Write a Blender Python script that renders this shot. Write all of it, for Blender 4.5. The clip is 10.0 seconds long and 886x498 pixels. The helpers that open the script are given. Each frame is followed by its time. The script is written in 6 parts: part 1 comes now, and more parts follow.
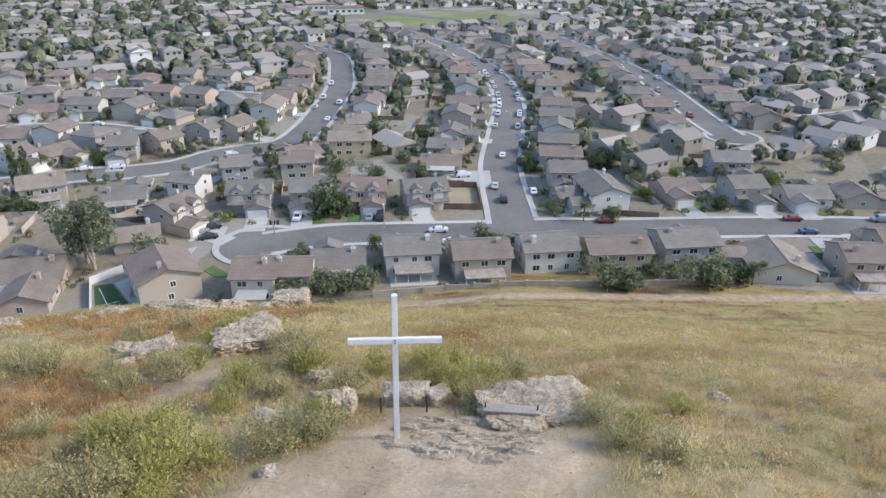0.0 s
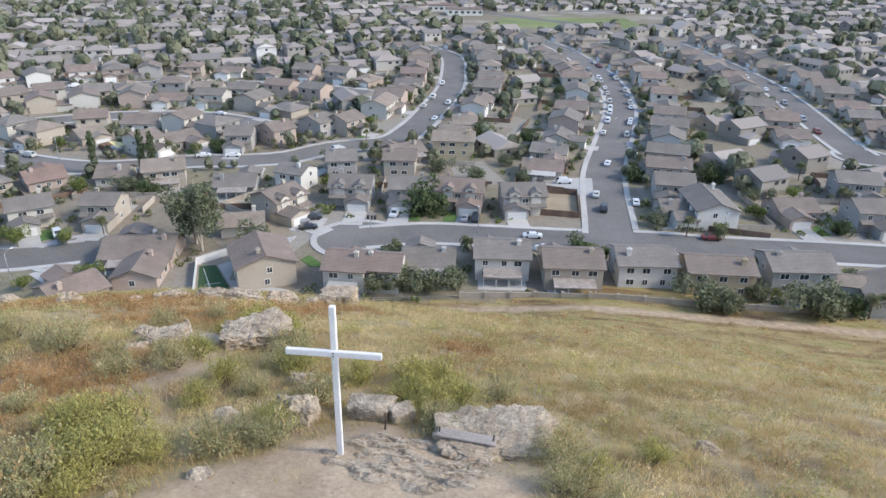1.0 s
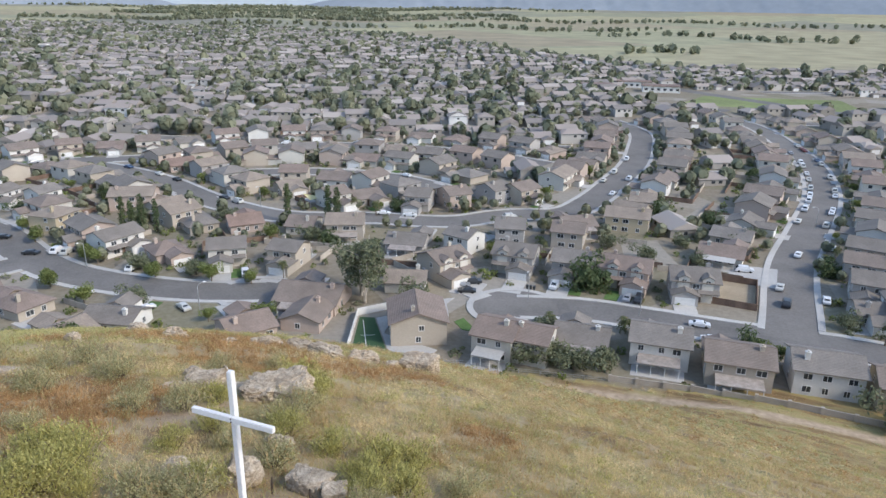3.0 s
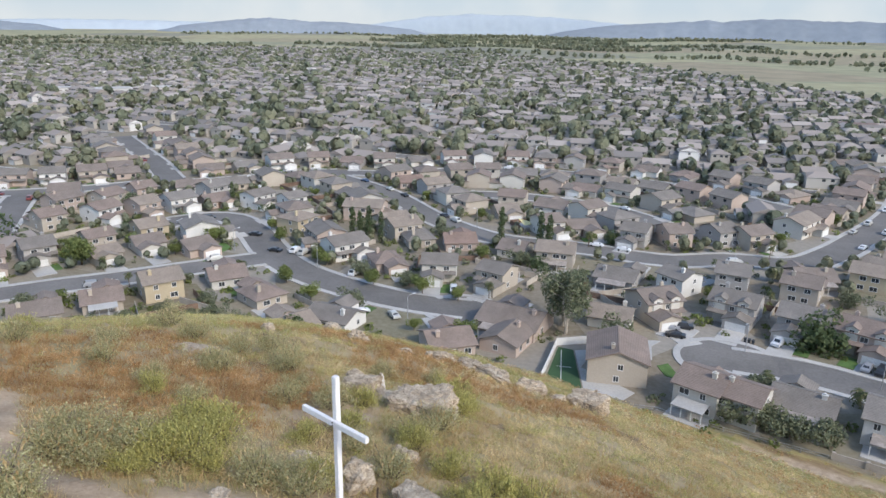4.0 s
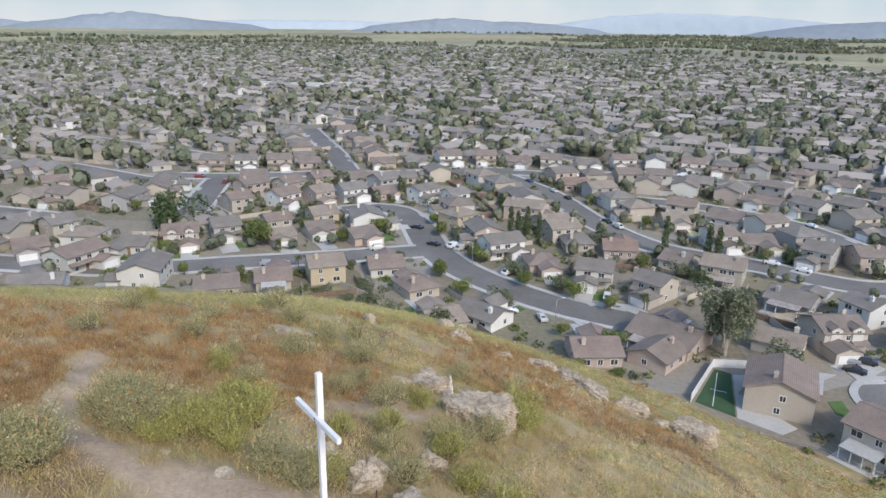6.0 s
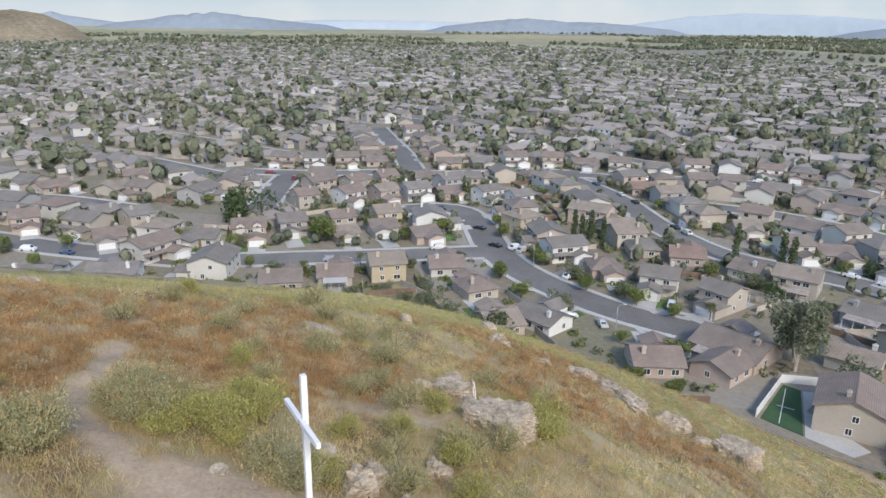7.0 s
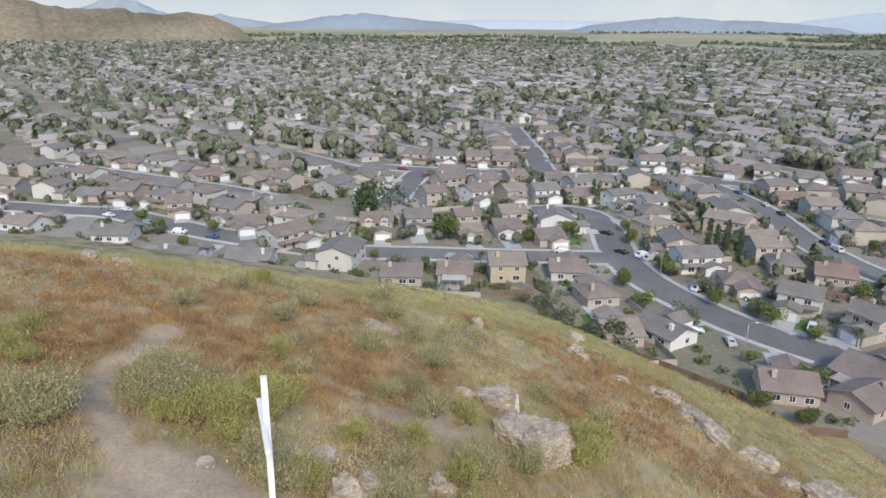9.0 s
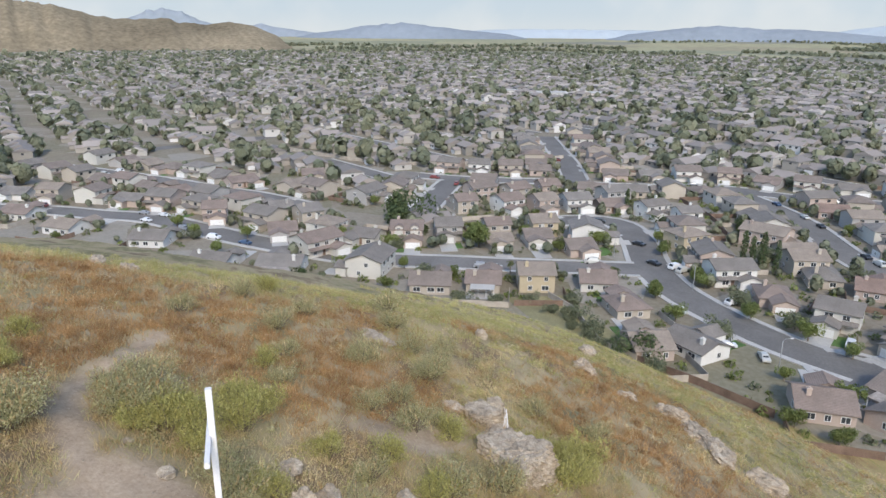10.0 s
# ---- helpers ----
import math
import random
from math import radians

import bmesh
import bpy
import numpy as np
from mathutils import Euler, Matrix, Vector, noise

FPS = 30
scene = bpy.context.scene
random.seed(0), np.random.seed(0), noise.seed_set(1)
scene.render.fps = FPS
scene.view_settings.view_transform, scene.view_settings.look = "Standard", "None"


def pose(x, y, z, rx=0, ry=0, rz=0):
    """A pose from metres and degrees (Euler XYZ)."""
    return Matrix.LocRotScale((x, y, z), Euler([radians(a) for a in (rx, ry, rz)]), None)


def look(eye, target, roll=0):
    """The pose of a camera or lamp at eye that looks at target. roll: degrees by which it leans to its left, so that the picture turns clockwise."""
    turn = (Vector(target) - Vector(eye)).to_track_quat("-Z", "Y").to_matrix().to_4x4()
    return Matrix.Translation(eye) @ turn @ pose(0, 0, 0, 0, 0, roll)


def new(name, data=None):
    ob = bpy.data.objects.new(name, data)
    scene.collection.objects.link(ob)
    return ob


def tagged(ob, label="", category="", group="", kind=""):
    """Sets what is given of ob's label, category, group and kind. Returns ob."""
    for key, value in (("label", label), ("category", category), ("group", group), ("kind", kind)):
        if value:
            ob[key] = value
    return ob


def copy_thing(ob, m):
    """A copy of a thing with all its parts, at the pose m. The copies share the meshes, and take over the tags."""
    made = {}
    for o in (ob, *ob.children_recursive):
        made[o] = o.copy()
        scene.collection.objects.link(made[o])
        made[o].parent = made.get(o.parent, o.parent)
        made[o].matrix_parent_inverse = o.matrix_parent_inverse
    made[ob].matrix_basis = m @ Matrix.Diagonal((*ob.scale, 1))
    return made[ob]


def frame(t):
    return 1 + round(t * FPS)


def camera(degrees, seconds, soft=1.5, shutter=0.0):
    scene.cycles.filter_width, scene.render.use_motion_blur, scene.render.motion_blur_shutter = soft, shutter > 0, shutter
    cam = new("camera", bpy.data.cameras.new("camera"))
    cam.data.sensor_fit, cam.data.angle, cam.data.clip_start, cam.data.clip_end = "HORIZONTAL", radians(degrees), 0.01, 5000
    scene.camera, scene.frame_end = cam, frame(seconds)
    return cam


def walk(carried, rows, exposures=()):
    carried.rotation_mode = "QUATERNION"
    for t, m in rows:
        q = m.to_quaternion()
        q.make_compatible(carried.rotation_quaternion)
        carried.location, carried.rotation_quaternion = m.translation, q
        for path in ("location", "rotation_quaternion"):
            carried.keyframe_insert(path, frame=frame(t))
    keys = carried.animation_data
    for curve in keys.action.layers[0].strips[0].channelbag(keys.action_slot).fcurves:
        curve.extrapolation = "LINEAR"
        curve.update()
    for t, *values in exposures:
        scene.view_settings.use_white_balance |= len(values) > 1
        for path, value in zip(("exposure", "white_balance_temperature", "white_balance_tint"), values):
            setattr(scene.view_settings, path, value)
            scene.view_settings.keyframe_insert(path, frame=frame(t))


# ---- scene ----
cam = camera(64.45, 10.0)
PATH = [
    (0, (0.180, -12.730, 10.517), (0.296, -10.918, 9.677), 0.70),
    (0.5, (1.440, -12.372, 10.477), (1.434, -10.557, 9.637), 0.67),
    (1, (3.377, -11.796, 10.453), (3.194, -9.989, 9.614), 0.85),
    (1.5, (5.214, -11.215, 10.463), (4.887, -9.421, 9.641), 0.82),
    (2, (6.302, -10.779, 10.420), (5.881, -8.987, 9.639), 0.75),
    (2.2, (6.712, -10.588, 10.397), (6.253, -8.795, 9.640), 0.83),
    (3.3, (8.958, -9.514, 10.563), (8.122, -7.811, 9.926), 0.75),
    (3.5, (9.298, -9.246, 10.525), (8.351, -7.597, 9.905), 0.86),
    (4, (9.946, -8.483, 10.409), (8.718, -7.022, 9.809), 0.89),
    (4.5, (10.662, -7.883, 10.461), (9.265, -6.583, 9.862), 0.91),
    (5, (11.269, -7.069, 10.495), (9.826, -5.822, 9.893), 0.91),
    (5.5, (11.624, -6.256, 10.432), (10.133, -5.068, 9.827), 0.83),
    (7, (12.289, -3.933, 10.302), (10.641, -2.977, 9.694), 0.85),
    (7.5, (12.474, -3.164, 10.300), (10.783, -2.288, 9.691), 0.76),
    (8, (12.590, -2.380, 10.284), (10.852, -1.603, 9.673), 0.66),
    (8.5, (12.681, -1.562, 10.238), (10.903, -0.879, 9.627), 0.60),
    (9, (12.673, -0.675, 10.164), (10.872, -0.059, 9.551), 0.55),
    (9.5, (12.728, 0.161, 10.146), (10.910, 0.729, 9.535), 0.48),
    (10, (12.797, 1.000, 10.147), (10.959, 1.524, 9.556), 0.45),
]
walk(cam, [(t, look(eye, target, roll)) for t, eye, target, roll in PATH], [(0, 1.24), (2.2, 1.2), (3.6, 1.06), (10, 1.02)])

# ---- world, sun, exposure ----
SUN_EL, SUN_AZ = radians(38), radians(98)      # azimuth clockwise from +y: the sun stands to the right of the first view
world = bpy.data.worlds.new("sky")
scene.world = world
world.use_nodes = True
wn = world.node_tree.nodes
sky = wn.new("ShaderNodeTexSky")
sky.sky_type, sky.sun_disc = "NISHITA", False
sky.sun_elevation, sky.sun_rotation = SUN_EL, SUN_AZ
sky.air_density, sky.dust_density, sky.ozone_density = 1.0, 0.8, 1.6
wn["Background"].inputs["Strength"].default_value = 0.15
world.node_tree.links.new(sky.outputs[0], wn["Background"].inputs["Color"])
sun = new("sun", bpy.data.lights.new("sun", "SUN"))
sun.data.energy, sun.data.angle, sun.data.color = 1.35, radians(10), (1.0, 0.93, 0.82)
sun.matrix_world = look((0, 0, 0), (-math.sin(SUN_AZ) * math.cos(SUN_EL), -math.cos(SUN_AZ) * math.cos(SUN_EL), -math.sin(SUN_EL)))

rng = np.random.default_rng(7)
PLAIN = -59.2


# ---- materials ----
def material(name, build, rough=0.85, metal=0.0, spec=0.3):
    """A node material; build(nodes, link, shader) sets the colour and relief."""
    m = bpy.data.materials.new(name)
    m.use_nodes = True
    nodes, links = m.node_tree.nodes, m.node_tree.links
    sh = nodes["Principled BSDF"]
    sh.inputs["Roughness"].default_value = rough
    sh.inputs["Metallic"].default_value = metal
    sh.inputs["Specular IOR Level"].default_value = spec
    build(nodes, links.new, sh)
    return m


def noise_node(nodes, link, scale, detail=4, where=None, rough=0.55):
    n = nodes.new("ShaderNodeTexNoise")
    n.inputs["Scale"].default_value, n.inputs["Detail"].default_value, n.inputs["Roughness"].default_value = scale, detail, rough
    if where is not None:
        link(where, n.inputs["Vector"])
    return n.outputs["Fac"]


def ramp(nodes, link, fac, stops):
    r = nodes.new("ShaderNodeValToRGB")
    el = r.color_ramp.elements
    while len(el) < len(stops):
        el.new(0.5)
    for e, (p, c) in zip(el, stops):
        e.position, e.color = p, (*c, 1)
    link(fac, r.inputs[0])
    return r.outputs[0]


def mix(nodes, link, fac, a, b, mode="MIX"):
    m = nodes.new("ShaderNodeMix")
    m.data_type, m.blend_type = "RGBA", mode
    for sock, v in ((m.inputs[0], fac), (m.inputs[6], a), (m.inputs[7], b)):
        if isinstance(v, (int, float)):
            sock.default_value = v
        elif isinstance(v, tuple):
            sock.default_value = (*v, 1)
        else:
            link(v, sock)
    return m.outputs[2]


def bump(nodes, link, sh, height, strength, distance):
    b = nodes.new("ShaderNodeBump")
    b.inputs["Strength"].default_value, b.inputs["Distance"].default_value = strength, distance
    link(height, b.inputs["Height"])
    link(b.outputs[0], sh.inputs["Normal"])


def position(nodes):
    return nodes.new("ShaderNodeNewGeometry").outputs["Position"]


def object_coord(nodes):
    return nodes.new("ShaderNodeTexCoord").outputs["Object"]


def shade(c, k):
    return tuple(min(1, v * k) for v in c)


def mottled(name, c, scale=1.0, spread=0.18, rough=0.85, relief=0.0, metal=0.0, spec=0.3, fine=6.0):
    """A plain surface with stains at two scales and a little difference from object to object."""
    def build(nodes, link, sh):
        at = position(nodes)
        big = noise_node(nodes, link, scale * 0.25, 3, at)
        small = noise_node(nodes, link, scale * fine, 4, at)
        a = ramp(nodes, link, big, [(0.3, shade(c, 1 - spread)), (0.7, shade(c, 1 + spread))])
        b = ramp(nodes, link, small, [(0.3, (1 - spread,) * 3), (0.7, (1 + spread * 0.6,) * 3)])
        col = mix(nodes, link, 1.0, a, b, "MULTIPLY")
        rnd = nodes.new("ShaderNodeObjectInfo").outputs["Random"]
        col = mix(nodes, link, 1.0, col, ramp(nodes, link, rnd, [(0, (0.88,) * 3), (1, (1.0, 0.99, 0.97))]), "MULTIPLY")
        link(col, sh.inputs["Base Color"])
        if relief:
            bump(nodes, link, sh, small, 0.5, relief)
    return material(name, build, rough, metal, spec)


def islands(name, stops, rough=0.9, spec=0.2, patch=0.0, tint=None, thin=0.4):
    """Loose pieces that differ one from another; patch: also a drift of colour over that many metres."""
    def build(nodes, link, sh):
        rnd = nodes.new("ShaderNodeNewGeometry").outputs["Random Per Island"]
        col = ramp(nodes, link, rnd, stops)
        if patch:
            n = noise_node(nodes, link, 1 / patch, 4, position(nodes))
            col = mix(nodes, link, 1.0, col, ramp(nodes, link, n, [(0.35, tint[0]), (0.65, tint[1])]), "MULTIPLY")
        link(col, sh.inputs["Base Color"])
        if thin:                                  # light shines through leaves and blades
            tr = nodes.new("ShaderNodeBsdfTranslucent")
            link(col, tr.inputs["Color"])
            both = nodes.new("ShaderNodeMixShader")
            both.inputs[0].default_value = thin
            link(sh.outputs[0], both.inputs[1])
            link(tr.outputs[0], both.inputs[2])
            link(both.outputs[0], nodes["Material Output"].inputs["Surface"])
    return material(name, build, rough, 0, spec)


def tiled_roof(name, c):
    def build(nodes, link, sh):
        at = object_coord(nodes)
        w = nodes.new("ShaderNodeTexWave")
        w.bands_direction = "Z"
        w.inputs["Scale"].default_value, w.inputs["Distortion"].default_value = 2.3, 0.6
        link(at, w.inputs["Vector"])
        n = noise_node(nodes, link, 3.0, 5, at)
        big = noise_node(nodes, link, 0.25, 3, at)
        col = ramp(nodes, link, n, [(0.25, shade(c, 0.72)), (0.75, shade(c, 1.25))])
        col = mix(nodes, link, 0.35, col, ramp(nodes, link, w.outputs["Fac"], [(0.1, shade(c, 0.6)), (0.6, shade(c, 1.15))]))
        col = mix(nodes, link, 1.0, col, ramp(nodes, link, big, [(0.3, (0.82,) * 3), (0.7, (1.12,) * 3)]), "MULTIPLY")
        link(col, sh.inputs["Base Color"])
        bump(nodes, link, sh, w.outputs["Fac"], 0.6, 0.05)
    return material(name, build, 0.8, 0, 0.25)


def ground_build(nodes, link, sh):
    at = position(nodes)
    fine = noise_node(nodes, link, 9, 6, at, 0.7)
    mid = noise_node(nodes, link, 0.8, 5, at)
    big = noise_node(nodes, link, 0.11, 4, at)
    soil = ramp(nodes, link, fine, [(0.25, (0.17, 0.125, 0.085)), (0.55, (0.30, 0.235, 0.165)), (0.8, (0.42, 0.35, 0.27))])
    thatch = ramp(nodes, link, mid, [(0.25, (0.17, 0.115, 0.06)), (0.5, (0.29, 0.215, 0.12)), (0.75, (0.24, 0.22, 0.10))])
    streaks = nodes.new("ShaderNodeMapping")
    streaks.inputs["Scale"].default_value = (0.45, 1.7, 0.7)
    link(at, streaks.inputs["Vector"])
    drift = noise_node(nodes, link, 0.16, 5, streaks.outputs[0], 0.65)
    sward = ramp(nodes, link, drift, [(0.30, (0.10, 0.065, 0.035)), (0.40, (0.22, 0.15, 0.08)), (0.48, (0.44, 0.35, 0.20)), (0.56, (0.33, 0.275, 0.135)), (0.63, (0.16, 0.155, 0.06)), (0.72, (0.14, 0.09, 0.045))])
    thatch = mix(nodes, link, 0.8, thatch, sward)
    hill = mix(nodes, link, 0.75, soil, thatch)
    att = nodes.new("ShaderNodeAttribute")
    att.attribute_name = "dirt"
    bare = ramp(nodes, link, fine, [(0.2, (0.31, 0.225, 0.145)), (0.5, (0.45, 0.34, 0.235)), (0.8, (0.57, 0.45, 0.325))])
    bare = mix(nodes, link, 1.0, bare, ramp(nodes, link, mid, [(0.3, (0.66, 0.64, 0.62)), (0.7, (1.12,) * 3)]), "MULTIPLY")
    low = nodes.new("ShaderNodeAttribute")
    low.attribute_name = "foot"
    scrub = ramp(nodes, link, drift, [(0.3, (0.12, 0.075, 0.04)), (0.43, (0.24, 0.165, 0.08)), (0.54, (0.33, 0.265, 0.12)), (0.66, (0.19, 0.185, 0.055))])
    hill = mix(nodes, link, low.outputs["Fac"], hill, scrub)
    hill = mix(nodes, link, att.outputs["Fac"], hill, bare)
    # the plain: yards of bare earth, dry grass and lawn near by, farm fields far out
    cells = nodes.new("ShaderNodeTexVoronoi")
    cells.inputs["Scale"].default_value = 0.055
    link(at, cells.inputs["Vector"])
    yard = ramp(nodes, link, cells.outputs["Color"], [(0.1, (0.20, 0.17, 0.12)), (0.3, (0.23, 0.19, 0.14)), (0.45, (0.34, 0.31, 0.27)), (0.6, (0.25, 0.21, 0.155)), (0.75, (0.195, 0.18, 0.115)), (0.9, (0.29, 0.245, 0.18))])
    yard = mix(nodes, link, 0.35, yard, ramp(nodes, link, mid, [(0.3, (0.14, 0.12, 0.08)), (0.7, (0.32, 0.28, 0.22))]))
    farms = nodes.new("ShaderNodeTexVoronoi")
    farms.inputs["Scale"].default_value = 0.0022
    link(at, farms.inputs["Vector"])
    field = ramp(nodes, link, farms.outputs["Color"], [(0.15, (0.31, 0.265, 0.18)), (0.4, (0.37, 0.34, 0.21)), (0.6, (0.29, 0.285, 0.185)), (0.85, (0.25, 0.235, 0.185))])
    field = mix(nodes, link, 1.0, field, ramp(nodes, link, noise_node(nodes, link, 0.02, 5, at), [(0.3, (0.75,) * 3), (0.7, (1.1,) * 3)]), "MULTIPLY")
    far = nodes.new("ShaderNodeAttribute")
    far.attribute_name = "farm"
    plain = mix(nodes, link, far.outputs["Fac"], yard, field)
    up = nodes.new("ShaderNodeAttribute")
    up.attribute_name = "wild"
    link(mix(nodes, link, up.outputs["Fac"], plain, hill), sh.inputs["Base Color"])
    bump(nodes, link, sh, fine, 0.7, 0.04)


M = {
    "ground": material("earth_and_fields", ground_build, 0.95, 0, 0.1),
    "asphalt": mottled("asphalt", (0.184, 0.17, 0.155), 0.3, 0.16, 0.9, 0.004),
    "concrete": mottled("pale_concrete", (0.46, 0.44, 0.41), 0.4, 0.12, 0.9, 0.004),
    "white": mottled("white_paint", (0.72, 0.71, 0.69), 1.5, 0.05, 0.55, 0.002),
    "cross": mottled("weathered_white_paint", (0.74, 0.715, 0.71), 3, 0.1, 0.5, 0.004, fine=9),
    "wood": mottled("grey_weathered_wood", (0.36, 0.31, 0.27), 4, 0.25, 0.85, 0.006),
    "iron": mottled("rusty_iron", (0.10, 0.075, 0.06), 8, 0.3, 0.7, 0.002, 0.5),
    "rock": None,
    "trunk": mottled("bark", (0.20, 0.155, 0.115), 2, 0.3, 0.95, 0.02),
    "pale_trunk": mottled("pale_bark", (0.42, 0.37, 0.31), 2, 0.25, 0.9, 0.02),
    "glass": mottled("window_glass", (0.05, 0.055, 0.06), 0.2, 0.2, 0.12, 0, 0, 0.6),
    "chrome": mottled("wheel_metal", (0.5, 0.5, 0.5), 2, 0.1, 0.35, 0, 0.9),
    "rubber": mottled("tyre_rubber", (0.03, 0.03, 0.03), 2, 0.1, 0.9),
    "lawn": mottled("lawn_grass", (0.10, 0.17, 0.05), 1.2, 0.25, 0.95, 0.02),
    "turf": mottled("green_turf", (0.05, 0.10, 0.045), 1.0, 0.15, 0.95, 0.01),
    "pool": mottled("pool_water", (0.20, 0.55, 0.58), 0.6, 0.1, 0.08, 0.01, 0, 0.6),
    "block": mottled("tan_block_wall", (0.42, 0.37, 0.31), 1.5, 0.15, 0.9, 0.005),
    "fencewood": mottled("brown_fence_wood", (0.20, 0.135, 0.10), 1.5, 0.25, 0.9, 0.005),
    "steel": mottled("galvanised_steel", (0.45, 0.45, 0.45), 1, 0.1, 0.5, 0, 0.7),
    "tarp": mottled("yellow_canvas", (0.65, 0.58, 0.30), 1, 0.08, 0.8),
    "bin": mottled("dark_plastic", (0.04, 0.045, 0.05), 1, 0.2, 0.5),
}


def rock_build(nodes, link, sh):
    at = position(nodes)
    fine = noise_node(nodes, link, 16, 8, at, 0.75)
    big = noise_node(nodes, link, 1.6, 5, at, 0.6)
    beds = nodes.new("ShaderNodeMapping")
    beds.inputs["Scale"].default_value = (1.0, 1.0, 4.5)
    beds.inputs["Rotation"].default_value = (0.35, 0.2, 0.0)
    link(at, beds.inputs["Vector"])
    crack = nodes.new("ShaderNodeTexVoronoi")
    crack.feature = "DISTANCE_TO_EDGE"
    crack.inputs["Scale"].default_value = 2.4
    link(beds.outputs[0], crack.inputs["Vector"])
    layer = noise_node(nodes, link, 3.5, 6, beds.outputs[0], 0.7)
    col = ramp(nodes, link, big, [(0.25, (0.36, 0.285, 0.20)), (0.5, (0.53, 0.435, 0.325)), (0.75, (0.68, 0.575, 0.44))])
    col = mix(nodes, link, 1.0, col, ramp(nodes, link, layer, [(0.3, (0.62, 0.59, 0.56)), (0.6, (1.08,) * 3)]), "MULTIPLY")
    col = mix(nodes, link, 1.0, col, ramp(nodes, link, fine, [(0.25, (0.55, 0.53, 0.5)), (0.6, (1.0,) * 3), (0.85, (1.15, 1.12, 1.08))]), "MULTIPLY")
    col = mix(nodes, link, 1.0, col, ramp(nodes, link, crack.outputs["Distance"], [(0.0, (0.72, 0.7, 0.68)), (0.04, (1.0,) * 3)]), "MULTIPLY")
    link(col, sh.inputs["Base Color"])
    h = mix(nodes, link, 0.6, layer, fine)
    bump(nodes, link, sh, h, 1.0, 0.09)


M["rock"] = material("lichened_granite", rock_build, 0.9, 0, 0.2)
ROOFS = [tiled_roof("roof_tiles", c) for c in ((0.22, 0.178, 0.148), (0.24, 0.185, 0.152), (0.205, 0.18, 0.155), (0.275, 0.225, 0.18), (0.225, 0.20, 0.175), (0.245, 0.172, 0.136))]
WALLS = [mottled("stucco", c, 0.5, 0.07, 0.92, 0.004) for c in ((0.44, 0.385, 0.32), (0.56, 0.53, 0.475), (0.46, 0.37, 0.315), (0.39, 0.37, 0.35), (0.47, 0.39, 0.27), (0.64, 0.62, 0.585))]
PAINTS = [mottled("car_paint", c, 0.5, 0.04, 0.3, 0, 0.1, 0.6) for c in ((0.72, 0.72, 0.72), (0.30, 0.31, 0.33), (0.03, 0.032, 0.036), (0.20, 0.05, 0.045), (0.55, 0.54, 0.50), (0.06, 0.10, 0.18))]
LEAF = {
    "tree": islands("tree_leaves", [(0, (0.10, 0.12, 0.042)), (0.5, (0.165, 0.195, 0.066)), (1, (0.24, 0.265, 0.095))]),
    "lime": islands("fresh_leaves", [(0, (0.13, 0.16, 0.05)), (0.5, (0.21, 0.245, 0.08)), (1, (0.31, 0.335, 0.125))]),
    "grey": islands("grey_green_leaves", [(0, (0.11, 0.125, 0.075)), (0.5, (0.18, 0.195, 0.115)), (1, (0.26, 0.265, 0.165))]),
    "dark": islands("dark_leaves", [(0, (0.06, 0.085, 0.04)), (0.5, (0.10, 0.13, 0.06)), (1, (0.145, 0.175, 0.08))]),
    "frond": islands("palm_fronds", [(0, (0.07, 0.09, 0.04)), (0.6, (0.13, 0.15, 0.07)), (1, (0.24, 0.20, 0.11))]),
    "sage": islands("sage_leaves", [(0, (0.28, 0.255, 0.12)), (0.45, (0.41, 0.375, 0.185)), (0.8, (0.49, 0.45, 0.235)), (1, (0.60, 0.55, 0.33))]),
    "gold": islands("flowering_brush_leaves", [(0, (0.29, 0.265, 0.095)), (0.45, (0.42, 0.385, 0.135)), (0.8, (0.51, 0.46, 0.165)), (1, (0.64, 0.56, 0.215))]),
    "straw": islands("dry_grass_blades", [(0, (0.54, 0.415, 0.225)), (0.5, (0.665, 0.53, 0.305)), (1, (0.79, 0.67, 0.425))], patch=4.5, tint=((0.66, 0.56, 0.45), (1.12, 1.10, 1.06))),
    "rust": islands("rusty_buckwheat_stems", [(0, (0.375, 0.213, 0.093)), (0.5, (0.50, 0.303, 0.14)), (1, (0.64, 0.42, 0.215))], patch=1.1, tint=((0.66, 0.63, 0.60), (1.14, 1.14, 1.12))),
    "green": islands("green_grass_blades", [(0, (0.40, 0.375, 0.165)), (0.5, (0.51, 0.475, 0.22)), (1, (0.63, 0.58, 0.31))], patch=4.0, tint=((0.68, 0.70, 0.55), (1.12, 1.08, 1.0))),
}


# ---- mesh helpers ----
def mesh_of(name, verts, faces, mat, smooth=False):
    me = bpy.data.meshes.new(name)
    me.from_pydata([tuple(v) for v in verts], [], [tuple(f) for f in faces])
    me.materials.append(mat)
    if smooth:
        me.polygons.foreach_set("use_smooth", [True] * len(me.polygons))
    return me


def soup(name, tris, mat):
    """A mesh of loose triangles from an array (n, 3, 3)."""
    n = len(tris)
    me = bpy.data.meshes.new(name)
    me.vertices.add(n * 3)
    me.loops.add(n * 3)
    me.polygons.add(n)
    me.vertices.foreach_set("co", np.ascontiguousarray(tris, dtype=np.float32).ravel())
    me.loops.foreach_set("vertex_index", np.arange(n * 3, dtype=np.int32))
    me.polygons.foreach_set("loop_start", np.arange(0, n * 3, 3, dtype=np.int32))
    me.update(calc_edges=True)
    me.materials.append(mat)
    return me


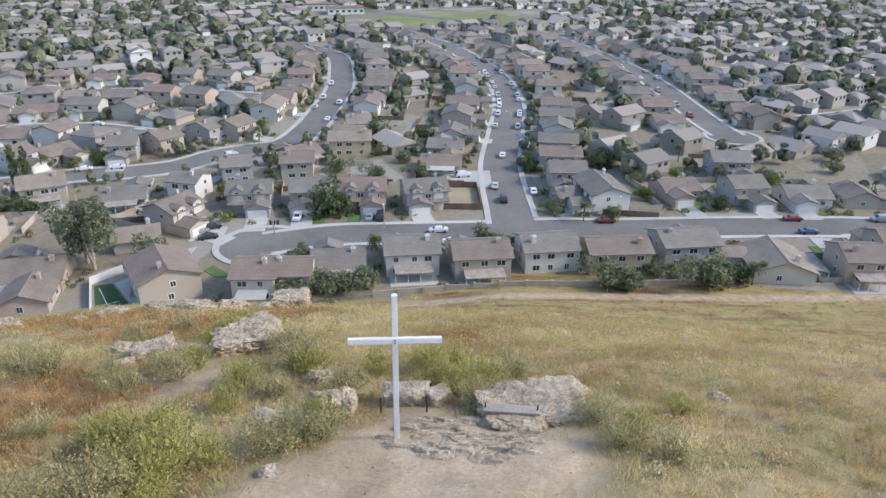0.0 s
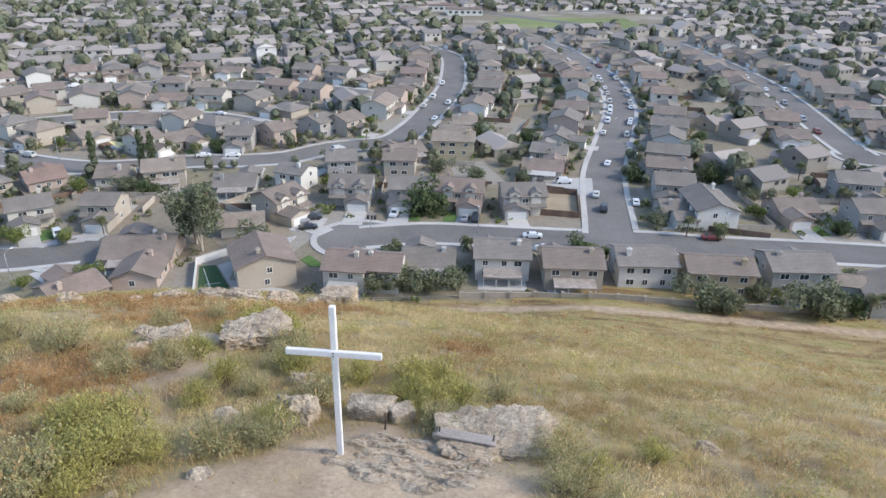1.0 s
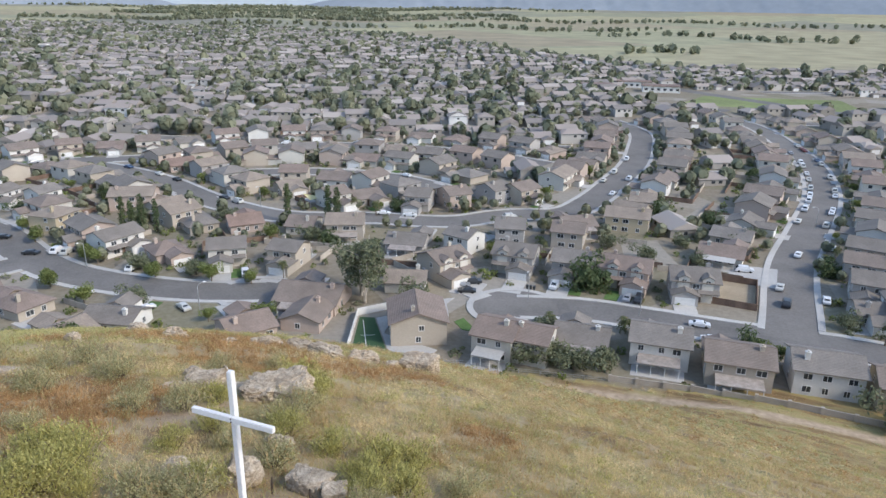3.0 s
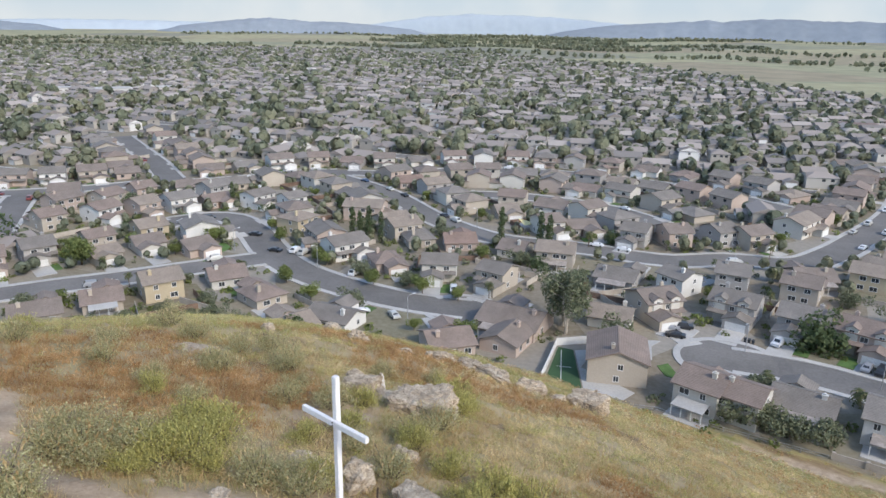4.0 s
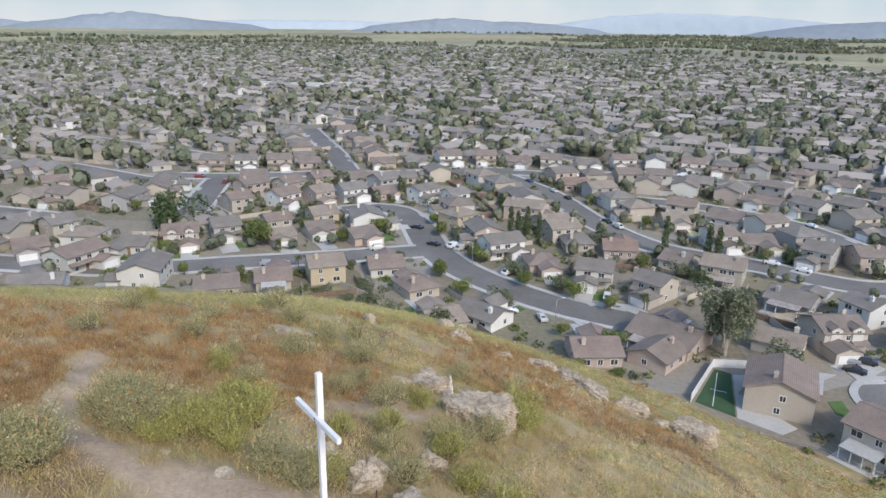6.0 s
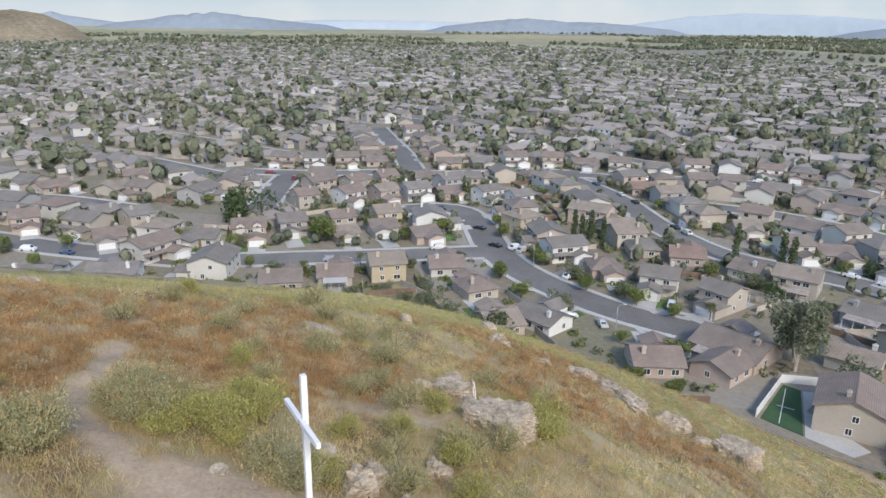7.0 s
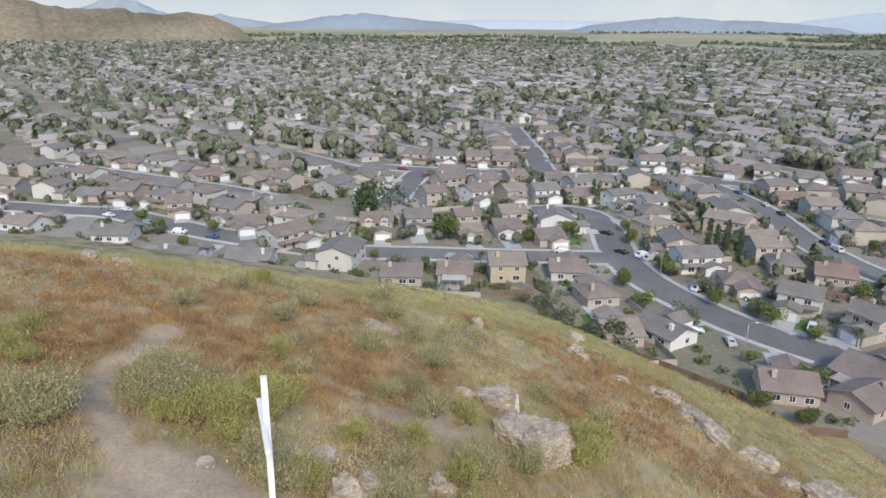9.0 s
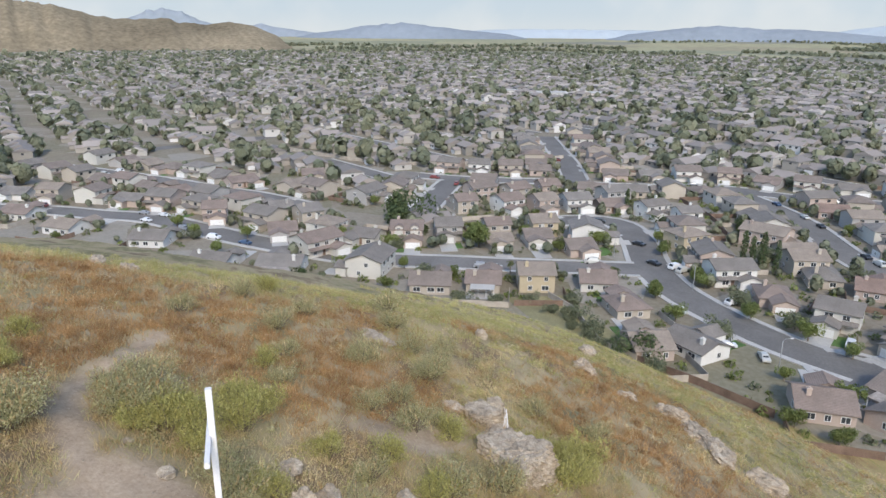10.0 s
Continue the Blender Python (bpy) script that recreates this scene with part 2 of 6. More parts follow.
def quads_soup(name, quads, mat):
    """A mesh of loose quads (n, 4, 3), each an island of its own."""
    n = len(quads)
    me = bpy.data.meshes.new(name)
    me.vertices.add(n * 4)
    me.loops.add(n * 4)
    me.polygons.add(n)
    me.vertices.foreach_set("co", np.ascontiguousarray(quads, dtype=np.float32).ravel())
    me.loops.foreach_set("vertex_index", np.arange(n * 4, dtype=np.int32))
    me.polygons.foreach_set("loop_start", np.arange(0, n * 4, 4, dtype=np.int32))
    me.update(calc_edges=True)
    me.materials.append(mat)
    return me


def child(name, me, parent, label=""):
    ob = new(name, me)
    ob.parent = parent
    return tagged(ob, label) if label else ob


def part(name, bm, mat, parent, label=""):
    me = bpy.data.meshes.new(name)
    bm.to_mesh(me)
    bm.free()
    me.materials.append(mat)
    return child(name, me, parent, label)


class Shape:
    """Gathers boxes and faces for one mesh."""
    def __init__(self):
        self.v, self.f = [], []

    def box(self, x0, x1, y0, y1, z0, z1):
        b = len(self.v)
        self.v += [(x, y, z) for z in (z0, z1) for x, y in ((x0, y0), (x1, y0), (x1, y1), (x0, y1))]
        self.f += [tuple(b + i for i in q) for q in ((3, 2, 1, 0), (4, 5, 6, 7), (0, 1, 5, 4), (1, 2, 6, 5), (2, 3, 7, 6), (3, 0, 4, 7))]
        return self

    def add(self, verts, faces):
        b = len(self.v)
        self.v += [tuple(v) for v in verts]
        self.f += [tuple(b + i for i in q) for q in faces]
        return self

    def prism(self, section, axis_pts):
        """Extrudes a closed section (list of 3D offsets) from the first to the second point."""
        n, (a, c) = len(section), axis_pts
        vs = [tuple(p + q for p, q in zip(s, a)) for s in section] + [tuple(p + q for p, q in zip(s, c)) for s in section]
        fs = [(i, (i + 1) % n, n + (i + 1) % n, n + i) for i in range(n)] + [tuple(range(n - 1, -1, -1)), tuple(range(n, 2 * n))]
        return self.add(vs, fs)

    def mesh(self, name, mat):
        return mesh_of(name, self.v, self.f, mat)


def tube(points, radii, sides=8):
    """Verts and faces of a tapered tube along points."""
    vs, fs = [], []
    pts = [Vector(p) for p in points]
    for i, (p, r) in enumerate(zip(pts, radii)):
        d = (pts[min(i + 1, len(pts) - 1)] - pts[max(i - 1, 0)]).normalized()
        a = d.orthogonal().normalized()
        b = d.cross(a)
        vs += [p + (a * math.cos(k * 2 * math.pi / sides) + b * math.sin(k * 2 * math.pi / sides)) * r for k in range(sides)]
    for i in range(len(pts) - 1):
        for k in range(sides):
            q, n = i * sides, (k + 1) % sides
            fs.append((q + k, q + n, q + sides + n, q + sides + k))
    fs.append(tuple(range(len(vs) - sides, len(vs))))
    return vs, fs


# ---- the land ----
def hill_height(x, y):
    """Height of the land: a shoulder that falls off to the plain."""
    z = 0.995 +0.0781 * x -0.1988 * y
    for turn, start, soft_w, fall in ((1.124, 6.58, 5.98, 0.382), (2.812, 9.47, 9.04, 0.108), (0.316, -0.60, 3.53, 0.049), (3.090, 22.29, 0.30, 0.120), (2.483, 55.13, 1.74, 0.604)):
        z = z - fall * soft_w * np.logaddexp(0, (math.cos(turn) * x + math.sin(turn) * y - start) / soft_w)
    # behind the viewer the ridge levels out and falls away again
    z = z - 0.5 * 6 * np.logaddexp(0, (-y - 30) / 6)
    d = 5 * np.logaddexp(0, (z - PLAIN) / 5)
    far = np.clip((np.hypot(x, y) - 1500) / 2900, 0, 1)            # the valley floor rises towards the mountains
    return PLAIN + np.maximum(0, d - 0.45 * np.exp(-d / 2)) + 34 * far ** 1.5


def wavy(x, y, size, seed=0.0):
    """Cheap smooth noise in -1..1 on arrays."""
    u, v = x / size, y / size
    return (np.sin(u * 2.1 + seed) * np.cos(v * 1.7 - seed * 1.3) + 0.6 * np.sin(u * 3.7 - v * 4.3 + seed * 2.1) + 0.4 * np.cos(u * 7.9 + v * 6.1 + seed)) / 2


def relief(x, y):
    """The land with its hummocks."""
    z = hill_height(x, y)
    k = np.clip((z - PLAIN) / 6, 0, 1)
    return z + k * (0.16 * wavy(x, y, 3.1, 1) + 0.07 * wavy(x, y, 0.9, 2) + 0.3 * wavy(x, y, 11, 3) * np.clip((np.hypot(x, y) - 12) / 20, 0, 1)) * np.clip(np.hypot(x, y) / 4, 0.15, 1)


def smooth_line(pts, step):
    """Points at even steps along a Catmull-Rom curve through pts."""
    p = np.array([pts[0], *pts, pts[-1]], float)
    out = []
    for i in range(1, len(p) - 2):
        n = max(2, int(np.hypot(*(p[i + 1] - p[i])) / step))
        for t in np.arange(n) / n:
            out.append(0.5 * (2 * p[i] + (p[i + 1] - p[i - 1]) * t + (2 * p[i - 1] - 5 * p[i] + 4 * p[i + 1] - p[i + 2]) * t ** 2 + (3 * p[i] - p[i - 1] - 3 * p[i + 1] + p[i + 2]) * t ** 3))
    out.append(p[-2])
    return np.array(out)


def nearest(x, y, line):
    """Distance from points to the points of a line."""
    x, y = np.asarray(x, float), np.asarray(y, float)
    best = np.full(x.shape, 1e9)
    for px, py in line:
        best = np.minimum(best, np.hypot(x - px, y - py))
    return best


FOOTPATH = smooth_line([(-12.4, -2.5), (-11.6, -2.75), (-10.15, -3.2), (-9.0, -3.7), (-7.5, -4.05), (-6.0, -4.0), (-5.1, -3.85), (-3.9, -3.5), (-2.8, -3.0), (-1.9, -2.6), (-0.8, -2.4), (1.5, -3.0), (4, -5)], 0.3)
CROSS_PATH = smooth_line([(-2.6, -2.4), (-1.4, -0.7), (-0.4, 0.3), (0.6, 1.0)], 0.3)
FOOT_TRAIL = smooth_line([(-70, 92), (-55, 99.5), (-40, 104), (-23.5, 106.7), (-12.4, 108.2), (0, 109.6), (13, 109.8), (26, 110.2), (40, 110.5), (56, 110.4), (75, 110.1), (120, 111), (150, 109)], 1.5)


def bare_ground(x, y):
    d = np.clip(1.5 - nearest(x, y, FOOTPATH) / (0.42 + 0.15 * wavy(x, y, 1.1, 5)), 0, 1)
    d = np.maximum(d, np.clip(1.5 - nearest(x, y, CROSS_PATH) / (0.7 + 0.3 * wavy(x, y, 0.8, 6)), 0, 1))
    d = np.maximum(d, np.clip(2.2 - np.hypot((x - 1.6) / 2.6, (y + 1.2) / 2.0) * 1.5 + 0.4 * wavy(x, y, 1.0, 7), 0, 1))
    d = np.maximum(d, np.clip(1.8 - np.hypot((x + 1.6) / 1.6, (y + 2.2) / 1.3) * 1.3 + 0.3 * wavy(x, y, 1.0, 8), 0, 1))
    d = np.maximum(d, np.clip(1.7 - np.hypot((x + 6.3) / 1.3, (y - 5.5) / 1.6) * 1.3 + 0.5 * wavy(x, y, 0.8, 9), 0, 0.9))
    return np.maximum(d, np.clip(1.9 - nearest(x, y, FOOT_TRAIL) / (1.3 + 0.4 * wavy(x, y, 5, 4)), 0, 1))


def wild(x, y):
    """Where the hillside and its foot lie, short of the garden walls."""
    foot = np.interp(x, [-175.7, -110.8, -83.4, -66.4, -58.5, -35.8, -5.9, 10.0, 64.9, 132.6, 191.1], [26.8, 79.7, 92.9, 103.8, 101.8, 108.7, 113.8, 115.0, 114.8, 110.0, 102.8])
    inside = (y < foot) & (x > -118) & (x < 200)
    return np.where(inside | ((hill_height(x, y) > PLAIN + 0.02) & (np.hypot(x, y) < 700)), 1.0, 0.0)


def farmland(x, y):
    """Where the town ends and the fields begin."""
    r = np.hypot(x, y)
    a = np.degrees(np.arctan2(-x, y))          # turn from +y towards -x
    edge = np.interp(a, [-60, -25, -8, 5, 15, 25, 38, 48, 60, 75, 95, 120], [1100, 1100, 900, 850, 1050, 1450, 1850, 2150, 2250, 2280, 2300, 2100])
    return np.clip((r - edge * (1 + 0.06 * wavy(x, y, 300, 2))) / 40, 0, 1), edge


def axis(bounds):
    out = []
    for a, b, s in bounds:
        out += list(np.arange(a, b, s))
    return np.array(out + [bounds[-1][1]])


def build_land():
    xs = axis([(-4900, -400, 150), (-400, -160, 12), (-160, -40, 2.5), (-40, -26, 0.8), (-26, 12, 0.25), (12, 40, 0.8), (40, 180, 3), (180, 400, 20), (400, 4900, 250)])
    ys = axis([(-4900, -300, 300), (-300, -60, 15), (-60, -14, 1.2), (-14, 26, 0.25), (26, 60, 0.8), (60, 140, 1.6), (140, 400, 20), (400, 4900, 125)])
    X, Y = np.meshgrid(xs, ys)
    Z = relief(X, Y)
    nx, ny = len(xs), len(ys)
    me = bpy.data.meshes.new("ground")
    me.vertices.add(nx * ny)
    me.vertices.foreach_set("co", np.stack([X, Y, Z], -1).astype(np.float32).ravel())
    i = (np.arange(ny - 1)[:, None] * nx + np.arange(nx - 1)[None]).ravel()
    quads = np.stack([i, i + 1, i + nx + 1, i + nx], -1).astype(np.int32)
    me.loops.add(quads.size)
    me.polygons.add(len(quads))
    me.loops.foreach_set("vertex_index", quads.ravel())
    me.polygons.foreach_set("loop_start", np.arange(0, quads.size, 4, dtype=np.int32))
    me.polygons.foreach_set("use_smooth", np.ones(len(quads), dtype=bool))
    me.update(calc_edges=True)
    me.materials.append(M["ground"])
    D = np.zeros_like(X)
    near = (np.abs(X) < 165) & (Y > -20) & (Y < 135)
    D[near] = bare_ground(X[near], Y[near])
    me.attributes.new("dirt", "FLOAT", "POINT").data.foreach_set("value", D.astype(np.float32).ravel())
    me.attributes.new("wild", "FLOAT", "POINT").data.foreach_set("value", wild(X, Y).astype(np.float32).ravel())
    me.attributes.new("foot", "FLOAT", "POINT").data.foreach_set("value", (0.9 * np.clip((Y - 52 + 6 * wavy(X, Y, 20, 9)) / 24, 0, 1)).astype(np.float32).ravel())
    me.attributes.new("farm", "FLOAT", "POINT").data.foreach_set("value", farmland(X, Y)[0].astype(np.float32).ravel())
    tagged(new("ground", me), "dry grassy hillside running down to a flat built-up plain", "ground", kind="structure")


build_land()

# ---- streets ----
STREETS = {}
STREETS["foot"] = smooth_line([(-32, 142), (-18, 146.5), (-3.8, 147.2), (10.4, 147.3), (22.4, 147.6), (38.6, 148.8), (47.4, 148.3), (58.9, 148), (72.4, 148.2), (94.5, 148.2), (130, 146), (170, 140), (225, 140)], 4)
STREETS["rise"] = smooth_line([(28.5, 148.5), (29.3, 161.9), (30.3, 183.5), (32.4, 204.7), (38.7, 237.9), (46.4, 281.1), (48.9, 319.4), (47.2, 359.4), (39.4, 402.9), (28.5, 447.8), (12, 482)], 4)
STREETS["bend"] = smooth_line([(-259, 216), (-248.5, 215.1), (-220.1, 210.6), (-195.1, 203.4), (-168.4, 191.6), (-148.7, 185.2), (-133.3, 182.4), (-122, 183.5), (-109.1, 188.4), (-95.2, 194.3), (-82.2, 196.6), (-69.4, 202.2), (-57.9, 215.2), (-40, 225.7), (-33.9, 245.8), (-30.8, 273.3), (-27.7, 312.4), (-29.4, 353.2), (-36.1, 403.8), (-58, 440)], 4)
STREETS["court"] = smooth_line([(-94, 125.5), (-104.3, 120.8), (-115.3, 117.6), (-126.9, 115.8), (-141.2, 114.9), (-154.7, 116.3), (-171.7, 121.4), (-190.2, 129.6), (-202.7, 133.8), (-215.7, 136), (-223.9, 131.7), (-227.3, 120.8), (-226, 115.7), (-226, 112)], 4)
STREETS["cross_street"] = smooth_line([(-166.5, 117), (-174, 98), (-181.5, 78), (-188, 63), (-194.5, 46), (-202, 31), (-213, 18), (-228, 2), (-240, -9.4), (-255, -22), (-270.5, -37), (-281, -57), (-292, -75), (-305, -105), (-330, -150)], 4)
STREETS["lane"] = smooth_line([(-257, 69), (-268.1, 75.1), (-297.1, 90.3), (-312, 99)], 4)
STREETS["gate"] = smooth_line([(-255, 224), (-266, 208), (-272.5, 188), (-279, 169.5), (-288.5, 154.5), (-297, 143), (-305, 121), (-314.5, 101.4), (-328, 83)], 4)
STREETS["entry"] = smooth_line([(-290, 155), (-301, 158.5), (-339.5, 172.8), (-388.5, 187.9), (-440, 204)], 4)
STREETS["east"] = smooth_line([(120.7, 233.2), (120.5, 252.1), (122.2, 279.4), (124.4, 312.5), (124.6, 354.4), (119.8, 399.9), (111.7, 448.5), (103, 488)], 4)
STREETS["upper"] = smooth_line([(-262, 217), (-232.2, 239.9), (-207.3, 276.5), (-163.8, 302.9), (-106.6, 310.2), (-64.1, 299.4)], 4)
STREETS["middle"] = smooth_line([(-84.2, 236.4), (-117.8, 248.6), (-152, 243.9), (-176.2, 230.2)], 4)
STREETS["second"] = smooth_line([(-277, 22), (-292.3, 10.6), (-305.5, -1), (-318.8, -15.8), (-340.3, -34.5), (-367.3, -63.4), (-400, -100)], 4)
HALF, WALK = 5.5, 1.6


def normals(line):
    t = np.gradient(line, axis=0)
    t /= np.hypot(t[:, 0], t[:, 1])[:, None]
    return np.stack([-t[:, 1], t[:, 0]], -1)


def clear_of(p, other, gap):
    return np.min(np.hypot(*(other - p).T)) > gap


def build_streets():
    for k, (key, line) in enumerate(STREETS.items()):
        n = normals(line)
        z = PLAIN + 0.06 + 0.004 * k
        s = Shape()
        for i in range(len(line) - 1):
            a, b, c, d = line[i] + n[i] * HALF, line[i] - n[i] * HALF, line[i + 1] - n[i + 1] * HALF, line[i + 1] + n[i + 1] * HALF
            s.add([(*p, z) for p in (a, b, c, d)], [(0, 1, 2, 3)])
        road = tagged(new("road", s.mesh("road", M["asphalt"])), "worn grey asphalt residential street with pale kerbs", "street", kind="structure")
        for side in (1, -1):
            s = Shape()
            for i in range(len(line) - 1):
                mid = (line[i] + line[i + 1]) / 2 + n[i] * side * (HALF + WALK / 2)
                if any(not clear_of(mid, o, HALF + 1.0) for q, o in STREETS.items() if q != key):
                    continue
                a, b = line[i] + n[i] * side * HALF, line[i + 1] + n[i + 1] * side * HALF
                c, d = line[i + 1] + n[i + 1] * side * (HALF + WALK), line[i] + n[i] * side * (HALF + WALK)
                top, low = PLAIN + 0.22 + 0.002 * k, PLAIN - 0.1
                s.add([(*p, zz) for zz in (low, top) for p in (a, b, c, d)], [(4, 5, 6, 7), (0, 1, 5, 4), (2, 3, 7, 6), (1, 2, 6, 5), (3, 0, 4, 7)])
            pave = new("pavement", s.mesh("pavement", M["concrete"]))
            tagged(pave, "pale concrete kerb and pavement along the street", "pavement", kind="structure")


def turning_circle(name, x, y, r):
    vs = [(x + r * math.cos(a), y + r * math.sin(a), PLAIN + 0.13) for a in np.linspace(0, 2 * math.pi, 33)[:-1]]
    tagged(new("road", mesh_of("road", vs, [tuple(range(32))], M["asphalt"])), "grey asphalt turning circle at the end of a street", "street", kind="structure")
    s = Shape()
    a = np.linspace(0, 2 * math.pi, 49)
    line = STREETS[name]
    for i in range(48):
        mid = np.array((x + (r + 0.8) * math.cos(a[i]), y + (r + 0.8) * math.sin(a[i])))
        if not clear_of(mid, line, HALF + 0.5):
            continue
        ring = [(x + q * math.cos(w), y + q * math.sin(w)) for q, w in ((r, a[i]), (r, a[i + 1]), (r + WALK, a[i + 1]), (r + WALK, a[i]))]
        s.add([(*p, zz) for zz in (PLAIN - 0.1, PLAIN + 0.23) for p in ring], [(4, 5, 6, 7), (0, 1, 5, 4), (2, 3, 7, 6), (1, 2, 6, 5), (3, 0, 4, 7)])
    tagged(new("pavement", s.mesh("pavement", M["concrete"])), "curved pale concrete kerb round a turning circle", "pavement", kind="structure")


build_streets()
turning_circle("foot", -32.5, 141.3, 10.3)
turning_circle("court", -95, 124.5, 9)
turning_circle("lane", -256, 67.5, 8.5)
turning_circle("east", 121.5, 231, 9)


# ---- houses ----
TAKEN = []                                  # centres of all houses


def facing(x, y, yaw):
    """Which long side (+1 or -1 along local y) looks at the nearest street, and how far off it is."""
    best, where = 1e9, None
    for line in STREETS.values():
        d = np.hypot(line[:, 0] - x, line[:, 1] - y)
        i = int(np.argmin(d))
        if d[i] < best:
            best, where = d[i], line[i]
    a = radians(yaw)
    return (1 if (where[0] - x) * -math.sin(a) + (where[1] - y) * math.cos(a) > 0 else -1), best


def gable_roof(s, cx, cy, w, d, z, pitch, over=0.55, along="x", thick=0.22):
    """Two sloping slabs with a ridge along x or y. Returns the ridge's height."""
    rise = (d / 2 + over) * pitch
    e, zz = d / 2 + over, z - over * pitch
    section = [(-e, zz), (0, zz + rise), (e, zz), (e, zz + thick), (0.14, zz + rise + thick), (0.11, zz + rise + thick + 0.1), (-0.11, zz + rise + thick + 0.1), (-0.14, zz + rise + thick), (-e, zz + thick)]
    n = len(section)
    vs = [(x, a, b) for x in (-w / 2 - over, w / 2 + over) for a, b in section]
    if along == "y":
        vs = [(-b, a, c) for a, b, c in vs]
    fs = [(i, (i + 1) % n, n + (i + 1) % n, n + i) for i in range(n)] + [tuple(range(n - 1, -1, -1)), tuple(range(n, 2 * n))]
    s.add([(a + cx, b + cy, c) for a, b, c in vs], fs)
    return zz + rise


def hip_roof(s, w, d, z, pitch, over=0.55):
    e, zz = d / 2 + over, z - over * pitch
    rise, r = e * pitch, max(0.3, w / 2 - d / 2)
    o = w / 2 + over
    vs = [(-o, -e, zz), (o, -e, zz), (o, e, zz), (-o, e, zz), (-o, -e, zz + 0.2), (o, -e, zz + 0.2), (o, e, zz + 0.2), (-o, e, zz + 0.2), (-r, 0, zz + rise + 0.2), (r, 0, zz + rise + 0.2)]
    s.add(vs, [(3, 2, 1, 0), (0, 1, 5, 4), (1, 2, 6, 5), (2, 3, 7, 6), (3, 0, 4, 7), (4, 5, 9, 8), (6, 7, 8, 9), (5, 6, 9), (7, 4, 8)])
    return zz + rise


def gable_body(s, cx, cy, w, d, h, pitch, along="x"):
    """Walls with gable ends."""
    top = h + d / 2 * pitch
    vs = [(-w / 2, -d / 2, -0.3), (w / 2, -d / 2, -0.3), (w / 2, d / 2, -0.3), (-w / 2, d / 2, -0.3), (-w / 2, -d / 2, h), (w / 2, -d / 2, h), (w / 2, d / 2, h), (-w / 2, d / 2, h), (-w / 2, 0, top), (w / 2, 0, top)]
    if along == "y":
        vs = [(-b, a, c) for a, b, c in vs]
    s.add([(a + cx, b + cy, c) for a, b, c in vs], [(0, 1, 5, 4), (2, 3, 7, 6), (1, 2, 6, 9, 5), (3, 0, 4, 8, 7), (3, 2, 1, 0)])


WINDOWS = {}


def window(parent, x, y, z, w, h, turn):
    """A window with white frame and dark pane, proud of a wall that looks along turn (degrees)."""
    key = (w, h)
    if key not in WINDOWS:
        f = Shape()
        t = 0.11
        f.box(-w / 2 - t, w / 2 + t, -0.02, 0.07, -h / 2 - t, -h / 2).box(-w / 2 - t, w / 2 + t, -0.02, 0.07, h / 2, h / 2 + t)
        f.box(-w / 2 - t, -w / 2, -0.02, 0.07, -h / 2, h / 2).box(w / 2, w / 2 + t, -0.02, 0.07, -h / 2, h / 2)
        f.box(-0.04, 0.04, 0.0, 0.06, -h / 2, h / 2)
        WINDOWS[key] = (f.mesh("window", M["white"]), Shape().box(-w / 2, w / 2, -0.02, 0.035, -h / 2, h / 2).mesh("pane", M["glass"]))
    fr = child("window", WINDOWS[key][0], parent)
    fr.matrix_basis = pose(x, y, z, 0, 0, turn)
    child("pane", WINDOWS[key][1], fr)


def garage_door():
    s = Shape()
    for i in range(4):
        s.box(-2.4, 2.4, -0.02, 0.05, 0.02 + i * 0.54, 0.02 + i * 0.54 + 0.51)
    return s.mesh("garage_door", M["white"])


GARAGE = garage_door()
PANE = Shape().box(-0.7, 0.7, -0.02, 0.05, -0.6, 0.6).mesh("window", M["glass"])
DOOR = Shape().box(-0.5, 0.5, -0.02, 0.06, 0, 2.1).mesh("door", M["fencewood"])
CHIMNEY = Shape().box(-0.45, 0.45, -0.35, 0.35, 0, 2.6).box(-0.55, 0.55, -0.45, 0.45, 2.6, 2.8).box(-0.2, 0.2, -0.2, 0.2, 2.8, 3.1)
CHIMNEYS = {}
NAMES_ROOF = ("brown-grey", "reddish-brown", "dark grey", "tan", "grey", "rust-red")
NAMES_WALL = ("beige", "cream", "pinkish", "grey", "ochre", "off-white")


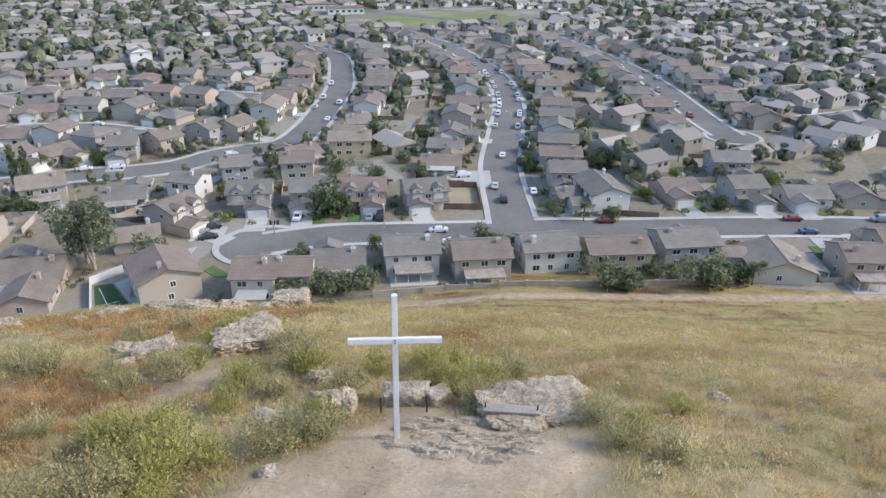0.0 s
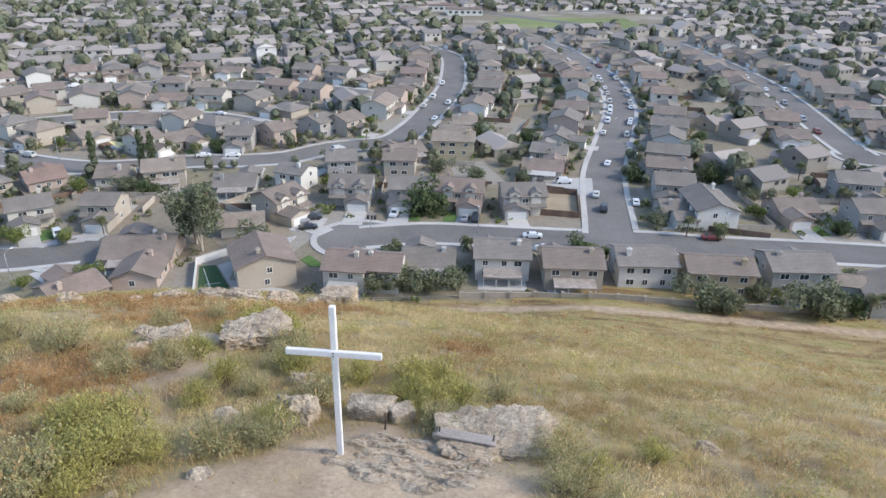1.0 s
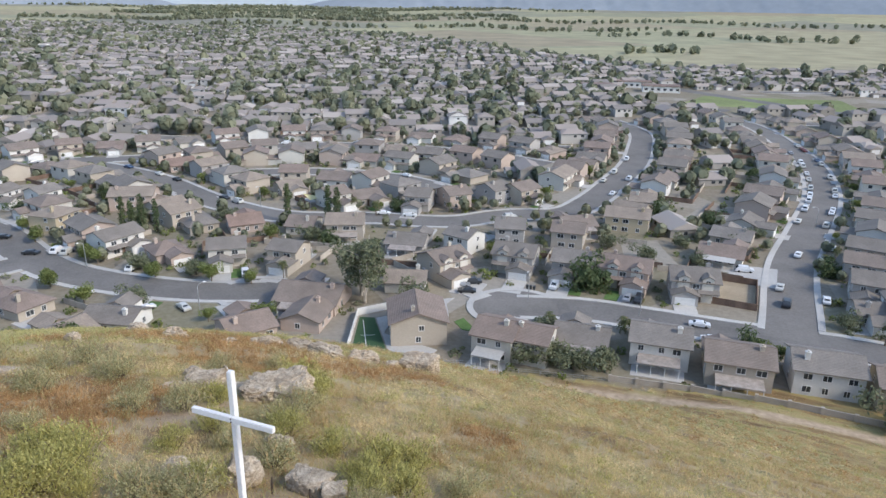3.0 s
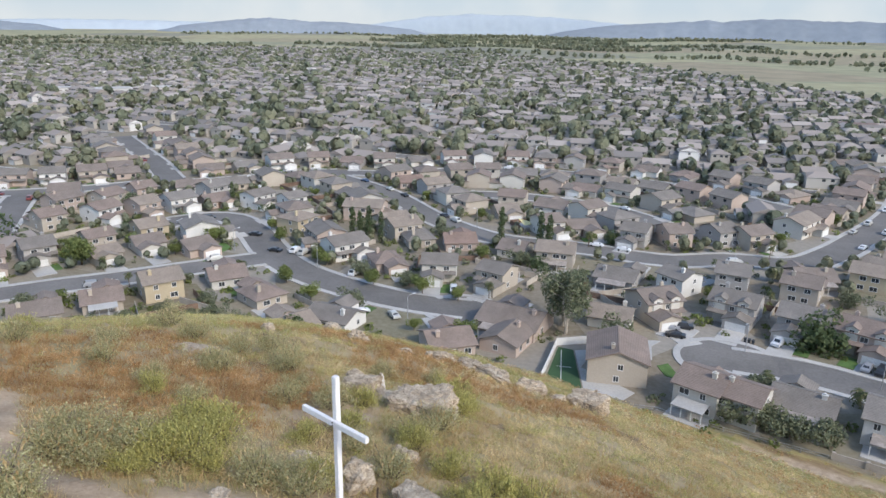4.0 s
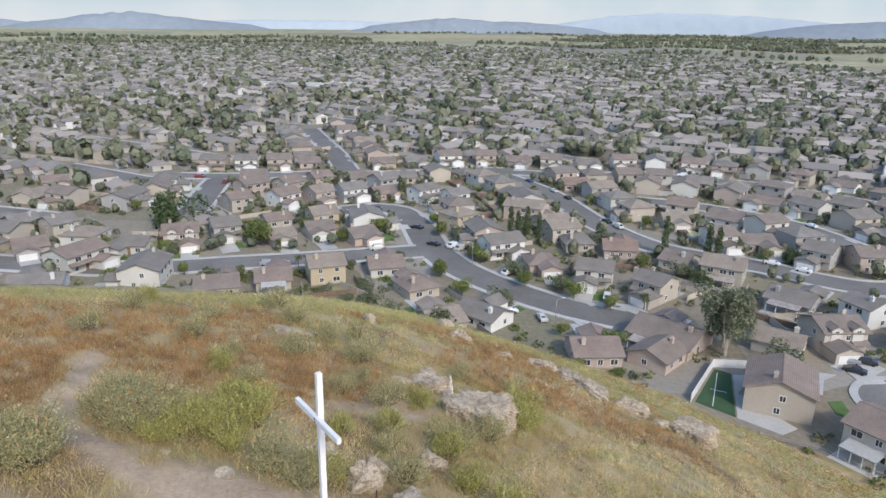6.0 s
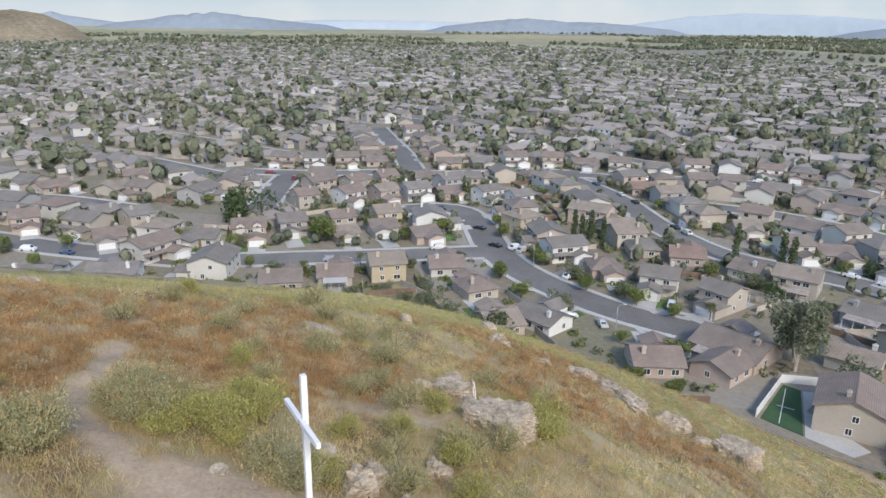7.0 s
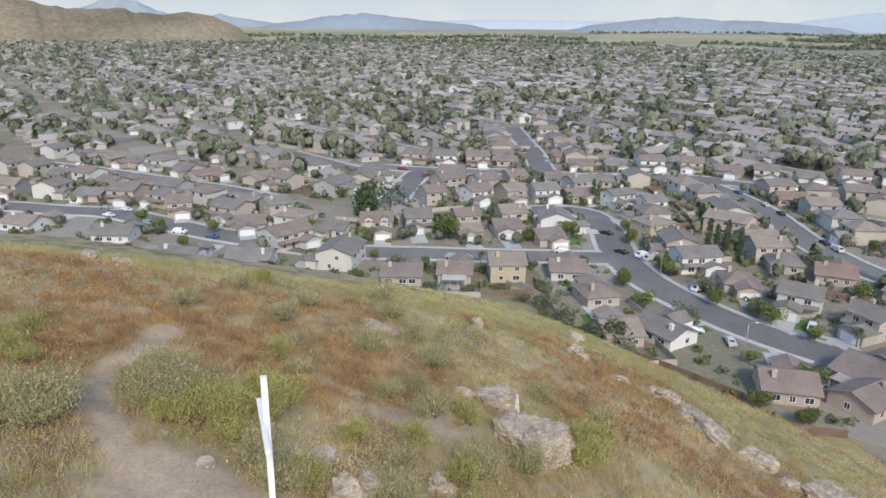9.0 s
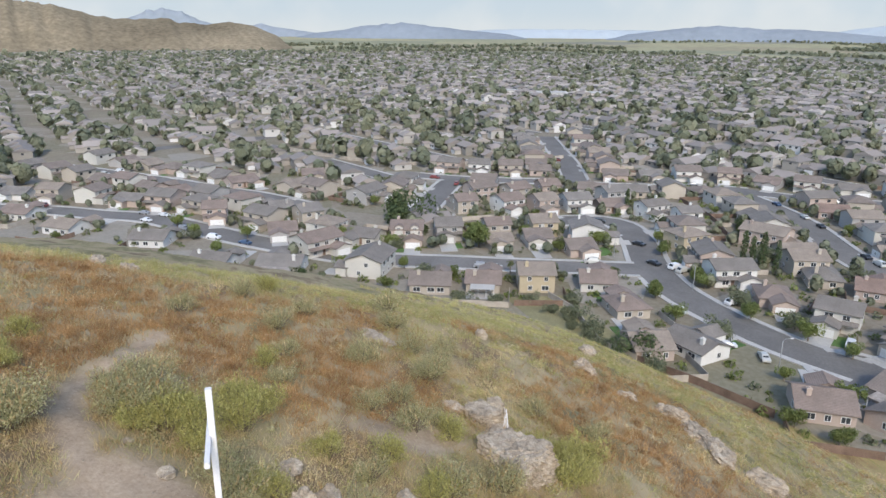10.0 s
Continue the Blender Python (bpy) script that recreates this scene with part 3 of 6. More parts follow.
def house(x, y, yaw, w, storeys, roof=0, wall=0, d=10.5, hip=False, patio=False, wing=True, dormers=False, front=0, plain=False):
    """A stucco house, its ridge along yaw, with garage wing to the street, windows, chimney and sometimes a patio cover."""
    r = random.Random(int(x * 31 + y * 17))
    TAKEN.append((x, y))
    f, off = facing(x, y, yaw)
    f = front or f
    h, pitch = (5.3, 0.36) if storeys == 2 else (2.8, 0.38)
    ob = new("house")
    ob.matrix_basis = pose(x, y, PLAIN, 0, 0, yaw if f > 0 else yaw + 180)       # front looks along local +y
    words = f"{'two' if storeys == 2 else 'single'}-storey {NAMES_WALL[wall]} house with {NAMES_ROOF[roof]} tiled roof"
    tagged(ob, words + (" and patio cover" if patio else ""), "house", "houses of the suburb")
    s = Shape()
    if hip:
        s.box(-w / 2, w / 2, -d / 2, d / 2, -0.3, h)
    else:
        gable_body(s, 0, 0, w, d, h, pitch)
    child("wall", s.mesh("wall", WALLS[wall]), ob)
    s = Shape()
    top = hip_roof(s, w, d, h, pitch) if hip else gable_roof(s, 0, 0, w, d, h, pitch)
    child("roof", s.mesh("roof", ROOFS[roof]), ob)
    side = r.choice((-1, 1))
    gx = side * (w / 2 - 3.1)
    if wing:
        deep = r.choice((3.2, 4.2, 5.0))
        s = Shape()
        gable_body(s, gx, d / 2 + deep / 2 - 0.3, deep + 0.6, 6.2, 2.75, 0.36, "y")
        child("wall", s.mesh("wall", WALLS[wall]), ob)
        s = Shape()
        gable_roof(s, gx, d / 2 + deep / 2 - 0.3, deep + 0.6, 6.2, 2.75, 0.36, 0.4, "y", 0.18)
        child("roof", s.mesh("roof", ROOFS[roof]), ob)
        if storeys == 2:                         # porch roof beside the garage
            s = Shape()
            rest = w - 6.2
            px = -side * 3.1
            s.add([(px - rest / 2, d / 2 - 0.1, 3.3), (px + rest / 2, d / 2 - 0.1, 3.3), (px + rest / 2, d / 2 + 1.7, 2.7), (px - rest / 2, d / 2 + 1.7, 2.7),
                   (px - rest / 2, d / 2 - 0.1, 3.5), (px + rest / 2, d / 2 - 0.1, 3.5), (px + rest / 2, d / 2 + 1.7, 2.9), (px - rest / 2, d / 2 + 1.7, 2.9)],
                  [(0, 1, 2, 3), (7, 6, 5, 4), (3, 2, 6, 7), (0, 3, 7, 4), (1, 5, 6, 2)])
            child("porch_roof", s.mesh("porch_roof", ROOFS[roof]), ob)
        g = child("garage_door", GARAGE, ob)
        g.matrix_basis = pose(gx, d / 2 + deep, 0, 0, 0, 0)
        drive = Shape().box(gx - 2.7, gx + 2.7, d / 2 + deep + 0.05, d / 2 + deep + max(4.5, min(9, off - d / 2 - deep - HALF - 0.6)), -0.2, 0.16)
        slab = new("driveway", drive.mesh("driveway", M["concrete"]))
        slab.matrix_basis = ob.matrix_basis.copy()
        tagged(slab, "pale concrete driveway running from garage to street", "driveway", kind="structure")
        if r.random() < 0.4 and off < 40:
            gr = new("lawn", Shape().box(-side * 0.4 - 3.2, -side * 0.4 + 1.6 + 1.2 * -side, d / 2 + 2.4, d / 2 + max(5.5, min(9, off - d / 2 - HALF - 2.4)), -0.2, 0.12).mesh("lawn", M["lawn"]))
            gr.matrix_basis = ob.matrix_basis.copy()
            tagged(gr, "small green front lawn by a driveway", "lawn", kind="structure")
    if plain:
        for px in (-w / 4, w / 5):
            for turn, yy in ((180, -d / 2), (0, d / 2)):
                if turn == 180 or storeys == 2:
                    q = child("window", PANE, ob)
                    q.matrix_basis = pose(px, yy, h - 1.3, 0, 0, turn)
    if not plain:
        dr = child("door", DOOR, ob)
        dr.matrix_basis = pose(-side * 0.9, d / 2, 0.1, 0, 0, 0)
        rows = ((1.45, 1.2), (4.1, 1.15)) if storeys == 2 else ((1.45, 1.2),)
        for zi, (z, wh) in enumerate(rows):
            for turn, yy in ((180, -d / 2), (0, d / 2)):
                n = 3 if w > 10 else 2
                for i in range(n):
                    px = (i - (n - 1) / 2) * w / n * 0.86 + r.uniform(-0.5, 0.5)
                    if turn == 0 and zi == 0 and (abs(px - gx) < 4.2 or abs(px + side * 0.9) < 1.6):
                        continue
                    window(ob, px, yy, z, r.choice((1.0, 1.5, 1.8)), wh, turn)
            for turn, xx in ((90, -w / 2), (-90, w / 2)):
                window(ob, xx, r.uniform(-2, 2), z, 1.0, wh, turn)
        if dormers:
            for dx in (-w / 4, w / 4):
                s, q = Shape(), Shape()
                gable_body(s, dx, d / 2 - 1.2, 3.0, 2.6, h + 0.9, 0.5, "y")
                gable_roof(q, dx, d / 2 - 1.2, 3.0, 2.6, h + 0.9, 0.5, 0.25, "y", 0.15)
                child("dormer", s.mesh("dormer", WALLS[1]), ob)
                child("roof", q.mesh("roof", ROOFS[roof]), ob)
                window(ob, dx, d / 2 + 0.3, h + 0.1, 1.0, 0.9, 0)
        if wall not in CHIMNEYS:
            CHIMNEYS[wall] = CHIMNEY.mesh("chimney", WALLS[wall])
        c = child("chimney", CHIMNEYS[wall], ob)
        c.matrix_basis = pose(-side * (w / 2 - 2.2), -r.uniform(0.8, d / 4), top - 2.0, 0, 0, 0)
    if patio:
        s = Shape()
        pw = w * 0.72
        s.add([(-pw / 2, -d / 2, 2.75), (pw / 2, -d / 2, 2.75), (pw / 2, -d / 2 - 3.6, 2.35), (-pw / 2, -d / 2 - 3.6, 2.35),
               (-pw / 2, -d / 2, 2.9), (pw / 2, -d / 2, 2.9), (pw / 2, -d / 2 - 3.6, 2.5), (-pw / 2, -d / 2 - 3.6, 2.5)],
              [(0, 1, 2, 3), (7, 6, 5, 4), (3, 2, 6, 7), (0, 3, 7, 4), (1, 5, 6, 2)])
        pc = child("patio_cover", s.mesh("patio_cover", M["concrete"] if roof == 1 else M["wood"]), ob, "patio cover on posts")
        for i in range(4):
            px = -pw / 2 + 0.15 + i * (pw - 0.3) / 3
            child("post", Shape().box(px - 0.07, px + 0.07, -d / 2 - 3.45, -d / 2 - 3.31, -0.2, 2.4).mesh("post", M["white"]), pc)
        slab = new("patio_slab", Shape().box(-pw / 2 - 1, pw / 2 + 1, -d / 2 - 4.6, -d / 2 - 0.05, -0.2, 0.1).mesh("patio_slab", M["concrete"]))
        slab.matrix_basis = ob.matrix_basis.copy()
        tagged(slab, "pale concrete patio slab behind a house", "patio", kind="structure")
    return ob


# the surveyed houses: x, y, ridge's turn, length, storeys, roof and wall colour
house(-29.7, 118.8, -1, 8.5, 2, 1, 1, patio=True)
house(-22.8, 119.1, -0, 8.5, 2, 1, 1, d=9, wing=False)
house(-13.8, 127.7, 4, 10.9, 1, 2, 5, patio=True)
house(2.1, 129.1, 4, 11.5, 2, 4, 5, patio=True)
house(17.1, 126.4, 4, 12.1, 2, 0, 0, patio=True)
house(32.6, 129.5, 5, 12.1, 2, 4, 5)
house(47.6, 127.2, 2, 13.5, 2, 0, 4, d=9.5)
house(64.7, 131.0, 5, 13.1, 2, 4, 3)
house(83.0, 123.6, 82, 13.5, 1, 3, 1, d=13, patio=True, front=1)
house(100.3, 121.5, -5, 9.1, 2, 0, 2, patio=True)
house(-40.1, 167.5, 4, 11.0, 2, 2, 3, dormers=True)
house(-24.1, 168.4, 4, 10.6, 2, 4, 3)
house(-10.1, 168.8, -2, 12.0, 2, 1, 2, dormers=True)
house(6.3, 167.5, 10, 11.3, 2, 2, 3, dormers=True)
house(54.8, 166.3, -84, 15.5, 2, 2, 5)
house(46.7, 167.8, 8, 8.5, 1, 2, 3, d=9, wing=False)
house(77.9, 172.5, 10, 10.6, 1, 0, 2)
house(95.4, 168.0, 4, 9.4, 2, 2, 3)
house(101.1, 190.9, -6, 11.0, 2, 4, 3)
house(-49.0, 119.7, 118, 13.0, 2, 1, 0, d=12, wing=False, front=-1)
house(-78.4, 124.5, 11, 15.0, 1, 0, 2, d=13, patio=True)
house(-73.8, 114.4, 101, 10.0, 1, 0, 2, d=9, wing=False)
house(-83.1, 104.0, 58, 10.1, 1, 1, 2)
house(-74.3, 170.3, 11, 11.1, 1, 2, 3, patio=True)
house(-58.5, 175.9, -15, 8.5, 2, 4, 5, d=9)
house(-56.8, 155.1, 59, 10.2, 2, 0, 0, dormers=True)
house(-62.2, 142.9, 18, 10.0, 1, 3, 1, d=9, wing=False)
house(-48.5, 190.1, 13, 8.5, 2, 4, 3)
house(-31.0, 193.4, 5, 9.3, 2, 0, 0)
house(-16.6, 216.3, 3, 13.4, 2, 3, 4)
house(-15.3, 247.4, 4, 8.6, 1, 3, 1)
house(-112.1, 96.4, 13, 11.6, 1, 2, 5, d=9)
house(-115.3, 85.8, 81, 8.7, 1, 3, 2)
house(-137.9, 93.4, 84, 8.8, 1, 1, 0, hip=True)
house(-157.3, 95.3, 68, 9.7, 1, 1, 1)
house(-161.6, 78.0, 74, 9.8, 2, 3, 4)
house(-165.0, 63.8, 68, 9.3, 1, 1, 0, patio=True)
house(-167.9, 49.0, 71, 11.0, 1, 0, 0)
house(-186.7, 35.3, -30, 14.0, 2, 2, 1, d=11)
house(-194.7, 9.7, 70, 13.0, 1, 4, 5, patio=True)
house(-210.6, 21.6, 120, 14.0, 2, 1, 1)
house(-216.0, 53.4, 74, 10.6, 2, 1, 2, dormers=True)
house(-216.5, 68.0, 81, 8.9, 2, 2, 3)
house(-202.0, 81.3, 87, 8.5, 1, 3, 0, d=9)
house(-203.1, 96.0, 80, 9.1, 1, 0, 1)
house(-188.3, 104.4, 87, 9.0, 1, 0, 2)
house(-213.5, 85.0, 86, 8.5, 2, 1, 0, d=9, wing=False)
house(-212.8, 102.2, 83, 9.2, 2, 3, 4)
house(-251.4, 85.0, 92, 8.5, 2, 1, 0)
house(-248.1, 102.4, 104, 10.2, 2, 1, 5)
house(-244.7, 116.4, 97, 8.7, 2, 3, 2)
house(-242.4, 129.9, 86, 10.5, 2, 4, 5)
house(-238.1, 143.4, 85, 11.0, 1, 1, 2)
house(-274.0, 99.3, 100, 11.4, 2, 0, 2)
house(-267.2, 113.4, 105, 10.0, 2, 1, 0)
house(-280.7, 134.6, 88, 8.9, 1, 1, 2)
house(-251.8, 152.1, 94, 11.4, 2, 4, 3)
house(-224.9, 154.4, 97, 10.8, 2, 2, 5, d=8.5)
house(-211.6, 161.2, 85, 8.5, 2, 4, 5, d=8.5)
house(-184.9, 143.2, 96, 10.9, 2, 3, 4, hip=True)
house(-134.3, 135.9, 61, 8.5, 1, 1, 2, hip=True)
house(-116.0, 140.1, 37, 9.8, 2, 2, 1, d=9.5)
house(-99.1, 145.3, 6, 8.5, 2, 2, 0, d=9, patio=True)
house(-111.7, 172.7, 13, 8.5, 1, 0, 1, wing=False)
house(-130.4, 166.8, 47, 10.1, 1, 5, 2)
house(-142.9, 160.2, 59, 9.2, 1, 2, 0, hip=True)
house(-152.8, 162.5, 71, 10.4, 2, 3, 0)
house(-180.3, 171.7, 30, 14.5, 2, 3, 2)
house(-207.0, 224.4, 62, 11.5, 1, 5, 2)
house(-142.5, 210.2, 54, 8.8, 1, 3, 0)
house(-117.7, 201.2, 61, 8.5, 2, 0, 1)
house(-110.0, 210.1, 55, 10.8, 1, 0, 0)
house(-88.6, 212.0, 10, 8.5, 2, 2, 3)
house(-78.5, 219.5, 49, 8.5, 2, 0, 2)
house(-67.4, 231.5, 62, 8.5, 2, 2, 3)
house(-58.3, 235.6, 62, 9.9, 2, 0, 0)
house(-50.7, 263.5, 82, 15.5, 2, 3, 1)
house(-332.8, 32.7, 85, 10.1, 1, 1, 0)
house(-278.1, 49.9, 134, 14.8, 2, 2, 3)
house(-266.8, 13.1, 101, 8.7, 1, 4, 3)
house(-249.2, 22.4, 107, 8.5, 2, 4, 0)
house(-233.5, 12.0, 90, 9.4, 1, 1, 3)
house(-322.9, -1.4, 116, 13.2, 1, 1, 2)
house(-262.5, -11.3, 87, 8.5, 2, 1, 2)
house(-233.7, -30.9, 70, 12.0, 1, 2, 5)
house(-202.5, -10.4, 62, 12.0, 1, 2, 5)
house(-256.8, -61.9, 55, 12.0, 1, 3, 5)
house(-282.8, -82.4, 60, 12.0, 1, 1, 5)


def line_with_houses():
    """Fills the rest of both sides of each street, lot after lot."""
    r = random.Random(5)
    for key, line in STREETS.items():
        n = normals(line)
        run = np.concatenate([[0], np.cumsum(np.hypot(*np.diff(line, axis=0).T))])
        for side in (1, -1):
            for dist in np.arange(8, run[-1] - 4, 4.0):
                i = int(np.searchsorted(run, dist))
                p = line[i] + n[i] * side * (HALF + 13.0)
                if float(hill_height(p[0], p[1])) > PLAIN + 0.01 or any(math.hypot(p[0] - a, p[1] - b) < 14.6 for a, b in TAKEN):
                    continue
                if any(not clear_of(p, o, HALF + 8.5) for o in STREETS.values()) or (p[1] < 119 and -84 < p[0] < 190):
                    continue
                if (abs(p[0] - 15) < 9 and abs(p[1] - 175) < 20) or math.hypot(p[0], p[1]) > 520 or abs(p[0] + 60) < 10 and abs(p[1] - 113) < 12:
                    continue
                if key == "cross_street" and p[0] > line[i][0] and p[1] < 40 or (-168 < p[0] < -88 and p[1] < 101):
                    continue
                yaw = math.degrees(math.atan2(-n[i][0], n[i][1]))
                two = r.random() < 0.6
                far = math.hypot(*p) > 235
                house(p[0], p[1], yaw + (90 if r.random() < (0.6 if key in ("rise", "east", "bend") else 0.3) else 0), r.uniform(10, 12.5), 2 if two else 1, r.choice((0, 0, 1, 2, 2, 3, 4)), r.choice((0, 0, 1, 2, 3, 5)),
                      d=r.uniform(9.5, 11), hip=r.random() < 0.25, patio=(r.random() < 0.3 and not far), wing=True, plain=far)


line_with_houses()
print("houses", len(TAKEN))

# ---- trees ----
def leaf_quads(centres, normals_, size, r):
    k = len(centres)
    e1 = np.cross(normals_, r.normal(size=(k, 3)))
    e1 /= np.linalg.norm(e1, axis=1)[:, None] + 1e-9
    e2 = np.cross(normals_, e1)
    e2 /= np.linalg.norm(e2, axis=1)[:, None] + 1e-9
    q = size[:, None]
    return np.stack([centres - e1 * q, centres - e2 * q * 0.55, centres + e1 * q, centres + e2 * q * 0.55], 1)


def crown(r, lobes, leaves, size):
    """Leaves on the shells of a cluster of lobes (x, y, z, radius, flatness)."""
    out = []
    for x, y, z, rad, flat in lobes:
        g = r.normal(size=(leaves, 3))
        g /= np.linalg.norm(g, axis=1)[:, None]
        lump = 1 + 0.22 * np.sin(g[:, 0] * 5 + x * 3) * np.cos(g[:, 1] * 5 + z) + r.normal(size=leaves) * 0.09
        c = g * (rad * lump * r.uniform(0.75, 1.05, leaves))[:, None] * (1, 1, flat) + (x, y, z)
        nrm = g + r.normal(size=(leaves, 3)) * 0.55
        out.append(leaf_quads(c, nrm, size * r.uniform(0.6, 1.3, leaves), r))
    return np.concatenate(out)


def tree(kind, seed):
    """Prototype of a tree: trunk with limbs, and crown. About 5 to 14 m high."""
    r = np.random.default_rng(seed)
    ob = new("tree")
    vs, fs = [], []

    def limb(pts, radii, sides=7):
        v, f = tube(pts, radii, sides)
        b = len(vs)
        vs.extend(v)
        fs.extend([tuple(b + i for i in q) for q in f])

    if kind == "round":
        lobes = [(r.normal() * 0.95, r.normal() * 0.95, 3.3 + r.uniform(-0.8, 1.1), r.uniform(1.1, 1.75), 0.95) for _ in range(10)]
        limb([(0, 0, -0.3), (0.05, 0, 1.3), (0, 0.1, 2.6)], (0.2, 0.16, 0.12))
        for l in lobes[:6]:
            limb([(0, 0, 1.6), (l[0] * 0.5, l[1] * 0.5, 2.5), l[:3]], (0.1, 0.07, 0.02), 5)
        leaves, mat, bark = crown(r, lobes, 190, 0.27), "lime" if seed % 2 else "tree", "trunk"
    elif kind == "gum":
        lobes = [(r.normal() * 2.2, r.normal() * 2.2, r.uniform(5.5, 15.0), r.uniform(1.3, 2.3), 1.05) for _ in range(22)]
        limb([(0, 0, -0.5), (0.3, 0.1, 4), (0.1, 0.5, 9), (0.3, 0.2, 14)], (0.45, 0.36, 0.24, 0.06))
        limb([(0.1, 0, 1.0), (-1.2, 0.6, 5), (-1.8, 0.8, 10)], (0.3, 0.22, 0.06))
        limb([(0.1, 0, 1.4), (1.4, -0.6, 5.5), (1.9, -1.0, 10.5)], (0.28, 0.2, 0.06))
        for l in lobes:
            limb([(0.2, 0.2, l[2] - 3), (l[0] * 0.6, l[1] * 0.6, l[2] - 1), l[:3]], (0.12, 0.07, 0.02), 5)
        leaves, mat, bark = crown(r, lobes, 130, 0.40), "grey", "pale_trunk"
    elif kind == "cypress":
        lobes = [(r.normal() * 0.12, r.normal() * 0.12, z, 0.75 * (1 - ((z - 3.2) / 6.5) ** 2) ** 0.5 + 0.12, 1.3) for z in np.arange(0.9, 9.0, 0.75)]
        limb([(0, 0, -0.3), (0, 0, 4), (0, 0, 8.5)], (0.16, 0.1, 0.03))
        leaves, mat, bark = crown(r, lobes, 75, 0.24), "dark", "trunk"
    elif kind == "bushy":
        lobes = [(r.normal() * 1.5, r.normal() * 1.3, 1.9 + r.uniform(-0.8, 1.3), r.uniform(1.2, 1.9), 0.85) for _ in range(10)]
        limb([(0, 0, -0.3), (0, 0.1, 1.4)], (0.22, 0.12))
        for l in lobes[:6]:
            limb([(0, 0, 0.6), (l[0] * 0.5, l[1] * 0.5, 1.4), l[:3]], (0.1, 0.07, 0.02), 5)
        leaves, mat, bark = crown(r, lobes, 130, 0.30), "dark" if seed % 2 else "grey", "trunk"
    else:                                   # palm
        hgt = 6.5 if kind == "palm" else 3.2
        limb([(0, 0, -0.3), (0.1, 0, hgt * 0.5), (0.05, 0.1, hgt)], (0.24, 0.19, 0.17))
        blades = []
        for k in range(26):
            a, lift = k * 2.4, r.uniform(-0.5, 0.95)
            d = np.array((math.cos(a), math.sin(a), 0.0))
            side = np.array((-d[1], d[0], 0.0))
            prev = None
            for s in np.linspace(0.05, 1, 9):
                c = d * 2.5 * s * (1 - 0.15 * s) + np.array((0.05, 0.1, hgt + 0.15 + 2.2 * s * lift - 1.9 * s * s))
                if prev is not None:
                    for sg in (-1, 1):
                        tip = c + side * sg * (0.75 * math.sin(min(1, s * 1.1) * math.pi * 0.9) + 0.1) + (0, 0, -0.25)
                        blades.append([prev, c, tip, tip * 0.6 + prev * 0.4])
                prev = c
        leaves, mat, bark = np.array(blades), "frond", "trunk"
    child("trunk", mesh_of("trunk", vs, fs, M[bark], True), ob)
    child("crown", quads_soup("crown", leaves, LEAF[mat]), ob)
    return ob


TREES = {}
for i, kind in enumerate(("round", "round", "gum", "cypress", "bushy", "bushy", "palm", "fan")):
    ob = tree(kind, 20 + i)
    TREES[kind, i] = ob
ROUND_A, ROUND_B, GUM, CYPRESS, BUSHY_A, BUSHY_B, PALM, FAN = TREES.values()
TREE_WORDS = {
    id(ROUND_A): ("bushy mid-green street tree with a short trunk", "tree", "street trees"),
    id(ROUND_B): ("fresh yellow-green round street tree", "tree", "street trees"),
    id(GUM): ("tall grey-green gum tree with pale forked trunk", "tree", "garden trees"),
    id(CYPRESS): ("slim dark green columnar cypress", "tree", "cypresses"),
    id(BUSHY_A): ("low spreading grey-green garden tree", "tree", "garden trees"),
    id(BUSHY_B): ("dense dark green rounded garden tree", "tree", "garden trees"),
    id(PALM): ("tall palm with drooping dusty fronds", "palm", "palms"),
    id(FAN): ("short palm with arching green fronds", "palm", "palms"),
}
USED = set()


def plant(proto, x, y, s=1.0, turn=None):
    """Sets a copy of a tree, or the prototype itself the first time."""
    label, cat, grp = TREE_WORDS[id(proto)]
    turn = (x * 37 + y * 91) % 360 if turn is None else turn
    m = pose(x, y, PLAIN, 0, 0, turn) @ Matrix.Scale(s, 4)
    if id(proto) not in USED:
        USED.add(id(proto))
        proto.matrix_basis = m
        tagged(proto, label, cat, grp)
    else:
        tagged(copy_thing(proto, m), label, cat, grp)


plant(GUM, -67.1, 129.4, 1.0)
plant(GUM, -69.9, 132.9, 0.85)
for x, y, s in ((-144.7, 106.6, 1.15), (-128.8, 102.4, 1.0), (-125.2, 122.0, 1.05), (-110.0, 125.7, 1.3), (-99.4, 128.2, 1.0), (-83.3, 111.0, 1.15), (-152.0, 125.2, 1.1), (-147.3, 123.9, 1.1), (-178.3, 130.0, 1.1),
                (-191.3, 136.3, 1.1), (-192.5, 114.2, 1.35), (-190.4, 98.7, 1.0), (-95.0, 106.0, 0.8), (-207.2, 93.3, 1.2), (-221.7, 32.9, 1.2), (-230.8, -0.1, 1.2), (-238.2, -18.0, 1.2), (-215.6, -9.7, 1.1), (-251.2, -24.4, 1.3), (-208.2, 45.5, 1.2)):
    plant(ROUND_B if int(x * 7) % 4 else ROUND_A, x, y, s * 0.85)
plant(ROUND_A, -202.1, 74.8, 1.75)
plant(BUSHY_A, -175.5, 49.2, 1.1)
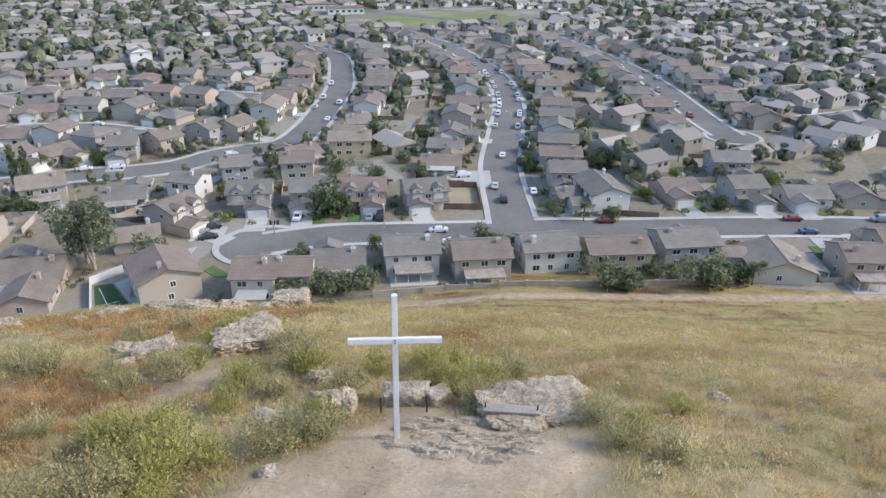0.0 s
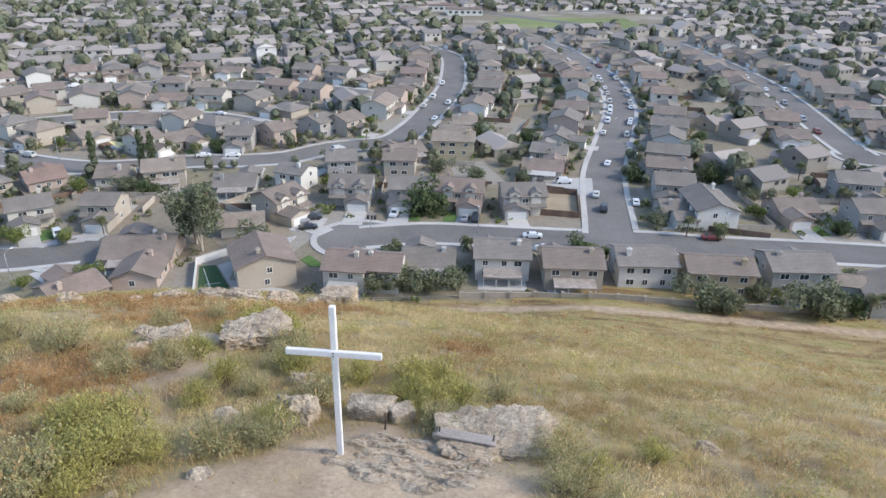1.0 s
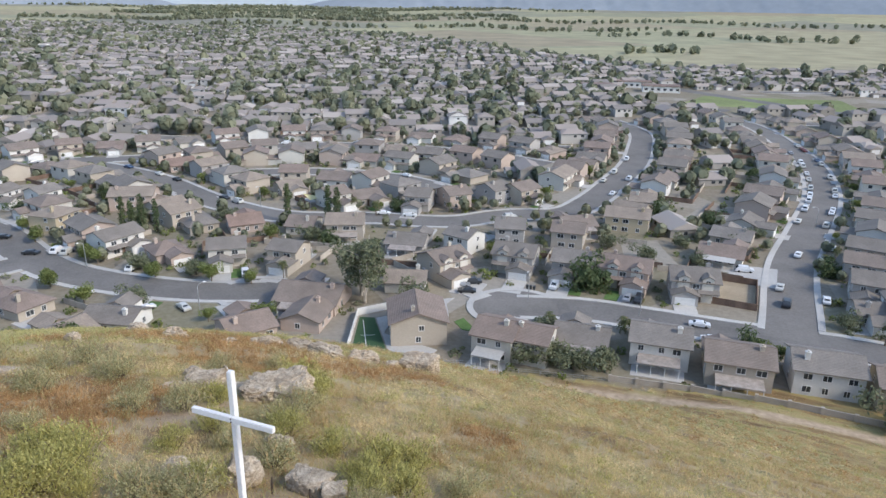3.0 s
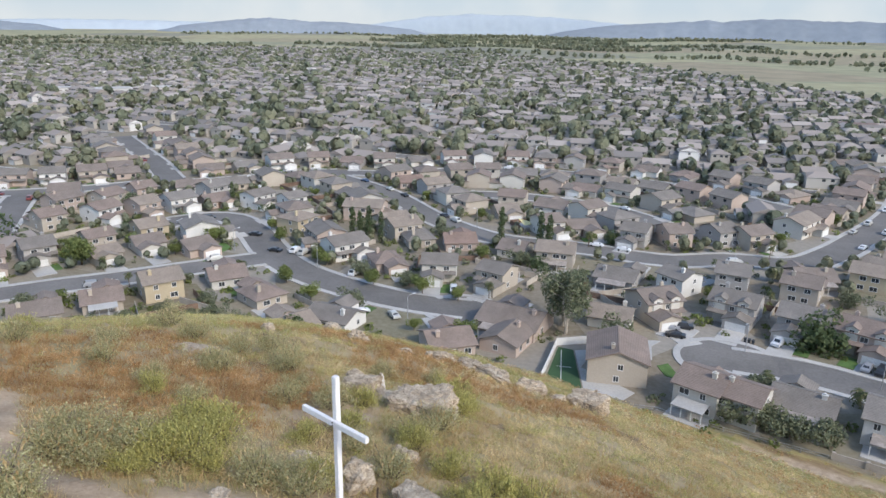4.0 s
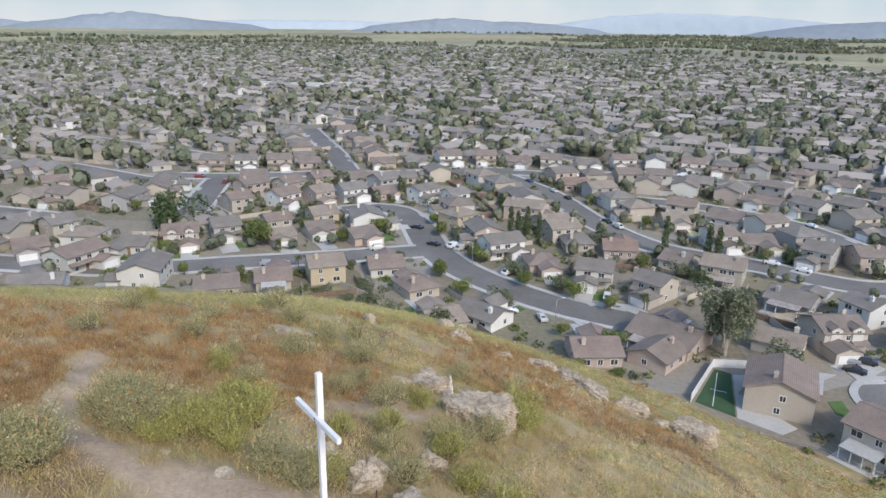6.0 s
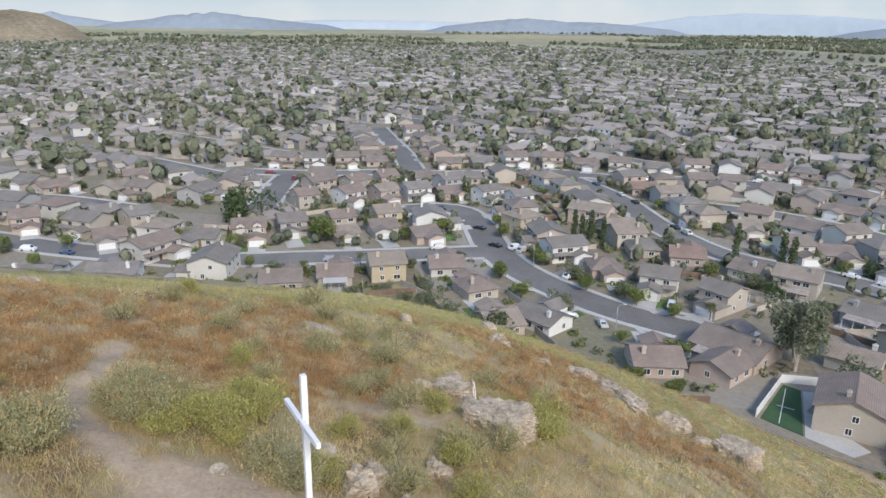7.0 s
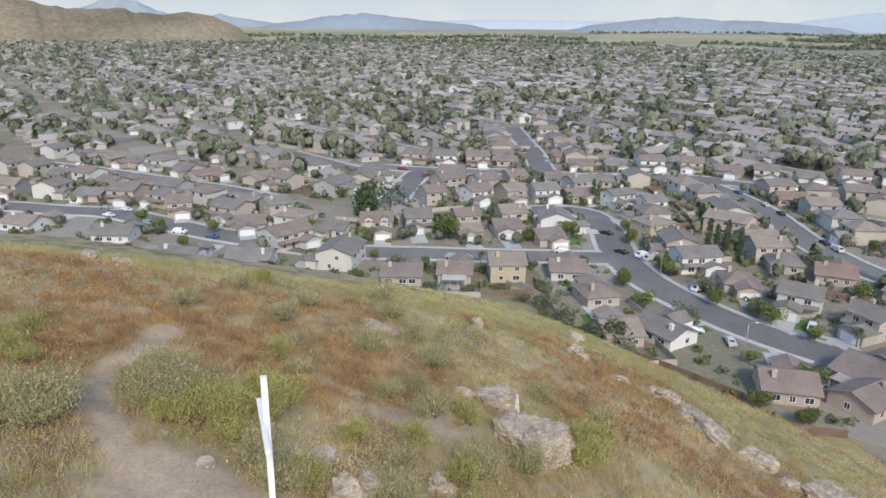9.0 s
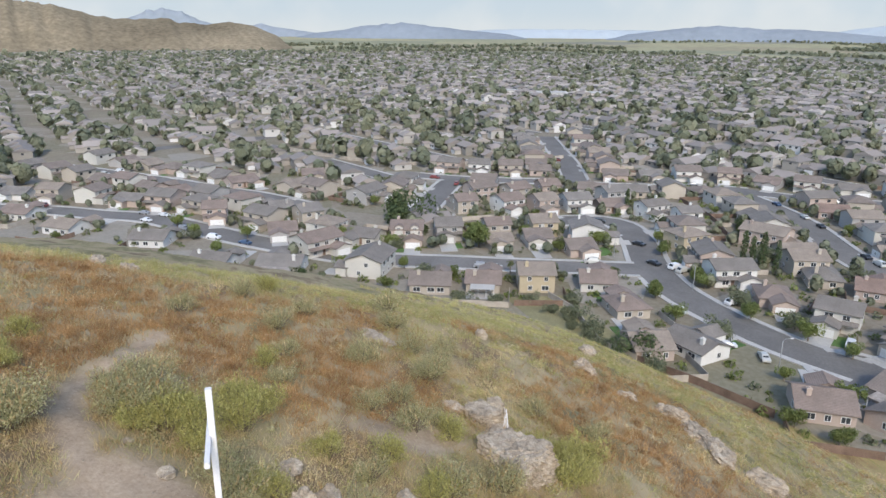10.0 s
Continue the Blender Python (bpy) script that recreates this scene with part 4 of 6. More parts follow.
for x, y, s in ((-115.9, 80.1, 0.7), (-119.7, 76.8, 0.55), (-124.3, 76.3, 0.6), (-127.5, 78.9, 0.75), (-131.1, 75.4, 0.5), (-136.7, 77.8, 0.8), (-141.8, 74.3, 0.55), (-146.2, 82.4, 0.7), (-149.8, 71.7, 0.6), (-151.8, 62.8, 0.6), (-155.3, 53.7, 0.7), (-115.9, 200.0, 0.8), (109.9, 181.9, 0.9), (114.5, 207.3, 0.9), (141.9, 201.8, 1.0), (135.4, 189.8, 0.8), (70.5, 183.3, 0.8), (66.0, 200.5, 0.9), (-7.8, 188.6, 0.9), (1.0, 204.2, 0.8), (-18.9, 195.3, 0.9), (12.6, 213.7, 0.8)):
    plant(BUSHY_A, x, y, s)
plant(BUSHY_A, -169.8, 86.0, 0.9)
plant(BUSHY_B, -113.2, 84.2, 1.45)
plant(BUSHY_B, -18.8, 158.5, 1.35)
plant(BUSHY_B, -242.1, 55.1, 1.9)
plant(BUSHY_A, -55.3, 132.4, 1.2)
for x, y, s in ((-22.7, 115.6, 1.2), (-17.5, 117.6, 1.1), (-13.1, 116.5, 1.0), (-8.1, 118.7, 1.0), (-22.3, 131.9, 0.7), (43.8, 116.1, 1.35), (46.9, 115.2, 1.0), (64.1, 116.3, 1.5), (66.9, 117.6, 1.2), (54.9, 122.6, 0.8), (77.1, 131.3, 0.8)):
    plant(BUSHY_A, x, y, s)
for x, y, s in ((47.3, 153.7, 0.75), (58.1, 133.9, 0.8), (75.0, 116.8, 1.0), (77.7, 118.7, 0.85), (-49.2, 230.3, 0.9), (-53.2, 227.8, 0.8), (-48.2, 224.3, 0.8), (94.5, 182.2, 1.0), (90.5, 202.6, 1.1), (84.5, 206.7, 1.0), (-113.2, 194.3, 0.95), (-107.9, 198.1, 0.95), (-98.1, 196.3, 1.0)):
    plant(PALM, x, y, s)
for x, y, s in ((-6.1, 138.5, 0.9), (-22.7, 135.0, 0.9), (55.1, 152.9, 1.0), (-162.1, 103.6, 1.0), (-155.7, 128.1, 0.9), (-207.3, 105.4, 0.8)):
    plant(FAN, x, y, s)
for x, y, s in ((-158.2, 148.0, 1.2), (-160.9, 147.0, 1.1), (-155.7, 149.7, 1.15), (-152.3, 152.0, 1.0), (-121.4, 178.1, 1.2), (-107.2, 180.1, 1.25), (-103.7, 179.9, 1.2), (-232.3, 147.8, 0.9)):
    plant(CYPRESS, x, y, s)


def street_trees():
    r = random.Random(3)
    centres = np.array(TAKEN)
    spots = []
    for hx, hy in TAKEN:
        if math.hypot(hx, hy) > 330 or len(spots) > 150:
            continue
        for _ in range(3):
            a, d = r.uniform(0, 6.28), r.uniform(9.5, 13)
            x, y = hx + math.cos(a) * d, hy + math.sin(a) * d
            if r.random() < 0.2 or hill_height(x, y) > PLAIN + 0.01 or np.min(np.hypot(centres[:, 0] - x, centres[:, 1] - y)) < 8.8:
                continue
            if any(not clear_of(np.array((x, y)), o, HALF + 2.2) for o in STREETS.values()) or any(math.hypot(x - p, y - q) < 4.5 for p, q in spots):
                continue
            if -70 < x < 0 and 98 < y < 160 or -11 < x < 28 and 140 < y < 187 or 0 < x < 37 and y < 127:
                continue
            spots.append((x, y))
            plant(r.choice((ROUND_A, ROUND_A, ROUND_B, BUSHY_A, BUSHY_B, BUSHY_A, PALM, FAN)), x, y, r.uniform(0.5, 0.95))
    print("trees", len(spots))


street_trees()


# ---- cars ----
def car_proto(kind, paint, label):
    """A car at the origin, nose along x: body, glass and four wheels with rims."""
    ob = new("car")
    L, W_, hood, roof = (4.7, 1.8, 0.95, 1.45) if kind == "sedan" else (4.9, 1.95, 1.1, 1.85)
    prof = [(-L / 2, 0.35), (-L / 2, hood * 0.9), (-L / 2 + 0.5, hood), (-L / 4 - 0.3, hood + 0.02), (-L / 8 - 0.3, roof - 0.06), (L / 8 if kind == "sedan" else L / 3, roof), (L / 4 + 0.1 if kind == "sedan" else L / 2 - 0.25, hood + 0.05), (L / 2 - 0.2, hood), (L / 2, hood * 0.8), (L / 2, 0.35)]
    prof = [(-a, b) for a, b in prof]
    n = len(prof)
    vs = []
    for side in (-1, 1):
        for a, b in prof:
            inset = 0.0 if b <= hood + 0.06 else 0.22
            vs.append((a, side * (W_ / 2 - inset), b))
    fs = [(i, (i + 1) % n, n + (i + 1) % n, n + i) for i in range(n)] + [tuple(range(n - 1, -1, -1)), tuple(range(n, 2 * n))]
    me = mesh_of("body", vs, fs, paint)
    child("body", me, ob)
    x0, x1 = (L / 8 + 0.22, -L / 8) if kind == "sedan" else (L / 8 + 0.22, -L / 3 + 0.1)
    for side in (-1, 1):
        y = side * (W_ / 2 - 0.1)
        y2 = side * (W_ / 2 - 0.2)
        g = Shape().add([(x0 + 0.35, y, hood + 0.1), (x1 - 0.35, y, hood + 0.1), (x1, y2, roof - 0.12), (x0, y2, roof - 0.12)], [(0, 1, 2, 3)])
        child("side_window", g.mesh("side_window", M["glass"]), ob)
    f = W_ / 2 - 0.3
    xf, xb = (L / 4 + 0.3, -L / 4 - 0.1) if kind == "sedan" else (L / 4 + 0.3, -L / 2 + 0.25)
    tf, tb = (L / 8 + 0.3, -L / 8) if kind == "sedan" else (L / 8 + 0.3, -L / 3)
    g = Shape().add([(xf - 0.03, -f, hood + 0.09), (xf - 0.03, f, hood + 0.09), (tf + 0.07, f * 0.9, roof - 0.1), (tf + 0.07, -f * 0.9, roof - 0.1)], [(0, 1, 2, 3)])
    child("windscreen", g.mesh("windscreen", M["glass"]), ob)
    g = Shape().add([(xb - 0.03, -f, hood + 0.11), (xb - 0.03, f, hood + 0.11), (tb - 0.07, f * 0.9, roof - 0.08), (tb - 0.07, -f * 0.9, roof - 0.08)], [(3, 2, 1, 0)])
    child("rear_window", g.mesh("rear_window", M["glass"]), ob)
    for sx in (-1, 1):
        for sy in (-1, 1):
            v, q = tube([(0, -0.11, 0), (0, 0.11, 0)], (0.34, 0.34), 12)
            wme = mesh_of("wheel", v, q + [tuple(range(11, -1, -1))], M["rubber"])
            w = child("wheel", wme, ob)
            w.location = (sx * L * 0.31, sy * (W_ / 2 - 0.08), 0.34)
    tagged(ob, label, "car", "parked cars")
    return ob


CAR_WORDS = ("white", "grey", "black", "dark red", "silver", "dark blue")
CARS, CAR_USED = {}, set()
for i, c in enumerate(CAR_WORDS):
    CARS["sedan", i] = car_proto("sedan", PAINTS[i], f"{c} saloon car parked in the suburb")
    CARS["van", i] = car_proto("van", PAINTS[i], f"{c} tall family car parked in the suburb")


def park(kind, colour, x, y, yaw, z=0.09):
    m = pose(x, y, PLAIN + z, 0, 0, yaw)
    if (kind, colour) not in CAR_USED:
        CAR_USED.add((kind, colour))
        CARS[kind, colour].matrix_basis = m
    else:
        copy_thing(CARS[kind, colour], m)


park("sedan", 0, 12.1, 140.6, 4)
park("sedan", 0, 9.3, 147.7, 184)
park("van", 2, 28.5, 168.7, 84)
park("sedan", 4, 27.5, 179.7, 82)
park("sedan", 0, 37.9, 174.8, 265)
park("van", 0, -26.5, 157.1, 265, 0.2)
park("sedan", 1, -8.2, 156.6, 268, 0.2)
park("van", 2, -5.4, 156.4, 268, 0.2)
park("van", 0, 18.9, 189.6, 10, 0.05)
park("sedan", 0, 33.7, 209.4, 78)
park("sedan", 0, 43.7, 220.1, 258)
park("sedan", 4, -104.7, 109.1, 155)
park("sedan", 0, -112.5, 105.0, 70, 0.05)
park("sedan", 4, -133.6, 107.2, 172)
park("van", 0, -134.9, 123.9, 105, 0.2)
park("van", 0, -164.9, 125.9, 110, 0.2)
park("van", 4, -161.3, 126.3, 110, 0.2)
park("van", 0, -105.0, 133.1, 130, 0.2)
park("sedan", 1, -102.2, 130.4, 130, 0.2)
park("sedan", 2, -170.3, 121.9, 200)
park("sedan", 2, -190.2, 128.5, 205)
park("van", 0, -234.2, -11.4, 60)
park("sedan", 0, -272.6, -55.4, 50, 0.1)
park("van", 2, -47.2, 151.3, 30, 0.1)
park("sedan", 2, -46.5, 145.3, 20, 0.1)
park("sedan", 1, -49.3, 148.6, 25, 0.1)


def kerbside_cars():
    r = random.Random(9)
    placed = []
    for key, line in STREETS.items():
        n = normals(line)
        run = np.concatenate([[0], np.cumsum(np.hypot(*np.diff(line, axis=0).T))])
        busy = 0.5 if key == "rise" else 0.13
        for side in (1, -1):
            for dist in np.arange(30 if key in ("foot", "rise", "court") else 12, run[-1] - 12, 7.5):
                if r.random() > busy:
                    continue
                i = int(np.searchsorted(run, dist))
                p = line[i] + n[i] * side * (HALF - 1.2)
                if key in ("foot", "court") and (p[0] > -160) and p[0] < 45 or key == "rise" and p[1] < 245:
                    continue
                if any(not clear_of(p, o, HALF + 2) for q, o in STREETS.items() if q != key) or math.hypot(*p) > 400:
                    continue
                yaw = math.degrees(math.atan2(-n[i][0], n[i][1])) + (180 if side > 0 else 0)
                park(r.choice(("sedan", "van")), r.choice((0, 0, 0, 1, 1, 2, 2, 4, 4, 4, 5, 3)), p[0], p[1], yaw)


kerbside_cars()
for key, proto in CARS.items():
    if key not in CAR_USED:
        for o in (*proto.children_recursive, proto):
            bpy.data.objects.remove(o)


# ---- yards, walls and street furniture ----
def fence(points, height, mat, label, post=2.4, thick=0.12, pillar=False, name="fence", rails=False):
    """Panels between posts along points."""
    ob = new(name)
    tagged(ob, label, "fence" if name == "fence" else "wall", "yard fences")
    pts = [Vector((x, y, 0)) for x, y in points]
    for a, b in zip(pts, pts[1:]):
        n = max(1, round((b - a).length / post))
        d = (b - a) / n
        ang = math.degrees(math.atan2(d.y, d.x))
        step = d.length
        for i in range(n):
            p = a + d * i
            z = float(relief(p.x, p.y)) if p.y < 122 and p.x > -94 else PLAIN
            if rails:
                for zz in (0.4, 0.85):
                    q = child("rail", Shape().box(0, step, -0.03, 0.03, zz, zz + 0.06).mesh("rail", mat), ob)
                    q.matrix_basis = pose(p.x, p.y, z, 0, 0, ang)
            else:
              q = child("panel", Shape().box(0, step, -thick / 2, thick / 2, -0.3, height).box(0, step, -thick / 2 - 0.03, thick / 2 + 0.03, height, height + 0.06).mesh("panel", mat), ob)
              q.matrix_basis = pose(p.x, p.y, z, 0, 0, ang)
            w = 0.3 if pillar else 0.09
            q = child("post", Shape().box(-w, w, -w, w, -0.3, height + (0.25 if pillar else 0.1)).mesh("post", mat), ob)
            q.matrix_basis = pose(p.x, p.y, z, 0, 0, ang)
    return ob


fence([(-58.9, 102.0), (-43.5, 105.4), (-35.7, 109.6), (-23.0, 111.1), (-6.3, 114.2)], 0.8, M["steel"], "low pale rail fence along the foot of the hill", 4.0, 0.05, rails=True)
fence([(-5.7, 114.9), (9.5, 116.9), (26.2, 116.7), (42.3, 116.3), (65.9, 117.3), (79, 118.4), (130, 115)], 1.2, M["block"], "tan block garden wall with pillars along the hill's foot", 5.6, 0.18, True, "garden_wall")
fence([(-356, 178), (-348, 134), (-351, 106), (-357, 79), (-377, 58), (-434, 17)], 1.9, M["block"], "long tan block wall along the edge of the estate", 9.0, 0.25, False, "garden_wall")
fence([(-58.8, 105.8), (-65.2, 122.3), (-60.5, 128)], 1.8, M["white"], "white board fence beside a lawn", 2.4, 0.06)
fence([(9.6, 163.2), (21.6, 162.4), (22, 180), (10, 180.5)], 1.7, M["fencewood"], "brown timber fence round an empty yard", 2.2)
fence([(53.6, 158.0), (67.8, 155.1)], 1.5, M["fencewood"], "dark timber fence behind the pavement", 2.2)
fence([(-111.0, 80.8), (-120.4, 77.1), (-141.4, 80.1), (-152.6, 78.2)], 1.7, M["block"], "tan block wall behind the houses at the hill's foot", 5.0, 0.18, False, "garden_wall")
fence([(-83.3, 93.7), (-98.3, 87.4), (-111.0, 80.8)], 1.7, M["fencewood"], "brown timber fence at the foot of the hill", 2.4)


def yard_fences():
    r = random.Random(21)
    mats = (M["fencewood"], M["block"], M["fencewood"], M["block"])
    words = ("brown timber", "tan block", "brown timber", "tan block")
    side = [Shape().box(-0.06, 0.06, -11, 0, -0.2, 1.65).mesh("panel", m) for m in mats]
    back = [Shape().box(-7.3, 7.3, -0.06, 0.06, -0.2, 1.6).mesh("panel", m) for m in mats]
    for ob in [o for o in scene.objects if o.name.split(".")[0] == "house" and o.parent is None]:
        x, y = ob.matrix_basis.translation[:2]
        if math.hypot(x, y) > 380 or (-74 < x < 57 and y < 140):
            continue
        k, s = r.randrange(4), r.choice((-7.4, 7.4))
        m = ob.matrix_basis @ pose(s, -4.0, 0)
        ends = [m @ Vector((0, -11, 0)), m @ Vector((0, -5, 0)), m @ Vector((-2 * s, -11, 0))]
        if any(hill_height(a.x, a.y) > PLAIN + 0.05 or any(not clear_of(np.array((a.x, a.y)), o, HALF + 2) for o in STREETS.values()) or any(math.hypot(a.x - p, a.y - q) < 7.2 for p, q in TAKEN) for a in ends):
            continue
        f = new("fence")
        f.matrix_basis = m
        tagged(f, words[k] + " fence round a back yard", "fence", "yard fences")
        child("panel", side[k], f)
        child("panel", back[k], f).location = (-s, -11.0, 0)


yard_fences()


def garden_shrubs():
    """Shrubs and hedges about the houses."""
    r = np.random.default_rng(41)
    rr = random.Random(41)
    out = {"tree": [], "grey": [], "lime": []}
    centres = np.array(TAKEN)
    for hx, hy in TAKEN:
        if math.hypot(hx, hy) > 360:
            continue
        for _ in range(14):
            a, d = rr.uniform(0, 6.28), rr.uniform(7.5, 14)
            x, y = hx + math.cos(a) * d, hy + math.sin(a) * d
            if np.min(np.hypot(centres[:, 0] - x, centres[:, 1] - y)) < 7.3 or hill_height(x, y) > PLAIN + 0.01 or any(not clear_of(np.array((x, y)), o, HALF + 2.6) for o in STREETS.values()):
                continue
            if -68 < x < -38 and 98 < y < 155 or 8 < x < 24 and 158 < y < 190:
                continue
            k, s = 36, rr.uniform(0.5, 1.5)
            g = r.normal(size=(k, 3))
            g[:, 2] = np.abs(g[:, 2])
            g /= np.linalg.norm(g, axis=1)[:, None]
            c = g * s * r.uniform(0.6, 1.1, (k, 1)) * (1, 1, rr.uniform(0.7, 1.4)) + (x, y, PLAIN + 0.1)
            out[rr.choice(("tree", "tree", "grey", "grey", "lime"))].append(leaf_quads(c, g + r.normal(size=(k, 3)) * 0.5, s * r.uniform(0.22, 0.42, k), r))
    for name, parts in out.items():
        tagged(new("garden_shrubs", quads_soup("garden_shrubs", np.concatenate(parts), LEAF[name])), "green garden shrubs round the houses", "shrubs", kind="stuff")


garden_shrubs()


def slab(name, pts, z, mat, label, cat):
    n = len(pts)
    vs = [(x, y, PLAIN - 0.2) for x, y in pts] + [(x, y, PLAIN + z) for x, y in pts]
    fs = [tuple(range(n, 2 * n))] + [(i, (i + 1) % n, n + (i + 1) % n, n + i) for i in range(n)]
    tagged(new(name, mesh_of(name, vs, fs, mat)), label, cat, kind="structure")


slab("lawn", [(-64.4, 121.7), (-61.0, 122.6), (-50.4, 107.8), (-58.2, 106.3)], 0.12, M["turf"], "bright green turf lawn with white lines", "lawn")
slab("patio", [(-60.6, 122.7), (-57.2, 126.5), (-55.5, 116.5), (-50.0, 107.8)], 0.1, M["concrete"], "pale concrete patio beside a turf lawn", "patio")
slab("patio", [(-55.3, 116.2), (-41.5, 113.5), (-42, 109.2), (-50.0, 107.7)], 0.104, M["concrete"], "pale concrete patio round a tan house", "patio")
slab("driveway", [(-52.7, 137.3), (-48.1, 140.8), (-48.5, 136.6), (-45.3, 129.9), (-47.1, 128.1)], 0.17, M["concrete"], "pale concrete drive at the turning circle", "driveway")
slab("driveway", [(-50.8, 143.7), (-50.3, 154.1), (-43.4, 152.5), (-43.4, 148.3), (-48.0, 143.5)], 0.172, M["concrete"], "pale concrete drive at the turning circle", "driveway")
slab("lawn", [(-42.0, 130.7), (-39.6, 128.3), (-36.7, 125.1), (-40.0, 124.7), (-43.3, 128.0)], 0.12, M["lawn"], "small green front lawn", "lawn")
slab("yard", [(9.8, 163.4), (21.4, 162.6), (21.8, 179.8), (10.2, 180.3)], 0.05, mottled("bare_tan_earth", (0.36, 0.29, 0.20), 0.5, 0.15, 0.95), "bare tan earth in a fenced yard", "yard")
slab("yard", [(-110.1, 84.5), (-153.0, 82.5), (-154.7, 66.7), (-142.1, 67.7), (-126.7, 70.5), (-113.5, 75.0)], 0.06, mottled("dry_yard_grass", (0.25, 0.225, 0.12), 0.5, 0.2, 0.95), "dry grass behind the houses at the hill's foot", "yard")
slab("patio", [(13.5, 181.4), (26.8, 179.6), (27.7, 195.2), (17.1, 194.5)], 0.12, M["concrete"], "pale concrete side yard by the street", "patio")
slab("lawn", [(-181.1, 103.3), (-183.3, 114.7), (-191.3, 116.8), (-188.2, 101.0)], 0.12, M["lawn"], "green corner lawn with pale kerb", "lawn")
pool = [(68.8 + 4.2 * math.cos(a) + 0.8 * math.cos(2 * a), 120.6 + 2.5 * math.sin(a)) for a in np.linspace(0, 6.283, 25)[:-1]]
slab("patio", [(62, 118.6), (75.5, 119), (75.5, 124), (62, 124)], 0.08, M["concrete"], "pale concrete pool surround", "patio")
slab("water", pool, 0.11, M["pool"], "turquoise water of a garden pool", "pool")


def turf_lines():
    for k, (a, b) in enumerate((((-62.9, 120.5), (-55.2, 107.6)), ((-59.6, 113.2), (-56.8, 114.6)))):
        d = Vector((b[0] - a[0], b[1] - a[1], 0))
        o = new("lawn_line", Shape().box(0, d.length, -0.07, 0.07, 0, 0.012).mesh("lawn_line", M["white"]))
        o.matrix_basis = pose(a[0], a[1], PLAIN + 0.122, 0, 0, math.degrees(math.atan2(d.y, d.x)))
        tagged(o, "white line marked on the turf", "line", kind="structure")


turf_lines()


def street_lamp(x, y, turn):
    ob = new("street_lamp")
    ob.matrix_basis = pose(x, y, PLAIN, 0, 0, turn)
    tagged(ob, "grey metal street lamp with curved arm", "street lamp", "street lamps")
    v, f = tube([(0, 0, -0.2), (0, 0, 5.2), (0, 0, 7.0)], (0.12, 0.09, 0.07), 8)
    child("pole", mesh_of("pole", v, f, M["steel"], True), ob)
    v, f = tube([(0, 0, 6.9), (0.5, 0, 7.5), (1.6, 0, 7.7)], (0.06, 0.05, 0.05), 6)
    child("arm", mesh_of("arm", v, f, M["steel"], True), ob)
    child("lamp_head", Shape().box(1.4, 2.1, -0.14, 0.14, 7.62, 7.76).box(1.5, 2.0, -0.1, 0.1, 7.55, 7.62).mesh("lamp_head", M["white"]), ob)


for x, y, turn in ((-99.3, 108.4, 70), (-31.1, 147.8, -90), (-4.2, 148.9, -90), (55.6, 152.8, -90), (-147.3, 120.2, -90), (-180.3, 113.5, 60), (-140.4, 189.5, -90), (-51.4, 199.6, 200), (40.8, 240.9, 200)):
    street_lamp(x, y, turn)


def wheelie_bin(x, y, turn):
    ob = new("wheelie_bin")
    ob.matrix_basis = pose(x, y, PLAIN + 0.2, 0, 0, turn)
    tagged(ob, "dark plastic wheelie bin standing at the kerb", "bin", "wheelie bins")
    s = Shape()
    s.add([(-0.25, -0.28, 0.05), (0.25, -0.28, 0.05), (0.25, 0.22, 0.05), (-0.25, 0.22, 0.05), (-0.31, -0.36, 1.0), (0.31, -0.36, 1.0), (0.31, 0.34, 1.0), (-0.31, 0.34, 1.0)], [(3, 2, 1, 0), (0, 1, 5, 4), (1, 2, 6, 5), (2, 3, 7, 6), (3, 0, 4, 7)])
    child("body", s.mesh("body", M["bin"]), ob)
    child("lid", Shape().box(-0.33, 0.33, -0.38, 0.4, 1.0, 1.08).mesh("lid", M["bin"]), ob)


for x in (-32.9, -32.0, -31.1):
    wheelie_bin(x, 153.4, 5)


def shade_sail():
    ob = new("shade_sail")
    tagged(ob, "pale yellow canvas shade sail on posts", "shade sail")
    vs = [(-129.2, 199.5, PLAIN + 3.6), (-122.2, 201.2, PLAIN + 2.8), (-124.4, 196.6, PLAIN + 2.4), (-125.9, 199.4, PLAIN + 2.7)]
    child("sail", mesh_of("sail", vs + [(x, y, z + 0.03) for x, y, z in vs], [(0, 2, 3), (0, 3, 1), (1, 3, 2), (4, 7, 6), (4, 5, 7), (5, 6, 7)], M["tarp"]), ob)
    for x, y, z in vs[:3]:
        child("post", Shape().box(x - 0.06, x + 0.06, y - 0.06, y + 0.06, PLAIN - 0.2, z).mesh("post", M["steel"]), ob)


shade_sail()


# ---- the hilltop ----
def ground_z(x, y):
    return float(relief(np.array(x, float), np.array(y, float)))


def bevelled_box(sx, sy, sz, bevel):
    bm = bmesh.new()
    bmesh.ops.create_cube(bm, size=1)
    bmesh.ops.scale(bm, vec=(sx, sy, sz), verts=bm.verts)
    bmesh.ops.bevel(bm, geom=bm.edges[:], offset=bevel, segments=2, affect="EDGES")
    return bm


